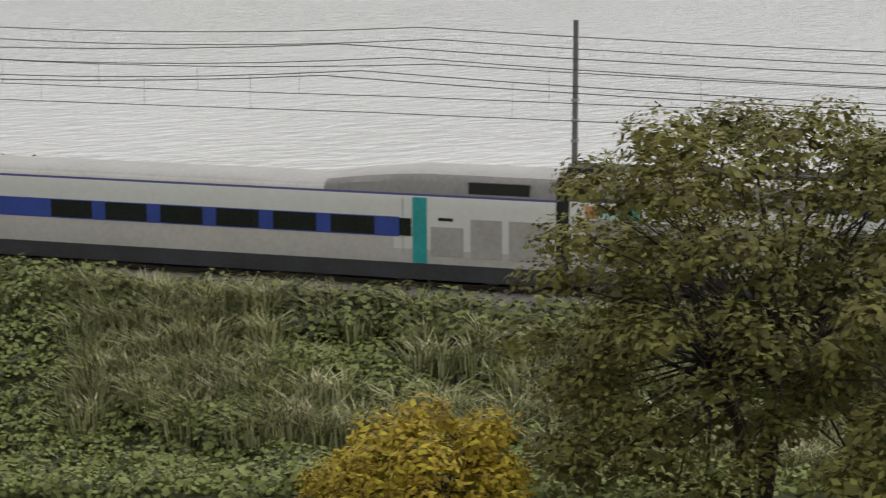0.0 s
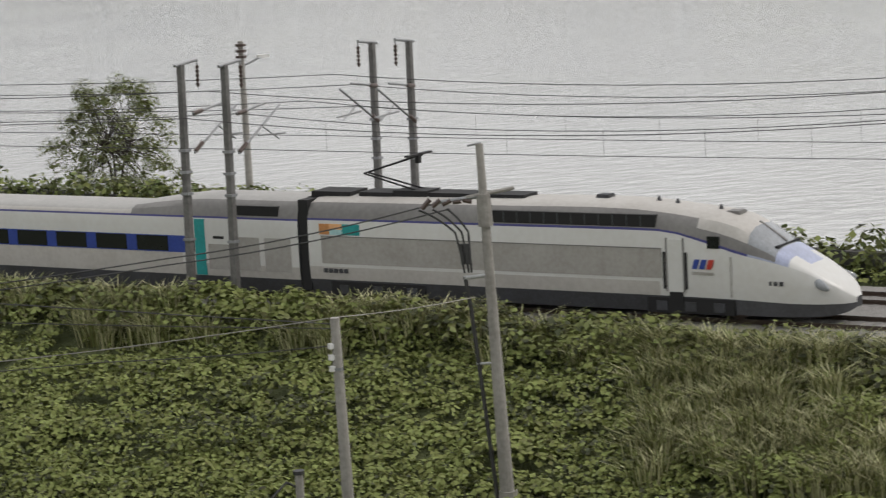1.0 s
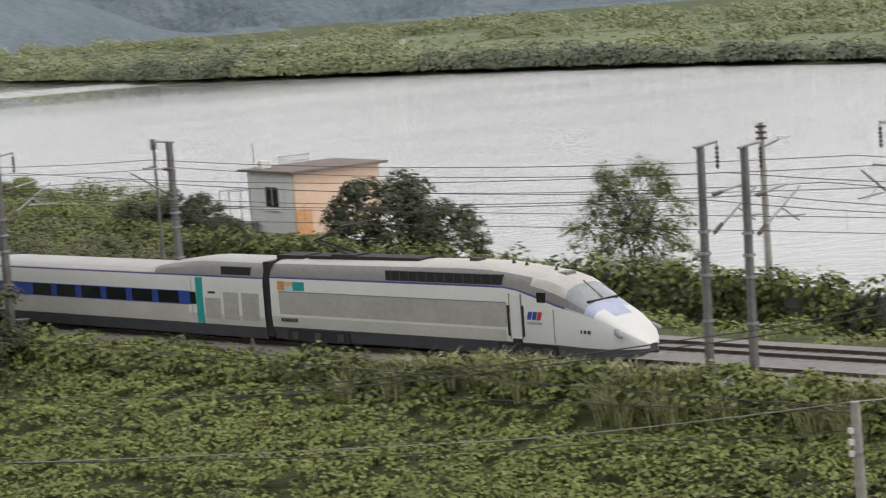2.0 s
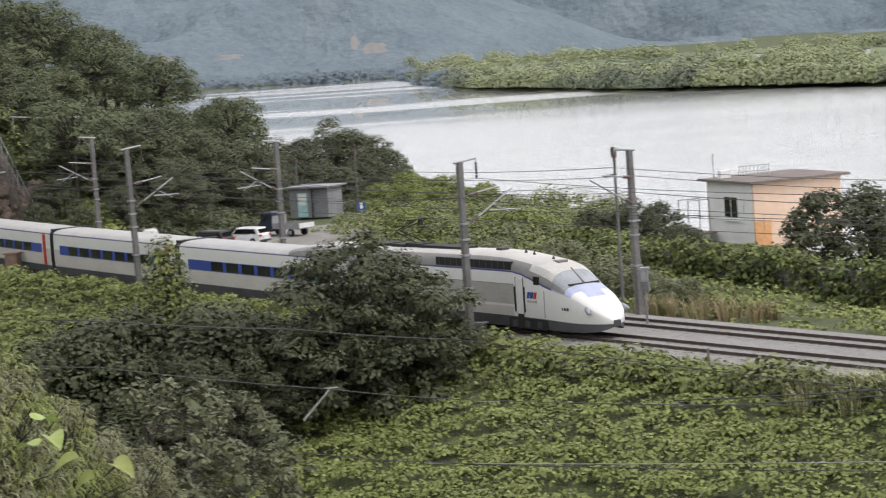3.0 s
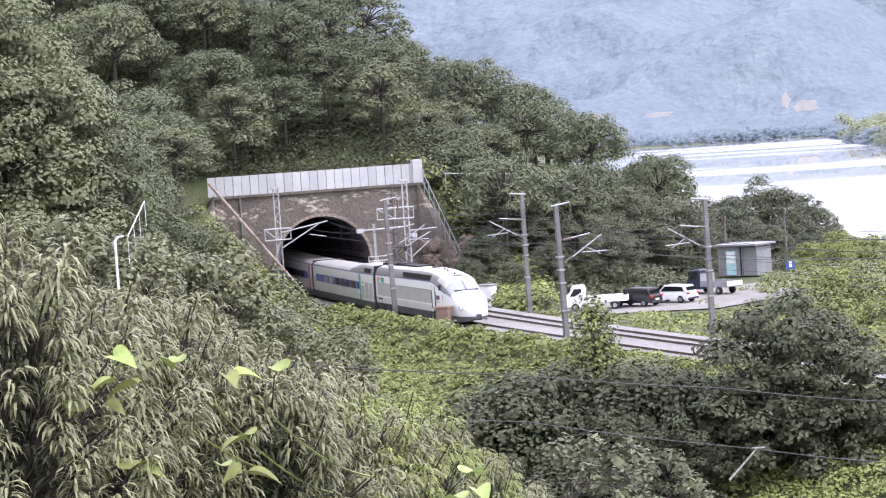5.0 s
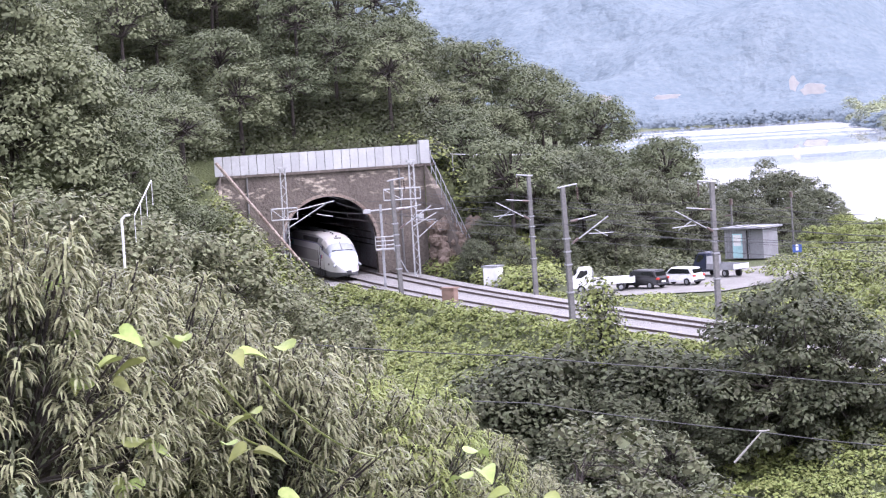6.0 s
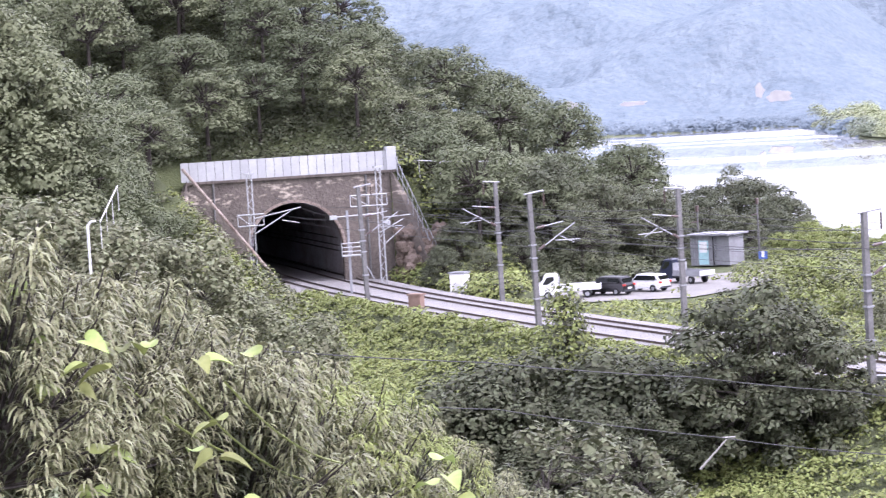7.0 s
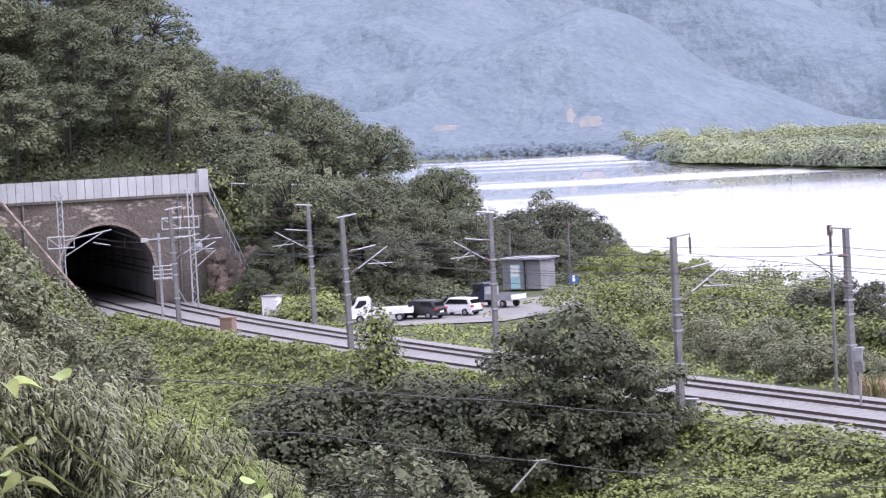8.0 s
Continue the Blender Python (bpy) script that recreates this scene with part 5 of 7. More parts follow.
def build_trees():
    bt = tree("roadside_tree", 8.6, 4.6, 3.4, "olive_leaf", "broad olive-green tree with forked dark trunk on the bank", "tree", 130, (0.6, 1.1), 0.15, 340, 0.75, 4, "", 0.16, 3, r=0.12, aspect=0.5, fill=110)
    place(bt, *polar(-48.7, 45), None, 0.4, 1.02, 0.9)
    b2 = tree("roadside_tree", 5.2, 2.2, 2.5, "olive_leaf", "smaller tree with yellowing leaves on the bank", "tree", 30, (0.5, 0.9), 0.2, 260, 0.75, 2, "", 0.2, 5, r=0.08, aspect=0.5)
    place(b2, *polar(-53.2, 40), None, 1.0, 1.0)
    yb = tree("yellow_bush", 2.3, 1.9, 0.9, "yellow_leaf", "yellow-leaved bush below the railway bank", "bush", 46, (0.35, 0.62), 0.15, 480, 0.85, 3, "", 0.25, 6, r=0.04, aspect=0.5)
    place(yb, *polar(-40.8, 42), float(ground_z(*polar(-40.8, 42))) - 0.1)
    yb2 = copy_thing(yb, put(None, *polar(-39.2, 43), None, 2.0, 0.6))
    tam = tree("tamarisk_tree", 7.2, 3.9, 3.6, "pine_leaf", "feathery grey-green tree behind the hedge", "tree", 100, (0.45, 1.0), 0.2, 260, 0.9, 3, "", 0.06, 9, r=0.09, aspect=0.3, shape=1.15)
    place(tam, *polar(-20.1, 138), -2.2)
    bb = tree("round_bush", 5.6, 3.7, 2.2, "dark_leaf", "large dark green bush beside the peach building", "bush", 40, (0.8, 1.3), 0.34, 130, 0.75, 2, "river bushes", 0.12, 12, r=0.09)
    place(bb, *polar(-14.2, 152), -1.5)
    copy_thing(bb, put(None, *polar(-15.6, 150), -1.8, 1.0, 0.72))
    copy_thing(bb, put(None, *polar(-9.6, 168), -1.3, 2.0, 0.72))
    copy_thing(bb, put(None, *polar(-8.6, 170), -1.3, 3.0, 0.62))
    copy_thing(bb, put(None, *polar(-10.4, 160), -1.3, 4.0, 0.5))
    vs = tree("vine_shrub", 4.6, 2.6, 2.0, "kudzu", "shrub overgrown with pale green vines above the river bank", "bush", 34, (0.6, 1.15), 0.27, 120, 0.8, 2, "vine-covered shrubs", 0.1, 13, r=0.07, fill=40)
    place(vs, *polar(-3.9, 186), -1.4, 0.0, 0.8)
    for k, (yaw, d, s) in enumerate(((-4.7, 190, 0.95), (-5.5, 186, 0.8), (-6.4, 184, 0.95), (-7.2, 180, 0.75), (-3.4, 178, 0.6), (-4.9, 172, 0.7), (-6.0, 170, 0.6), (-7.9, 172, 0.7), (-5.3, 200, 1.0), (-4.2, 204, 0.8))):
        copy_thing(vs, put(None, *polar(yaw, d), -1.5, 1.3 * k + 1, s, 0.75 + 0.1 * (k % 4)))
    for k, (yaw, d, z, sc) in enumerate(((1.0, 119, -2.7, 0.62), (3.6, 118, -2.9, 0.66), (2.7, 115, -3.6, 0.55), (4.7, 114, -3.6, 0.6), (0.1, 116, -3.2, 0.5), (5.4, 118, -3.6, 0.6))):
        copy_thing(vs, put(None, *polar(yaw, d), z, 0.9 * k, sc))
    for k, (yaw, d, sc) in enumerate(((-3.4, 226, 0.8), (-4.0, 220, 0.9), (-4.7, 214, 0.8), (-5.0, 226, 0.9), (-5.7, 212, 0.8), (-4.0, 236, 0.9), (-4.5, 230, 0.8), (-5.9, 222, 0.7), (-3.2, 214, 0.6))):
        copy_thing(vs, put(None, *polar(yaw, d), None, 1.7 * k, sc))
    # dark trees on the near bank, in front of the train
    big = tree("bank_tree", 8.9, 4.9, 4.0, "dark_leaf", "dark broad tree with dense leaves on the railway bank", "tree", 84, (0.55, 1.3), 0.24, 170, 0.7, 3, "bank trees", 0.1, 14, r=0.14, fill=80, dome=6.0, ragged=0.5)
    place(big, *polar(-2.55, 116), -3.6, 0.3, 1.08)
    copy_thing(big, put(None, *polar(-3.4, 117), -3.6, 2.2, 0.86))
    copy_thing(big, put(None, *polar(-0.9, 118), -4.2, 4.0, 0.66))
    copy_thing(big, put(None, *polar(0.4, 112), -5.0, 1.1, 0.62))
    iv = tree("ivy_mass", 5.6, 3.0, 3.0, "dark_leaf", "bushes smothered in dark hanging vines on the bank", "bush", 44, (0.8, 1.3), 0.24, 180, 0.8, 2, "vine-smothered bushes", 0.08, 16, r=0.09, fill=60)
    place(iv, *polar(2.3, 122), -4.4, 0.0, 1.05)
    copy_thing(iv, put(None, *polar(3.6, 120), -4.9, 2.0, 0.85))
    copy_thing(iv, put(None, *polar(1.0, 120), -4.6, 4.0, 0.95))
    copy_thing(iv, put(None, *polar(2.6, 113), -5.2, 1.0, 0.8))
    copy_thing(iv, put(None, *polar(4.6, 112), -5.6, 3.4, 0.75))
    for yaw, d, z, turn, sc in ((0.5, 117, -4.3, 0.7, 1.22), (3.1, 118, -4.2, 2.9, 1.2), (4.3, 116, -4.4, 5.0, 1.1), (1.7, 116, -4.9, 4.4, 1.05)):
        copy_thing(iv, put(None, *polar(yaw, d), z, turn, sc))
    # the ivy-clad column
    col = empty("ivy_column", None, "narrow column of ivy over an old pole", "ivy", "")
    blobs = [(0.2 * math.sin(3 * k), 0.2 * math.cos(5 * k), 0.45 * k, 0.75 + 0.1 * (16 - k)) for k in range(17)]
    part("pole", rodded((0, 0, -1), (0, 0, 7.0), 0.12), M["bark"], col)
    P, N = blob_points(blobs, 170, 0.9, -0.7)
    link("leaves", quads("leaves", leaves(P, N, 0.26 * (0.6 + 0.8 * RNG.random(len(P)))), [M["dark_leaf"], M["kudzu"]], (RNG.random(len(P)) < 0.55).astype(int)), col)
    place(col, *polar(1.78, 121), -1.7, 0.0, 1.0)
    # grey-green shrubs on the bank left of the tunnel
    ls = tree("bank_shrub", 6.0, 3.2, 3.0, "slope_leaf", "grey-green leafy shrub on the bank near the tunnel", "bush", 40, (0.75, 1.25), 0.28, 150, 0.8, 2, "tunnel bank shrubs", 0.1, 18, r=0.07)
    place(ls, *polar(10.7, 128), 3.2)
    copy_thing(ls, put(None, *polar(11.9, 126), 3.2, 2.0, 1.0))
    copy_thing(ls, put(None, *polar(9.5, 132), 1.4, 4.0, 0.75))
    copy_thing(ls, put(None, *polar(12.6, 122), 4.4, 1.0, 1.0))
    copy_thing(ls, put(None, *polar(14.0, 120), 5.4, 5.0, 1.1))
    copy_thing(ls, put(None, *polar(8.0, 124), 0.6, 3.0, 0.7))
    for k, (yaw, d, sc) in enumerate(((-6.3, 150, 0.55), (-7.0, 145, 0.6), (-7.7, 141, 0.5), (-8.4, 138, 0.62), (-9.5, 137, 0.5), (-10.3, 134, 0.45), (-5.9, 158, 0.55), (-7.4, 152, 0.6), (-8.9, 146, 0.5))):
        copy_thing(ls, put(None, *polar(yaw, d), -1.4, 1.1 * k, sc, 0.85))
    lt = tree("bank_tree", 11.0, 4.2, 5.0, "wood_leaf", "tall leafy tree on the near side of the cutting", "tree", 70, (0.8, 1.4), 0.2, 220, 0.7, 2, "cutting trees", 0.1, 19, r=0.15, jit=0.26, up=0.55, fill=60, dome=7.5)
    place(lt, *polar(13.6, 150), 6.5, 0, 1.1)
    copy_thing(lt, put(None, *polar(15.2, 148), 8.0, 2.0, 1.3))
    copy_thing(lt, put(None, *polar(12.7, 160), 5.0, 1.0, 0.85))
    copy_thing(lt, put(None, *polar(14.6, 165), 8.0, 3.0, 1.3))
    copy_thing(lt, put(None, *polar(16.5, 150), 9.0, 4.0, 1.5))
    # pale shrubs on the own slope, below the eye
    sh = tree("slope_shrub", 4.2, 1.6, 2.6, "twig_leaf", "thin grey-green shrub with upright twigs on the slope", "bush", 40, (0.2, 0.46), 0.17, 330, 0.9, 5, "slope shrubs", 0.15, 23, r=0.03, aspect=0.5)
    for k, (yaw, d, top, s) in enumerate(((2.0, 52, 8.7, 1.0), (0.7, 54, 7.9, 0.95), (1.3, 50, 7.6, 0.85), (-0.3, 52, 7.1, 0.8), (3.2, 46, 8.0, 1.0), (4.4, 40, 9.2, 1.0), (2.6, 44, 8.0, 0.8), (5.4, 34, 10.2, 0.9), (3.9, 30, 10.4, 0.7), (-9.6, 62, 3.2, 1.0), (-11.2, 60, 3.0, 1.1), (-13.4, 56, 3.4, 1.2))):
        x, y = polar(yaw, d)
        m = put(None, x, y, top - 4.2 * s, k * 1.1, s)
        if k:
            copy_thing(sh, m)
        else:
            sh.matrix_basis = m


build_trees()


def build_island():
    rng = np.random.default_rng(5)
    n = 3400
    yaw, q = rng.uniform(-52, -4.3, n), rng.random(n) ** 2.3
    fs = far_shore(yaw)
    d = fs + 6 + q * 420
    x, y = -d * np.sin(np.radians(yaw)), d * np.cos(np.radians(yaw))
    r = rng.uniform(2.0, 5.2, n) * np.where(q < 0.02, 1.1, np.where(wave(x, y, 60, 3) > 0, 1.0, 0.4)) * np.clip((d / 700), 0.65, 1.2)
    field = (q > 0.02) & (wave(x, y, 55, 3) > 0.1)
    r = np.where(field, np.minimum(r, rng.uniform(0.4, 1.5, n)), r)
    P, N = blob_points(list(zip(x, y, ground_z(x, y) + r * 0.3, r)), 12.0, 0.95, -0.1, 0.2, 0.1)
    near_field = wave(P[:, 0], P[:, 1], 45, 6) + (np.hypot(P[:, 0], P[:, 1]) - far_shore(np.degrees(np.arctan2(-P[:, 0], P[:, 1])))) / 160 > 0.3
    N[:, 2] += 0.5
    V = leaves(P, N, 0.9 * (0.6 + 0.8 * RNG.random(len(P))), 0.8)
    A, R = np.meshgrid(np.radians(np.arange(-52, -4.2, 0.4)), np.arange(8, 440, 14.0))
    R = R + far_shore(np.degrees(A))
    X, Y = -R * np.sin(A), R * np.cos(A)
    i = (np.arange(len(A) - 1)[:, None] * A.shape[1] + np.arange(A.shape[1] - 1)[None]).ravel()
    v = np.stack([X.ravel(), Y.ravel(), ground_z(X, Y).ravel() + 0.4], 1)
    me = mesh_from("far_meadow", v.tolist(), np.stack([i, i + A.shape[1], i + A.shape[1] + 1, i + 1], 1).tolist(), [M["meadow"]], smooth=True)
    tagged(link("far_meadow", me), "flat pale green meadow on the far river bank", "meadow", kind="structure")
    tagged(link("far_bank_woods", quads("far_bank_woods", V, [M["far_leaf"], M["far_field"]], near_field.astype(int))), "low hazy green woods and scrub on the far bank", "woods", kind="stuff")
    n = 450
    yaw = rng.uniform(-5.4, 8, n)
    d = far_shore(yaw) + rng.uniform(4, 90, n)
    x, y = -d * np.sin(np.radians(yaw)), d * np.cos(np.radians(yaw))
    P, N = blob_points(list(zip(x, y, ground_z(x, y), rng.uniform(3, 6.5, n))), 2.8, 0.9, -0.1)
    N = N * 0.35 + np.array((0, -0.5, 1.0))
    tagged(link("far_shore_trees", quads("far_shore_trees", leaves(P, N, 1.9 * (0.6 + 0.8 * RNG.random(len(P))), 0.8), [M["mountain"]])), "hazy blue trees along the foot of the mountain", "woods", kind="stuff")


build_island()


def long_leaves(P, T, size, width, droop=1.0):
    """Narrow arching leaves of three quads, springing from P along T and curving down."""
    n = len(P)
    T = unit(T)
    B = unit(np.cross(T, np.array((0, 0, 1.0))) + 0.25 * RNG.normal(size=(n, 3)))
    size = size[:, None]
    w = B * size * width
    down = np.array((0, 0, -1.0)) * droop
    p1 = P + T * size * 0.34
    p2 = p1 + unit(T + 0.75 * down) * size * 0.34
    p3 = p2 + unit(T * 0.55 + 1.25 * down) * size * 0.36
    return np.stack([np.stack([P - w * 0.15, P + w * 0.15, p1 + w * 0.5, p1 - w * 0.5], 1), np.stack([p1 - w * 0.5, p1 + w * 0.5, p2 + w * 0.45, p2 - w * 0.45], 1),
                     np.stack([p2 - w * 0.45, p2 + w * 0.45, p3 + w * 0.06, p3 - w * 0.06], 1)]).reshape(-1, 4, 3)


def peach(name, yaw, d, zc, rx, rz, n_tufts, label, seed, leaf=0.115, mats=("peach_leaf",), width=0.13):
    """A near bush: shoots whose tips carry tufts of narrow arching leaves."""
    rng = np.random.default_rng(seed)
    ob = empty(name, None, label, "bush", "near bushes")
    cx, cy = polar(yaw, d)
    c = np.array((cx, cy, zc))
    dirs = unit(rng.normal(size=(n_tufts, 3)))
    dirs[:, 2] = np.abs(dirs[:, 2]) * 1.2 - 0.42
    tip = c + dirs * np.array((rx, rx, rz)) * (0.45 + 0.6 * rng.random(n_tufts) ** 0.6)[:, None]
    b = bmesh.new()
    rod(b, (cx, cy, float(ground_z(cx, cy)) - 0.3), (cx, cy, zc - rz * 0.3), 0.06, 0.04)
    for k in range(n_tufts):
        rod(b, (cx + 0.15 * dirs[k, 0], cy + 0.15 * dirs[k, 1], zc - rz * 0.45), tuple(tip[k]), 0.011, 0.004, 4)
    part("stem", b, M["bark"], ob)
    per = 46
    k = np.repeat(np.arange(n_tufts), per)
    m = len(k)
    a, up = rng.uniform(0, 2 * math.pi, m), rng.random(m)
    big = rng.uniform(0.75, 1.25, n_tufts)[k]
    P = tip[k] + np.stack([0.02 * np.cos(a), 0.02 * np.sin(a), -0.13 * (1 - up) * big], 1)
    T = np.stack([np.cos(a), np.sin(a), 0.75 * up - 0.25], 1) + 0.3 * dirs[k] * np.array((1, 1, 0.2)) + 0.12 * rng.normal(size=(m, 3))
    V = long_leaves(P, T, leaf * big * rng.uniform(0.7, 1.15, m), width, 0.9)
    hue = (rng.random(n_tufts) * len(mats)).astype(int)
    mi = np.tile(hue[k], 3)
    # leaves in a darker colour inside, standing in for the bush's inner shade
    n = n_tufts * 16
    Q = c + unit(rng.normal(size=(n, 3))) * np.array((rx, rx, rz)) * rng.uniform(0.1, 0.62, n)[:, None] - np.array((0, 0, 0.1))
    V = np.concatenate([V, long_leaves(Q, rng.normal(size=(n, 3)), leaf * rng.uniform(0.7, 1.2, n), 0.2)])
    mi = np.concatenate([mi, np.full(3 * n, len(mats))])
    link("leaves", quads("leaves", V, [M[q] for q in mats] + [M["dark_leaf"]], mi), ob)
    return ob


def heart_leaf(size):
    """A broad heart-shaped young leaf, folded along its middle and drooping."""
    prof = [(0, 0.06), (0.1, -0.08), (0.26, -0.12), (0.41, -0.03), (0.47, 0.16), (0.44, 0.36), (0.34, 0.58), (0.2, 0.8), (0.08, 0.95), (0, 1.04)]
    prof += [(-x, y) for x, y in reversed(prof[1:-1])]
    n = len(prof)
    verts = [(x * size, y * size, (0.5 * abs(x) - 0.4 * y * y) * size) for x, y in prof] + [(0, y * size, -0.4 * y * y * size) for y in (0.25, 0.5, 0.75)]
    near = [min(range(3), key=lambda q: abs(prof[i][1] - (0.25, 0.5, 0.75)[q])) for i in range(n)]
    faces = []
    for i in range(n):
        j = (i + 1) % n
        faces.append((n + near[i], i, j))
        if near[i] != near[j]:
            faces.append((n + near[i], j, n + near[j]))
    return mesh_from("leaf", verts, faces, [M["big_leaf"]], smooth=True)


def build_foreground():
    lab = "near peach bush with narrow drooping leaves"
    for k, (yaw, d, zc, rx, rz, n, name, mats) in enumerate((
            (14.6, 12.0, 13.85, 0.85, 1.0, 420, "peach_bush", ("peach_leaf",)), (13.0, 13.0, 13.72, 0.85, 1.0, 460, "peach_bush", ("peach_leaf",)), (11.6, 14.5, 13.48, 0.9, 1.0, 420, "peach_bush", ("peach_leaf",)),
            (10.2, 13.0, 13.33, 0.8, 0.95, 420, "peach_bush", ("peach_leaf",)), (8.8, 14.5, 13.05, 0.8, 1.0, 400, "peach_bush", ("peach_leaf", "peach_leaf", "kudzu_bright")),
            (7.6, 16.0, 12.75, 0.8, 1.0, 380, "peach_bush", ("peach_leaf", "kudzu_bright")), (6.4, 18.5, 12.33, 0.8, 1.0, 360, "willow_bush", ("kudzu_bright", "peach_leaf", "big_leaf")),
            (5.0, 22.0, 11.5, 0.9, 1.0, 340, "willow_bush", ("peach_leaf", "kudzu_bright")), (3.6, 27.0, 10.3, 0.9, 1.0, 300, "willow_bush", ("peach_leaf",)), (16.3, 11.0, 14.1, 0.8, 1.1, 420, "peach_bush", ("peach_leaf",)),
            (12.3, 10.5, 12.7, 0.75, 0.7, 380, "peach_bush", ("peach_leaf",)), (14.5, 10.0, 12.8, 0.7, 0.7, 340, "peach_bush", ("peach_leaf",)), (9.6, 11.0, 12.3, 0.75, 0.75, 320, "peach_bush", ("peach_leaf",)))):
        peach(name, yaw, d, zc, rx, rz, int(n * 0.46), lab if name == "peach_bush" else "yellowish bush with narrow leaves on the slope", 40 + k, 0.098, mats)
    me = heart_leaf(0.125)
    rng = random.Random(12)
    vine = empty("kudzu_vine", None, "bright young kudzu vine climbing over the near bush", "vine", "")
    spots = [(14.08, 5.0), (13.1, 4.99), (12.58, 5.07), (12.27, 5.35), (11.6, 5.27), (11.8, 5.2), (13.17, 5.62), (12.62, 5.72), (14.08, 5.94), (14.03, 6.21), (13.31, 6.13), (10.24, 5.7), (10.5, 5.65), (9.17, 5.64), (10.27, 7.22), (10.0, 7.1),
             (10.71, 7.78), (10.06, 8.03), (10.3, 7.9), (12.95, 7.67), (12.7, 7.75), (13.14, 8.45), (12.8, 8.6), (14.57, 3.64), (14.9, 3.7), (10.28, 9.3), (9.6, 9.08), (8.9, 9.6), (16.26, 4.87), (16.45, 6.69), (15.2, 5.2)]
    spots += [(4.98, 8.37), (4.78, 8.75), (4.21, 9.36), (3.36, 9.53), (5.16, 8.95), (3.85, 9.79)]
    for yaw, dep in spots:
        d = rng.uniform(10.5, 11.2)
        x, y = polar(yaw, d)
        ob = link("leaf", me, vine)
        ob.matrix_basis = Matrix.Translation((x, y, EYE - d * math.tan(radians(dep)))) @ Matrix.Rotation(radians(yaw + rng.uniform(-35, 35)), 4, "Z") @ Matrix.Rotation(radians(rng.uniform(-6, 38)), 4, "X") @ Matrix.Rotation(rng.uniform(0, 6.28), 4, "Z") @ Matrix.Diagonal((*[rng.uniform(0.65, 1.1)] * 3, 1))
    for a, b in (((12.4, 5.9), (9.0, 8.2)), ((10.9, 6.2), (8.2, 8.6)), ((9.9, 6.2), (7.2, 8.3))):
        p, q = polar(a[0], 11.6), polar(b[0], 13.0)
        wire("stem", [(*p, EYE - 11.6 * math.tan(radians(a[1]))), (*q, EYE - 13.0 * math.tan(radians(b[1])))], 0.006, M["kudzu_bright"], 0.08, parent=vine)

    # pale spiky weeds among the bushes
    rng2 = np.random.default_rng(77)
    for k, (yaw, dep, d) in enumerate(((14.9, 8.6, 9.6), (14.55, 8.9, 9.4), (14.2, 8.3, 9.8), (12.95, 9.3, 9.7), (12.5, 9.0, 9.9), (13.6, 8.9, 9.5), (15.4, 8.4, 9.4), (11.7, 9.2, 9.8), (12.0, 9.35, 9.6), (15.8, 8.2, 9.5))):
        x, y = polar(yaw, d)
        top = EYE - d * math.tan(radians(dep))
        w = empty("mugwort", Matrix.Translation((x, y, top - 0.9)), "pale grey-green spiky weed beside the near bush", "weed", "spiky weeds")
        part("stem", rodded((0, 0, -1.2), (0.03, 0, 0.9), 0.006, 0.002, 5), M["grass"], w)
        n = 260
        h = rng2.random(n) ** 0.7 * 0.88
        a = rng2.uniform(0, 6.28, n)
        side = np.stack([np.cos(a), np.sin(a), np.full(n, 0.5)], 1)
        P = np.stack([0.03 * h, 0 * h, h], 1) + side * (0.012 + 0.09 * (0.9 - h) * rng2.random(n))[:, None]
        link("leaves", quads("leaves", leaves(P, side + 0.5 * rng2.normal(size=(n, 3)), 0.03 * (0.6 + rng2.random(n)), 0.4), [M["mugwort"]]), w)


build_foreground()


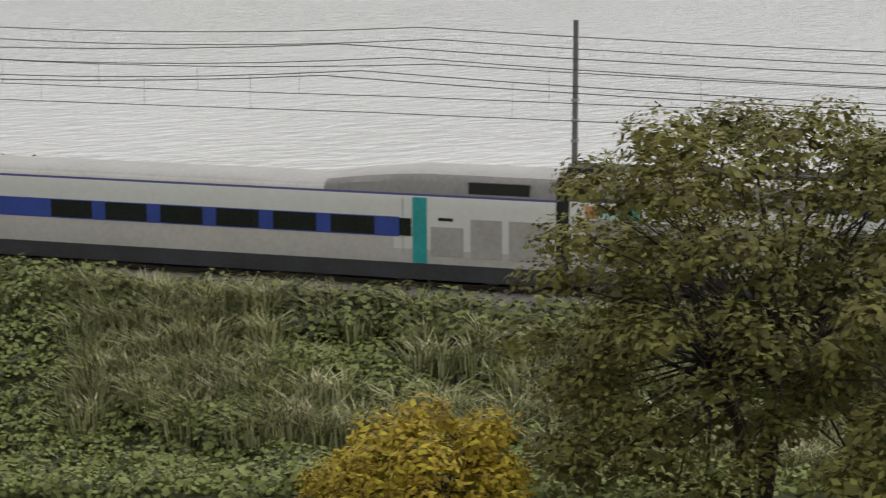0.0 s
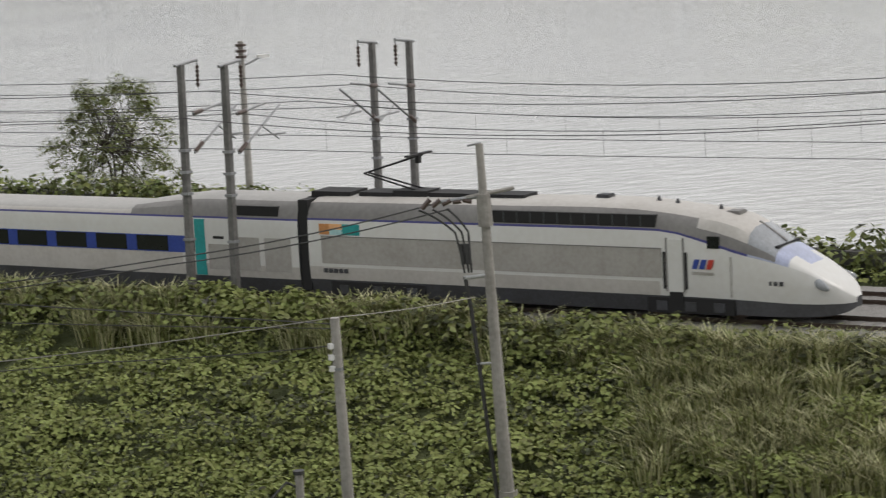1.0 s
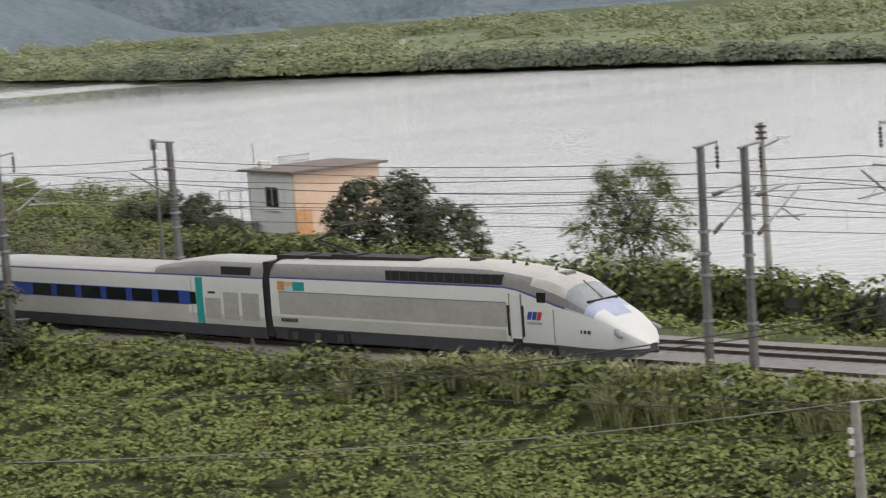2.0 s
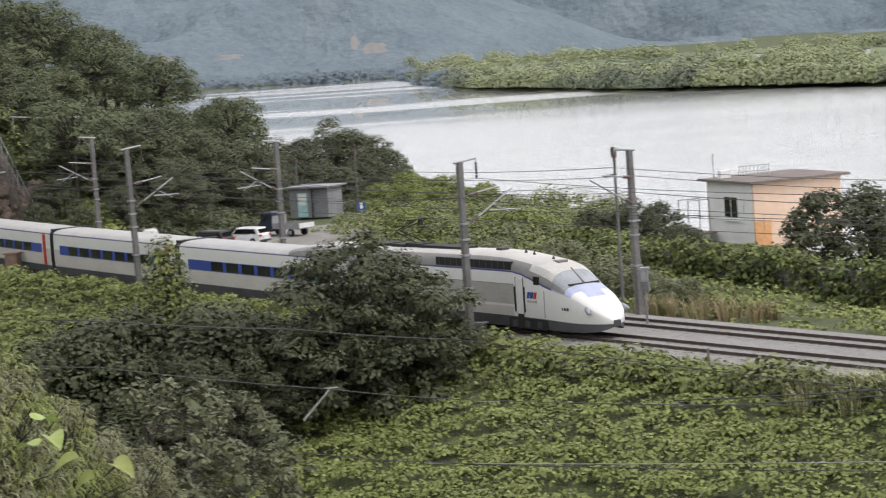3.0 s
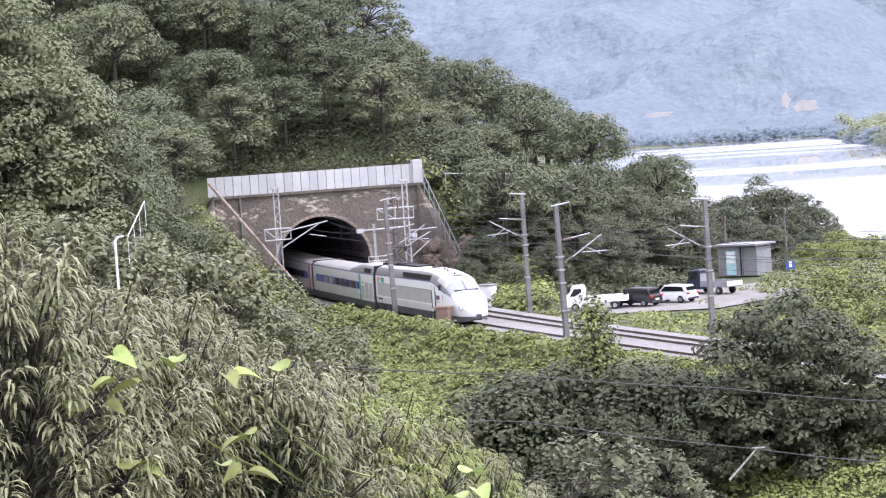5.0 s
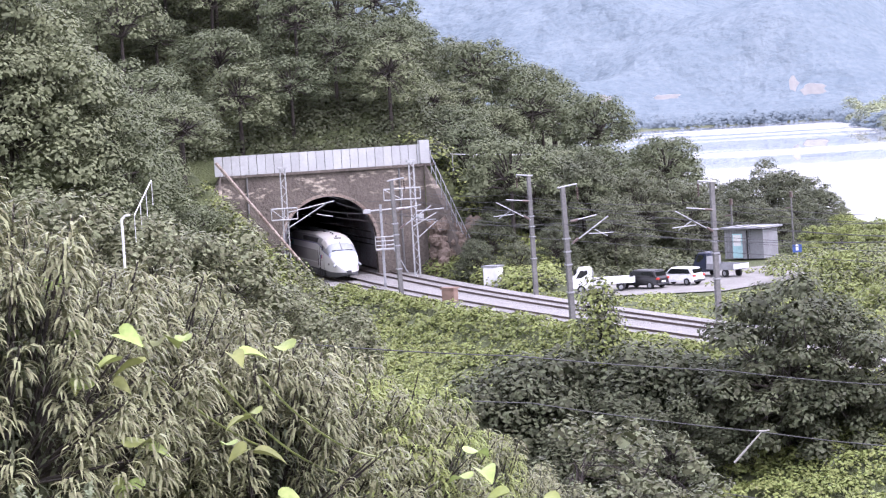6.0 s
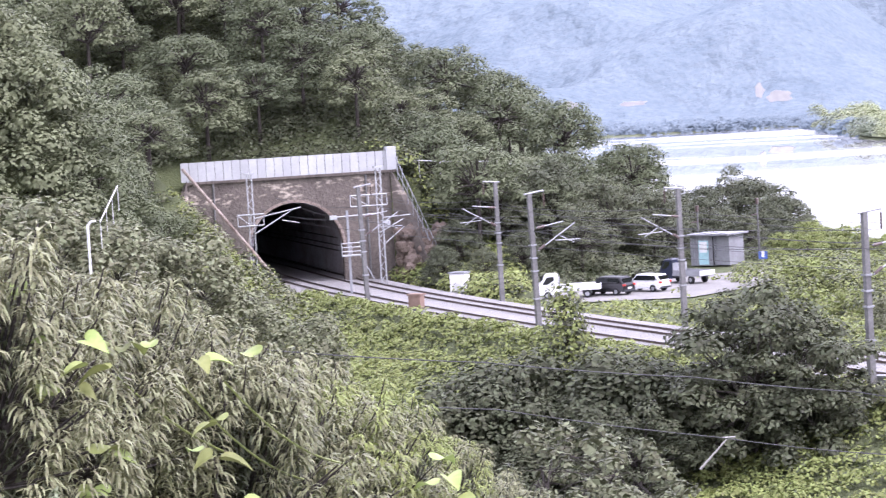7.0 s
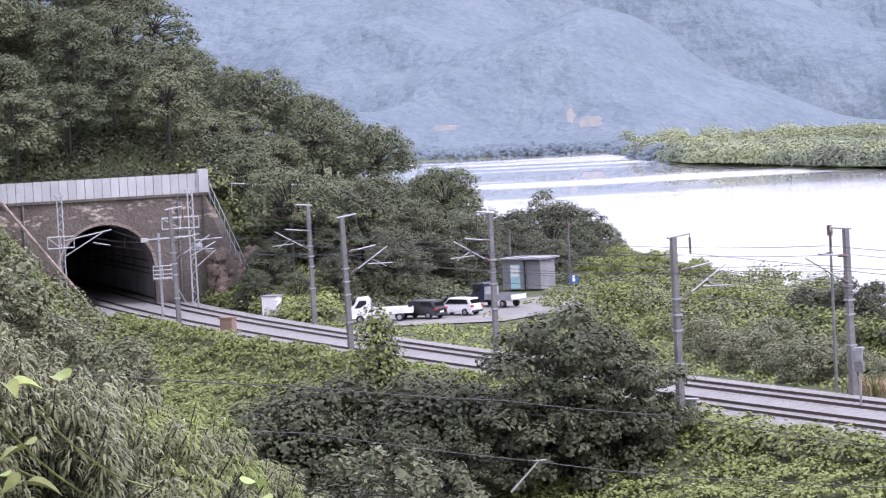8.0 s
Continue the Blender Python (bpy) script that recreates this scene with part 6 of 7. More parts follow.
# ---- buildings, vehicles and small things ----
def build_house():
    fwd, rt = Vector((0.2105, 0.9776, 0)), Vector((0.9776, -0.2105, 0))
    c = Vector((35.8, 166.2, -1.6))
    u = rt * math.cos(radians(30)) + fwd * math.sin(radians(30))
    m = Matrix.Translation(c) @ Matrix.Rotation(math.atan2(u.y, u.x), 4, "Z")
    ob = empty("riverside_house", m, "small flat-roofed house with white and peach walls", "house", "")
    w, d, h = 7.1, 6.6, 4.8
    part("front_wall", boxed(0, w, 0, 0.2, 0, h), M["wallpeach"], ob, "peach-painted wall")
    part("painted_band", boxed(-0.004, 1.3, -0.012, 0.1, 0, 2.15), M["wallorange"], ob, "orange painted lower wall")
    part("side_wall", boxed(-0.01, 0.2, 0.2, d, 0, h), M["wallwhite"], ob, "white clapboard wall")
    for k in range(9):
        part("board_joint", boxed(-0.03, 0, 0.2, d, 0.5 + 0.48 * k, 0.53 + 0.48 * k), M["wallwhite"], ob)
    part("far_wall", boxed(w - 0.2, w, 0.2, d, 0, h), M["wallpeach"], ob)
    part("back_wall", boxed(0.2, w - 0.2, d - 0.2, d, 0, h), M["wallwhite"], ob)
    b = bmesh.new()
    v = [b.verts.new(p) for p in ((-0.5, -0.5, h), (w + 0.5, -0.5, h + 0.02), (w + 0.5, d + 0.5, h + 0.02), (-0.5, d + 0.5, h), (-0.5, -0.5, h + 0.16), (w + 0.5, -0.5, h + 0.2), (w + 0.5, d + 0.5, h + 0.22), (-0.5, d + 0.5, h + 0.18))]
    for f in ((3, 2, 1, 0), (4, 5, 6, 7), (0, 1, 5, 4), (1, 2, 6, 5), (2, 3, 7, 6), (3, 0, 4, 7)):
        b.faces.new([v[i] for i in f])
    part("roof", b, M["rooftile"], ob, "weathered brown slab roof")
    wn = part("window", boxed(-0.06, 0.05, 2.1, 4.2, 2.2, 3.9), M["wallwhite"], ob)
    part("pane", boxed(-0.075, -0.03, 2.25, 3.1, 2.35, 3.75), M["glass"], wn)
    part("pane", boxed(-0.075, -0.03, 3.2, 4.05, 2.35, 3.75), M["glass"], wn)
    part("sill", boxed(-0.16, 0.0, 2.0, 4.3, 2.06, 2.19), M["wallwhite"], wn)
    wn = part("window", boxed(4.2, 5.9, -0.06, 0.05, 2.4, 3.7), M["wallwhite"], ob)
    part("pane", boxed(4.3, 5.0, -0.075, -0.03, 2.5, 3.6), M["glass"], wn)
    part("pane", boxed(5.1, 5.8, -0.075, -0.03, 2.5, 3.6), M["glass"], wn)
    fr = empty("roof_railing", m, "small pale metal railing on the flat roof", "railing", "")
    for x in (0.8, 1.1, 1.4, 1.7, 2.0, 2.3, 2.6, 2.9, 3.2):
        part("post", rodded((x, 3.2, h + 0.25), (x, 3.2, h + 1.05), 0.03), M["pale_steel"], fr)
    part("top_rail", rodded((0.7, 3.2, h + 1.05), (3.3, 3.2, h + 1.05), 0.035), M["pale_steel"], fr)
    part("mid_rail", rodded((0.7, 3.2, h + 0.65), (3.3, 3.2, h + 0.65), 0.03), M["pale_steel"], fr)
    an = empty("aerial", m, "thin roof aerial on a short mast", "aerial", "")
    part("mast", rodded((0.0, 5.5, h + 0.2), (0.0, 5.5, h + 2.0), 0.03), M["steel"], an)
    part("box", boxed(0.2, 1.0, 4.8, 5.3, h + 0.2, h + 0.75), M["wallwhite"], an)
    sc = empty("stair_frame", m, "pale tubular stair frame beside the white wall", "stairs", "")
    for x, y in ((-0.7, 5.2), (-0.7, 6.6), (-2.4, 5.2), (-2.4, 6.6)):
        part("post", rodded((x, y, 0), (x, y, 3.6), 0.04), M["steel"], sc)
    for z in (1.2, 2.4, 3.6):
        part("rail", rod(rodded((-0.7, 5.2, z), (-2.4, 5.2, z), 0.035), (-0.7, 6.6, z), (-2.4, 6.6, z), 0.035), M["steel"], sc)
    part("deck", boxed(-2.5, -0.2, 5.1, 6.7, 1.1, 1.2), M["rust"], sc)


build_house()


def build_hut():
    x0, y0 = polar(-1.25, 224)
    x1, y1 = polar(-2.1, 222)
    m = Matrix.Translation((x0, y0, -1.0)) @ Matrix.Rotation(math.atan2(y1 - y0, x1 - x0), 4, "Z")
    L = math.hypot(x1 - x0, y1 - y0)
    ob = empty("sheet_hut", m, "small grey sheet-metal hut with a pale door", "hut", "")
    part("wall", boxed(0, L * 0.56, 0, 3, 0, 2.75), M["tin"], ob)
    for k in range(10):
        part("rib", boxed(0.1 + 0.27 * k, 0.16 + 0.27 * k, -0.04, 0, 0, 2.7), M["tin"], ob)
    part("door", boxed(0.9, 1.9, -0.06, 0.05, 0.1, 2.3), M["cyan"], ob, "pale cyan door panel")
    part("pane", boxed(1.0, 1.8, -0.08, -0.05, 1.2, 2.2), M["wallwhite"], ob)
    part("side_wall", boxed(L * 0.62, L, 0.4, 3, 0, 2.6), M["tin"], ob)
    # solid black block stands in for the shaded inside of the open hut
    part("doorway_shade", boxed(L * 0.56, L * 0.62, 0.3, 2.9, 0, 2.6), M["black"], ob)
    part("roof", boxed(-0.3, L + 0.4, -0.4, 3.3, 2.75, 2.9), M["tin"], ob)
    s = empty("parking_sign", Matrix.Translation((*polar(-2.93, 207), -1.0)), "small blue sheet sign on a post", "sign", "")
    part("post", rodded((0, 0, 0), (0, 0, 2.2), 0.04), M["steel"], s)
    part("plate", boxed(-0.38, 0.38, -0.05, 0.0, 1.5, 2.15), M["signblue"], s)
    part("mark", boxed(-0.12, 0.1, -0.07, -0.05, 1.65, 2.15), M["wallwhite"], s)
    yard = link("parking_place", mesh_from("parking_place", [(-10, 189.5, -0.86), (4, 188.5, -0.86), (15, 203, -0.86), (13, 214, -0.86), (-4, 206, -0.86)], [(0, 1, 2, 3, 4)], [M["asphalt"]]))
    tagged(yard, "pale worn concrete parking place beside the track", "parking", kind="structure")


build_hut()


def car_body(parent, L, W, prof, glass, paint):
    """A car from its side outline (x, z) and a window outline, with bevelled shoulders."""
    b = bmesh.new()
    rings = []
    for y, k in ((-W / 2, 0.94), (-W / 2 + 0.1, 1.0), (W / 2 - 0.1, 1.0), (W / 2, 0.94)):
        rings.append([b.verts.new((x * (0.985 if k < 1 else 1), y * (1 if z < 0.9 else 0.86), 0.25 + (z - 0.25) * k)) for x, z in prof])
    n = len(prof)
    for r0, r1 in zip(rings[:-1], rings[1:]):
        for i in range(n):
            b.faces.new((r0[i], r0[(i + 1) % n], r1[(i + 1) % n], r1[i]))
    b.faces.new(rings[0])
    b.faces.new(list(reversed(rings[-1])))
    body = part("body", b, M[paint], parent, smooth=False)
    for s in (-1, 1):
        g = bmesh.new()
        v = [g.verts.new((x, s * (W / 2 * 0.89 + (0.0 if z > 1.1 else 0.03)), z)) for x, z in glass]
        v2 = [g.verts.new((x, s * (W / 2 * 0.7), z)) for x, z in glass]
        g.faces.new(v)
        for i in range(len(v)):
            g.faces.new((v[i], v2[i], v2[(i + 1) % len(v)], v[(i + 1) % len(v)]))
        part("side_window", g, M["glass"], parent)
    return body


def wheels(parent, xs, W, r):
    for x in xs:
        for s in (-1, 1):
            wh = part("wheel", rodded((x, s * (W / 2 - 0.2), r), (x, s * (W / 2 + 0.01), r), r, seg=18), M["tyre"], parent)
            part("hub", rodded((x, s * (W / 2), r), (x, s * (W / 2 + 0.03), r), r * 0.55, seg=12), M["steel"], wh)


def build_vehicles():
    def at(yaw, d, heading):
        return Matrix.Translation((*polar(yaw, d), -0.86)) @ Matrix.Rotation(heading, 4, "Z")
    suv = [(-2.2, 0.35), (-2.25, 0.9), (-2.1, 1.05), (-1.75, 1.62), (0.5, 1.66), (1.15, 1.1), (2.1, 0.95), (2.25, 0.6), (2.2, 0.3)]
    win = [(-1.75, 1.1), (-1.55, 1.52), (0.4, 1.56), (0.95, 1.1)]
    for name, lab, paint, yaw, d, hd, sc in (("parked_car", "black parked car with tinted windows on the parking place", "carblack", 0.70, 195, 2.5, 0.9), ("parked_car", "white parked hatchback on the parking place", "carwhite", -0.17, 196.5, 2.5, 0.86)):
        ob = empty(name, at(yaw, d, hd) @ Matrix.Scale(sc, 4), lab, "car", "parked vehicles")
        car_body(ob, 4.5, 1.85, suv, win, paint)
        wheels(ob, (-1.4, 1.4), 1.85, 0.34)
        part("rear_window", boxed(-2.08, -1.9, -0.65, 0.65, 1.12, 1.5), M["glass"], ob)
        part("windscreen", boxed(0.75, 0.95, -0.68, 0.68, 1.15, 1.5), M["glass"], ob)
        for s in (-1, 1):
            part("tail_lamp", boxed(-2.29, -2.1, s * 0.72 - 0.14, s * 0.72 + 0.14, 0.82, 1.0), M["red"], ob)
        part("number_plate", boxed(-2.3, -2.2, -0.26, 0.26, 0.55, 0.7), M["wallwhite"], ob)
        part("bumper", boxed(-2.3, -2.0, -0.85, 0.85, 0.32, 0.5, bevel=0.05), M["skirt"], ob)
    for lab, paint, yaw, d, hd in (("small white flatbed truck on the parking place", "carwhite", 1.68, 194, 3.2), ("dark blue flatbed truck beside the hut", "carblue", -1.1, 203, 2.3)):
        t = empty("flatbed_truck", at(yaw, d, hd), lab, "truck", "parked vehicles")
        cab = [(0.75, 0.4), (0.75, 1.95), (1.0, 2.05), (1.75, 2.0), (2.35, 1.2), (2.45, 0.9), (2.45, 0.4)]
        car_body(t, 4.8, 1.7, cab, [(1.05, 1.2), (1.1, 1.8), (1.65, 1.78), (2.05, 1.2)], paint)
        wheels(t, (-1.5, 1.65), 1.7, 0.32)
        part("bed", boxed(-2.6, 0.7, -0.85, 0.85, 0.62, 0.74), M["carwhite" if paint == "carwhite" else "tin"], t)
        for y in (-0.85, 0.8):
            part("side_board", boxed(-2.6, 0.65, y, y + 0.05, 0.74, 1.1), M["carwhite" if paint == "carwhite" else "tin"], t)
        part("tail_board", boxed(-2.65, -2.6, -0.85, 0.85, 0.7, 1.1), M["carwhite"], t)
        part("windscreen", boxed(1.95, 2.2, -0.7, 0.7, 1.3, 1.85), M["glass"], t)
        part("head_board", boxed(0.62, 0.68, -0.8, 0.8, 0.74, 1.7), M["steel"], t)


build_vehicles()


def lattice(p, h, label):
    ob = empty("lattice_mast", Matrix.Translation(p) @ Matrix.Rotation(0.27, 4, "Z"), label, "mast", "lattice masts")
    s = 0.24
    for x in (-s, s):
        for y in (-s, s):
            part("leg", rodded((x, y, 0), (x * 0.85, y * 0.85, h), 0.035, seg=5), M["pale_steel"], ob)
    n = int(h / 0.6)
    for k in range(n):
        z0, z1 = h * k / n, h * (k + 1) / n
        q = 1 if k % 2 else -1
        part("brace", rodded((-s * q, -s, z0), (s * q, -s, z1), 0.025, seg=4), M["pale_steel"], ob)
        part("brace", rodded((s, -s * q, z0), (s, s * q, z1), 0.025, seg=4), M["pale_steel"], ob)
    part("cap", boxed(-0.4, 0.4, -0.3, 0.3, h, h + 0.16), M["pale_steel"], ob)
    return ob


def build_tunnel_masts():
    l = lattice(Vector((*polar(9.03, 206), -0.4)), 10.6, "pale lattice catenary mast with cross frame at the tunnel mouth")
    r = lattice(Vector((*polar(6.0, 211), -0.4)), 10.4, "pale lattice catenary mast beside the portal wall")
    for ob, z, x0, x1 in ((l, 6.3, -1.2, 1.0), (r, 7.2, -2.6, 0.6)):
        for dz in (0, 0.95):
            part("cross_bar", rodded((x0, -0.35, z + dz), (x1, -0.35, z + dz * 1.0), 0.06), M["pale_steel"], ob)
        for x in (x0, (x0 + x1) / 2, x1):
            part("upright", rodded((x, -0.35, z), (x, -0.35, z + 0.95), 0.04), M["pale_steel"], ob)
        part("strut", rodded((x0, -0.35, z + 0.95), ((x0 + x1) / 2, -0.35, z), 0.035), M["pale_steel"], ob)
    part("cantilever", rod(rod(rodded((0.2, -0.3, 6.9), (4.2, -0.3, 7.6), 0.05), (0.2, -0.3, 5.6), (3.4, -0.3, 7.4), 0.05), (2.6, -0.3, 6.6), (4.0, -0.3, 6.3), 0.04), M["pale_steel"], l)
    part("cantilever", rod(rod(rodded((-0.2, -0.3, 4.8), (2.0, -0.3, 5.9), 0.05), (0.2, -0.3, 6.1), (2.6, -0.3, 6.2), 0.05), (0.2, -0.3, 3.8), (2.0, -0.3, 5.2), 0.04), M["pale_steel"], r)
    part("floodlight", boxed(0.3, 0.75, -0.6, -0.2, 5.4, 5.85), M["pale_steel"], r)
    g = empty("signal_platform", Matrix.Translation((*polar(6.78, 203), 0)) @ Matrix.Rotation(0.27, 4, "Z"), "small pale steel platform with guard rails", "platform", "")
    part("post", boxed(-0.1, 0.1, -0.1, 0.1, -0.5, 6.8), M["steel"], g)
    part("deck", boxed(-0.7, 0.9, -0.6, 0.3, 3.0, 3.1), M["pale_steel"], g)
    for z in (3.4, 3.75, 4.1):
        part("guard_rail", rod(rodded((-0.7, -0.6, z), (0.9, -0.6, z), 0.04), (0.9, -0.6, z), (0.9, 0.3, z), 0.04), M["pale_steel"], g)
    for x in (-0.7, 0.1, 0.9):
        part("guard_post", rodded((x, -0.6, 3.05), (x, -0.6, 4.15), 0.035), M["pale_steel"], g)
    part("brace", rodded((0.9, 0, 3.0), (2.0, 0, 0.9), 0.05), M["steel"], g)
    part("arm", rodded((-1.2, 0, 6.3), (2.6, 0, 6.4), 0.06), M["pale_steel"], g)
    part("lamp", boxed(-1.5, -0.9, -0.2, 0.2, 6.1, 6.45), M["pale_steel"], g)


build_tunnel_masts()


def build_poles():
    # utility pole with cables and conduit on the bank
    x, y = polar(-28.95, 69.5)
    gz = float(ground_z(x, y))
    x2, y2 = polar(-28.68, 69.5)
    top = EYE - 69.5 * math.tan(radians(6.34))
    lean = Vector((x2 - x, y2 - y, top - gz))
    p = empty("utility_pole", Matrix.Translation((x, y, gz)), "leaning tapered concrete utility pole with cable clutter", "pole", "")
    ax = Vector((math.cos(radians(-28.8)), math.sin(radians(-28.8)), 0))

    def at(z, s=0.0):
        return lean * ((z - gz) / (top - gz)) + ax * s
    part("shaft", rodded((0, 0, -0.4), at(top), 0.22, 0.11, 14), M["pole"], p, smooth=False)
    part("footing", rodded((0, 0, -0.4), (0, 0, 0.5), 0.32, 0.28, 12), M["pole"], p)
    za = EYE - 69.5 * math.tan(radians(7.6))
    part("cross_arm", rodded(at(za, -0.5), at(za + 0.22, 0.9), 0.06), M["pole"], p)
    part("cross_arm", rodded(at(za - 0.1, -1.4), at(za + 0.05, 0.2), 0.06), M["steel"], p)
    for k in range(5):
        part("insulator", rodded(at(za - 0.12 + 0.03 * k, -0.35 - 0.3 * k), at(za - 0.06 - 0.05 * k, -0.6 - 0.3 * k), 0.075), M["porcelain"], p)
    part("clamp", rodded(at(za - 0.85), at(za + 0.1), 0.22, 0.2, 12), M["pole"], p)
    zb = EYE - 69.5 * math.tan(radians(9.45))
    part("arm", rodded(at(zb), at(zb - 0.05, -0.75), 0.06), M["pale_steel"], p)
    for s, q in ((-0.95, -0.62), (-0.75, -0.5), (-0.55, -0.42)):
        wire("jumper", [at(za - 0.3, s * 2.0), at(za - 1.0, s * 0.95), at(zb + 0.1, q - 0.1)], 0.03, M["wire"], -0.08, parent=p)
        part("arrester", rodded(at(zb + 0.35, q - 0.12), at(zb + 0.95, q - 0.16), 0.06), M["wire"], p)
    wire("conduit", [at(zb, -0.72), at(zb - 1.0, -0.62), at(gz + 0.2, -0.3)], 0.06, M["wire"], 0, parent=p)
    part("band", rodded(at(zb - 2.6), at(zb - 2.6, -0.6), 0.04), M["pale_steel"], p)
    part("top_pin", rodded(at(top - 0.05, -0.35), at(top + 0.02, 0.05), 0.03), M["steel"], p)
    P0 = Vector((x, y, gz))
    wire("aerial_cable", [P0 + at(za - 0.1, -1.3), Vector((*polar(-21.1, 73), EYE - 73 * math.tan(radians(8.6)))), Vector((*polar(-10, 80), EYE - 80 * math.tan(radians(9.0))))], 0.02, M["wire"], 0.15, "thin black aerial cable from the leaning pole", group="aerial cables")
    wire("aerial_cable", [P0 + at(za - 0.3, -1.0), Vector((*polar(-21.1, 72), EYE - 72 * math.tan(radians(8.75)))), Vector((*polar(-10, 80), EYE - 80 * math.tan(radians(9.15))))], 0.02, M["wire"], 0.15, "thin black aerial cable from the leaning pole", group="aerial cables")
    # lower pole
    x, y = polar(-25.1, 58)
    gz = float(ground_z(x, y))
    top = EYE - 58 * math.tan(radians(10.24))
    q = empty("utility_pole", Matrix.Translation((x, y, gz)), "shorter grey concrete pole with small insulators", "pole", "")
    part("shaft", rodded((0, 0, -0.4), (-0.1, 0, top - gz), 0.16, 0.115, 14), M["pole"], q)
    for k in range(3):
        part("insulator", boxed(-0.3, -0.18, -0.06, 0.06, top - gz - 0.75 - 0.28 * k, top - gz - 0.62 - 0.28 * k), M["wallwhite"], q)
    part("band", rodded((-0.09, 0, top - gz - 1.3), (-0.09, 0, top - gz - 1.22), 0.14), M["steel"], q)
    wire("aerial_cable", [Vector((*polar(-28.4, 69), EYE - 69 * math.tan(radians(9.95)))), Vector((*polar(-25.03, 58), top)), Vector((*polar(-17, 66), EYE - 66 * math.tan(radians(10.68)))), Vector((*polar(-4, 78), EYE - 78 * math.tan(radians(10.1))))], 0.014, M["pole"], 0.06, "thin pale aerial wire between the poles", group="aerial cables")
    # stub with a lamp
    x, y = polar(-23.92, 50)
    gz, top = float(ground_z(*polar(-23.92, 50))), EYE - 50 * math.tan(radians(13.8))
    s = empty("lamp_post", Matrix.Translation((x, y, gz)), "short grey post with a small black lamp", "lamp", "")
    part("shaft", rodded((0, 0, -0.3), (0, 0, top - gz), 0.1, 0.09, 12), M["pole"], s)
    part("cap", rodded((0, 0, top - gz - 0.05), (0, 0, top - gz + 0.03), 0.13), M["wire"], s)
    part("arm", rod(rodded((-0.1, 0, top - gz - 0.3), (-0.3, 0, top - gz - 0.18), 0.025), (-0.3, 0, top - gz - 0.18), (-0.7, 0, top - gz - 0.5), 0.025), M["wire"], s)
    part("head", boxed(-0.95, -0.5, -0.1, 0.1, top - gz - 0.68, top - gz - 0.5), M["wire"], s)
    # cables across the valley
    for pts, r in (([(9, 70, 5.5), (3.72, 72, 6.14), (-1.2, 76, 6.75), (-4.9, 80, 7.25), (-25.0, 60, 10.4)], 0.016), ([(9, 62, 6.6), (3.5, 64, 7.26), (-1.78, 68, 8.19), (-5.47, 70, 8.72), (-12.7, 72, 9.24), (-25, 60, 10.5)], 0.013), ([(-1.0, 70, 9.6), (-3.76, 70, 10.05), (-13.16, 68, 10.78), (-19.4, 64, 10.9), (-25, 58, 10.9)], 0.013)):
        wire("aerial_cable", [Vector((*polar(a, d), EYE - d * math.tan(radians(e)))) for a, d, e in pts], r, M["wire"], 0.05, "thin aerial cable across the valley", group="aerial cables")
    # round pole with a street lamp beyond the track
    x, y = polar(-23.2, 116)
    top = EYE - 116 * math.tan(radians(3.63))
    a = empty("street_lamp", Matrix.Translation((x, y, -1.4)), "slim round concrete pole with lamp arm and insulators", "lamp", "")
    part("shaft", rodded((0, 0, 0), (0, 0, top + 1.4), 0.2, 0.13, 12), M["pole"], a)
    for k in range(3):
        part("insulator", rodded((0, 0, top + 0.6 + 0.28 * k), (0, 0, top + 0.72 + 0.28 * k), 0.28), M["porcelain"], a)
    part("arm", rodded((0, 0, top + 0.2), (0.9, -0.3, top + 0.6), 0.05), M["steel"], a)
    part("head", boxed(0.7, 1.3, -0.4, -0.2, top + 0.55, top + 0.7), M["wallwhite"], a)
    for yaw, d, dep, lab in ((-2.85, 228, 2.65, "slim pole with small lamp behind the hut"), (-8.95, 131, 3.0, "slim steel pole with insulators beside the mast"), (-1.45, 226, 2.75, "slim steel pole beside the hut")):
        x, y = polar(yaw, d)
        top = EYE - d * math.tan(radians(dep))
        a = empty("slim_pole", Matrix.Translation((x, y, -1.2)), lab, "pole", "")
        part("shaft", rodded((0, 0, 0), (0, 0, top + 1.2), 0.1, 0.07, 10), M["concrete"], a)
        part("arm", rodded((-0.6, 0, top - 0.3), (0.1, 0, top - 0.2), 0.06), M["porcelain"], a)
        part("insulator", rodded((0, 0, top + 0.7), (0, 0, top + 1.25), 0.16), M["porcelain"], a)
    # white lamp post on the near slope
    x, y = polar(12.85, 95)
    z0, z1 = float(ground_z(x, y)), EYE - 95 * math.tan(radians(2.25))
    a = empty("lamp_post", Matrix.Translation((x, y, 0)), "thin white bent-top lamp post on the wooded slope", "lamp", "")
    part("shaft", rodded((0, 0, min(z0, 8.5)), (0, 0, z1 - 0.15), 0.05), M["lamp_white"], a)
    part("bend", rod(rodded((0, 0, z1 - 0.15), (0.12, 0, z1), 0.05), (0.12, 0, z1), (0.34, 0, z1 + 0.02), 0.045), M["lamp_white"], a)
    h = empty("step_rail", None, "white step handrail climbing the wooded slope", "railing", kind="structure")
    a, b = Vector((*polar(12.55, 118), EYE - 118 * math.tan(radians(2.25)))), Vector((*polar(12.1, 124), EYE - 124 * math.tan(radians(1.45))))
    part("rail", rodded(a, b, 0.028), M["lamp_white"], h)
    for k in range(4):
        q = a.lerp(b, k / 3)
        part("post", rodded(q - Vector((0, 0, 1.3)), q, 0.016), M["lamp_white"], h)


build_poles()


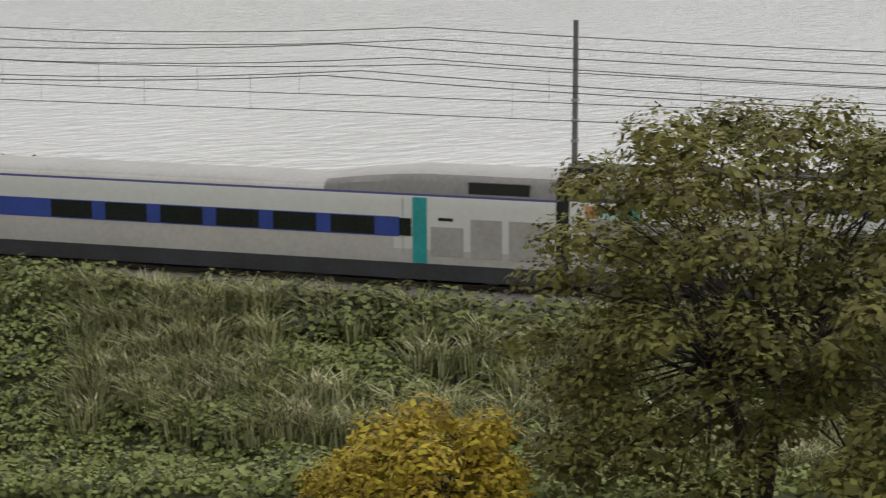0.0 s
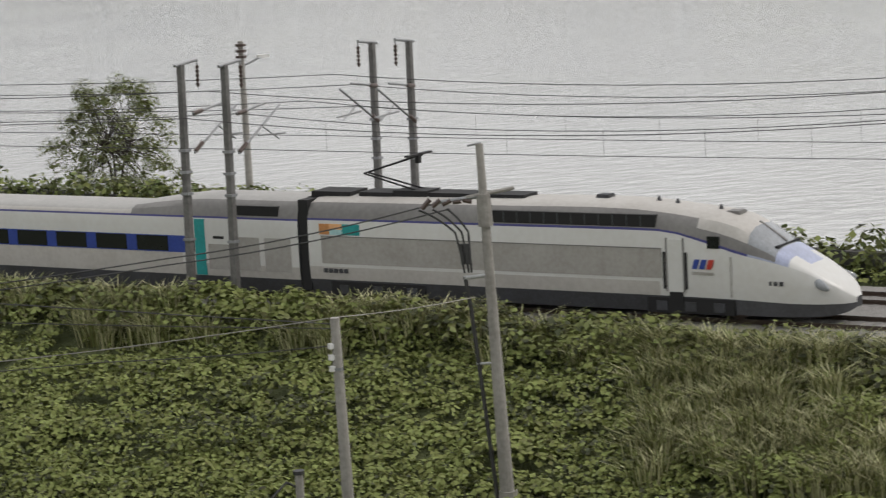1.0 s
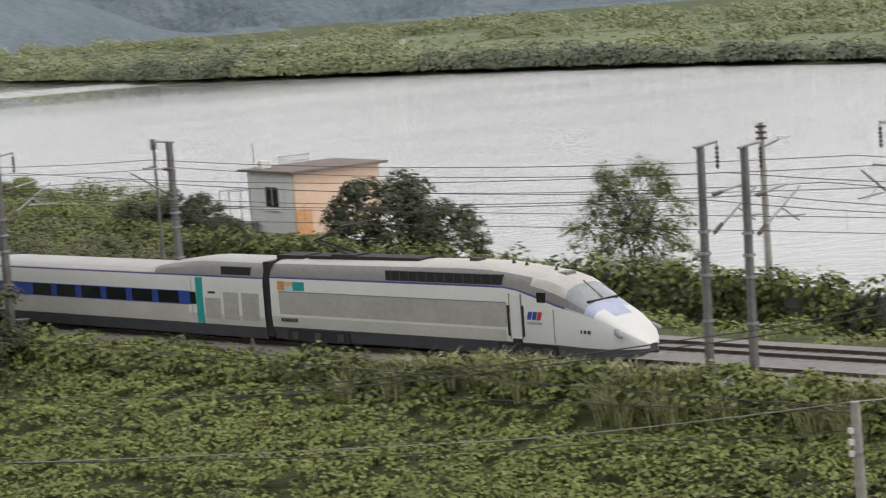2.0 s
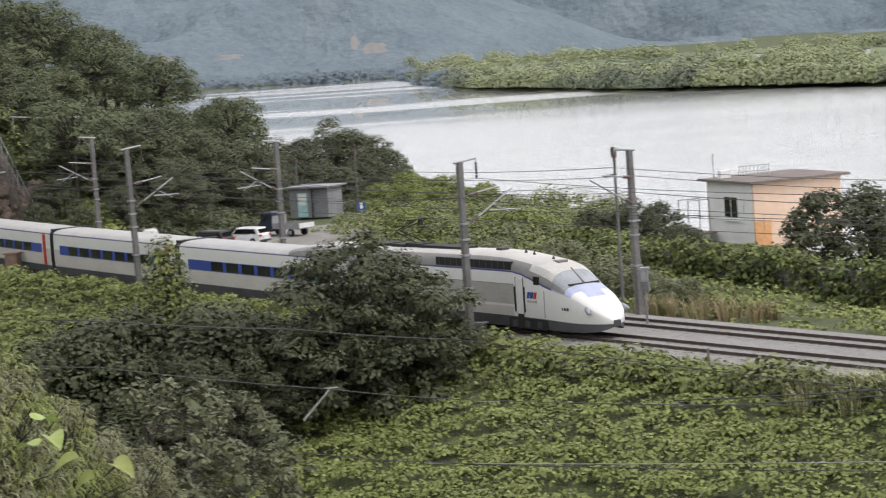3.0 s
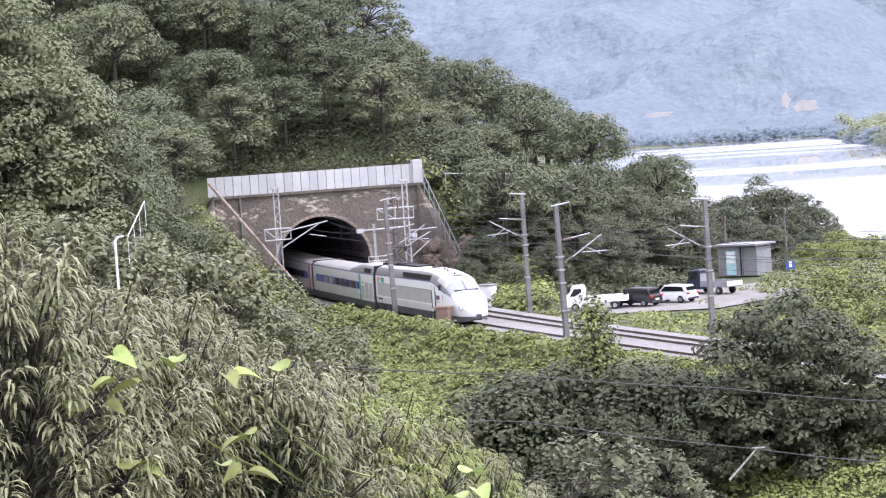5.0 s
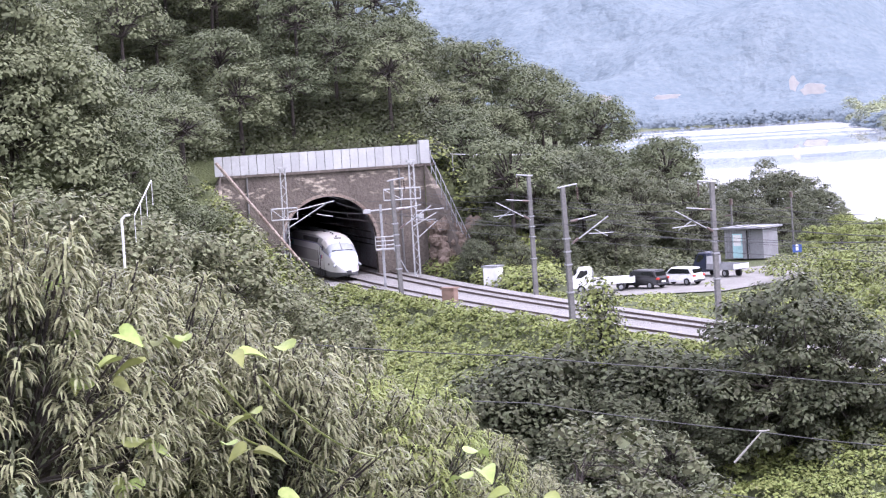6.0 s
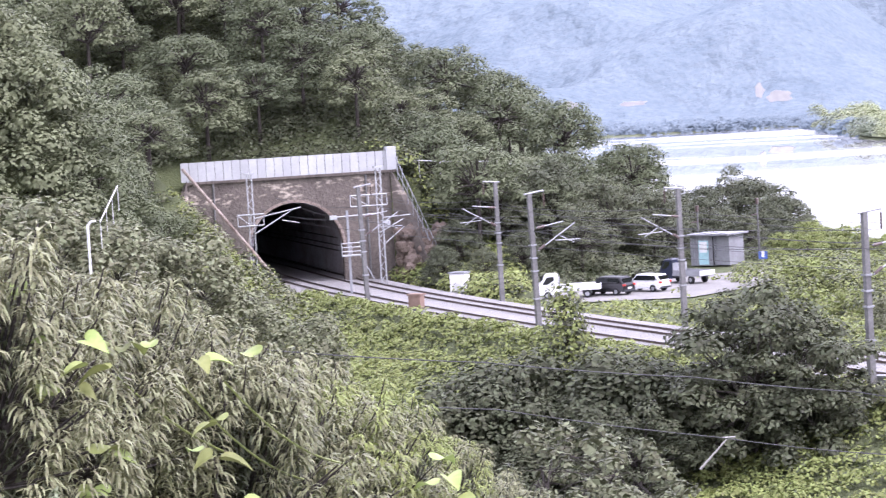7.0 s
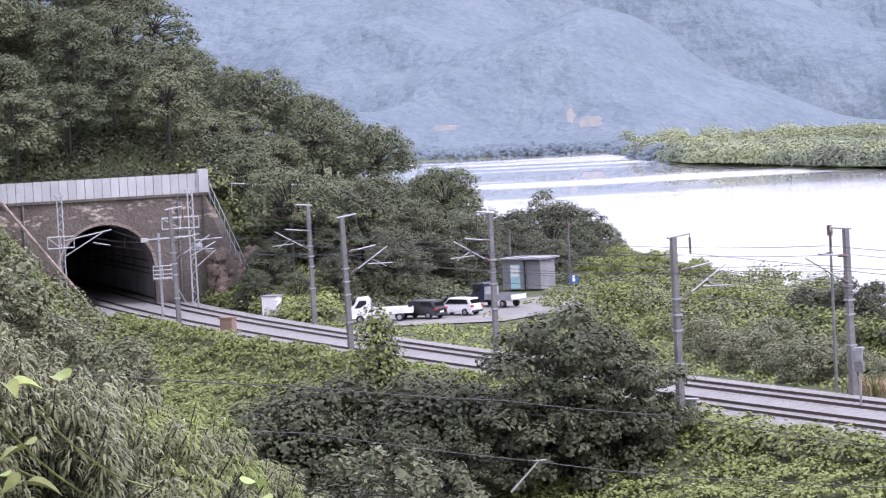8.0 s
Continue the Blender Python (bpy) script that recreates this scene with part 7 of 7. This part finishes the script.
def build_boxes():
    def cab(name, lab, cat, p, w, d, h, mat, roof=None):
        ob = empty(name, Matrix.Translation(p) @ Matrix.Rotation(-0.45, 4, "Z"), lab, cat, "")
        part("body", boxed(-w / 2, w / 2, -d / 2, d / 2, 0, h, bevel=0.03), M[mat], ob)
        part("roof", boxed(-w / 2 - 0.08, w / 2 + 0.08, -d / 2 - 0.08, d / 2 + 0.08, h, h + 0.12), M[roof or mat], ob)
        part("door", boxed(-w / 2 + 0.1, w / 2 - 0.1, -d / 2 - 0.03, -d / 2, 0.1, h - 0.1), M[mat], ob)
        part("plinth", boxed(-w / 2 - 0.05, w / 2 + 0.05, -d / 2 - 0.05, d / 2 + 0.05, -0.5, 0.0), M["concrete"], ob)
        return ob
    cab("equipment_cabinet", "white trackside equipment cabinet with grey roof", "cabinet", Vector((*polar(4.22, 200), -0.35)), 1.35, 1.0, 1.55, "wallwhite", "tin")
    cab("cable_box", "rusty brown trackside cable box", "box", Vector((*polar(5.27, 177.5), 0.4)), 1.0, 0.7, 0.95, "rust")
    cab("switch_box", "small grey box on a post beside a mast", "box", Vector((*polar(-9.5, 122), 2.0)), 0.32, 0.28, 0.6, "steel")
    cab("switch_box", "small grey box beside the track", "box", Vector((*polar(-5.55, 121.5), -0.3)), 0.5, 0.4, 0.7, "steel")
    part("post", boxed(-0.05, 0.05, -0.05, 0.05, -3.2, -0.5), M["steel"], bpy.data.objects["switch_box"])
    # dead branch on the valley slope
    a = Vector((*polar(-1.2, 92), EYE - 92 * math.tan(radians(8.9))))
    b = Vector((*polar(-1.88, 92), EYE - 92 * math.tan(radians(8.2))))
    d = empty("dead_branch", None, "bare pale dead branch sticking out of the vines", "branch", "")
    part("stem", rodded(a, b, 0.05, 0.03), M["pole"], d)
    part("fork", rodded(b - Vector((0.22, 0, -0.02)), b + Vector((0.3, 0, 0.03)), 0.03), M["pole"], d)
    # trackside post in front of the train
    c = beside(106, -3.4, -0.9)
    s = empty("marker_post", Matrix.Translation(c), "short grey marker post beside the rails", "post", "")
    part("post", boxed(-0.05, 0.05, -0.05, 0.05, 0, 1.5), M["concrete"], s)
    # pale earth banks far across the river
    rng = random.Random(3)
    for yaw, w, z, h, r in ((-3.05, 0.16, 11, 9, 1296), (-3.5, 0.42, 7, 7, 1296), (-5.3, 0.35, 8, 5, 1440), (-5.95, 0.3, 9, 6, 1440), (-7.0, 0.6, 7, 4, 1440), (1.4, 0.3, 9, 4, 1290), (-0.1, 0.5, 8, 3, 1290)):
        v = []
        n = 14
        for k in range(n):
            a = 2 * math.pi * k / n
            q = 0.7 + 0.5 * rng.random()
            v.append((*polar(yaw + 0.75 * w * math.cos(a) * q, r), z + 1.5 + h * 0.45 * math.sin(a) * q))
        back = [(x * 1.01, y * 1.01, zz) for x, y, zz in v]
        me = mesh_from("earth_bank", v + back, [tuple(range(n))] + [(i, (i + 1) % n, n + (i + 1) % n, n + i) for i in range(n)], [M["scar"]])
        tagged(link("earth_bank", me), "pale bare earth bank at the mountain's foot", "earth", "earth banks")
    for yaw, r, lab in ((-12.4, 900, "small white far farmhouse on the green bank"), (-14.9, 860, "small white far farmhouse on the green bank"), (-4.7, 1010, "tiny white far house by the shore")):
        x, y = polar(yaw, r)
        z = float(ground_z(x, y))
        o = empty("far_house", Matrix.Translation((x, y, z + 1)) @ Matrix.Rotation(radians(yaw), 4, "Z") @ Matrix.Scale(0.45, 4), lab, "house", "far houses")
        part("wall", boxed(-4, 4, -3, 3, 0, 4), M["wallwhite"], o)
        part("roof", boxed(-4.4, 4.4, -3.4, 3.4, 4, 4.6), M["rooftile"], o)
        part("plinth", boxed(-4, 4, -3, 3, -3, 0), M["concrete"], o)


build_boxes()


# ---- what moves ----
GAP = [(0.0, 63.7), (0.5, 78.8), (1.0, 94.2), (1.5, 109.2), (2.0, 124.2), (2.5, 139.2), (3.0, 154.6), (3.5, 170.8), (4.0, 187.6), (4.5, 205.0), (5.0, 223.0), (5.5, 241.5), (6.0, 260.3),
       (6.25, 271.0), (6.5, 290.0), (7.0, 330.0), (7.5, 370.0), (8.0, 410.0)]


def motions():
    """The train backs along the near track into the tunnel: each car rides on its two bogies."""
    for car, at, fore, aft in TRAIN:
        rows = []
        for t, s in GAP:
            y0, y1 = y_at(s + at + fore), y_at(s + at + aft)
            a, b = beside(y0, 0.0), beside(y1, 0.0)
            d = (a - b).normalized() if aft > fore else (b - a).normalized()
            origin = a + d * fore
            rows.append((t, Matrix.Translation(origin) @ Matrix.Rotation(math.atan2(d.y, d.x), 4, "Z")))
        walk(car, rows)


motions()
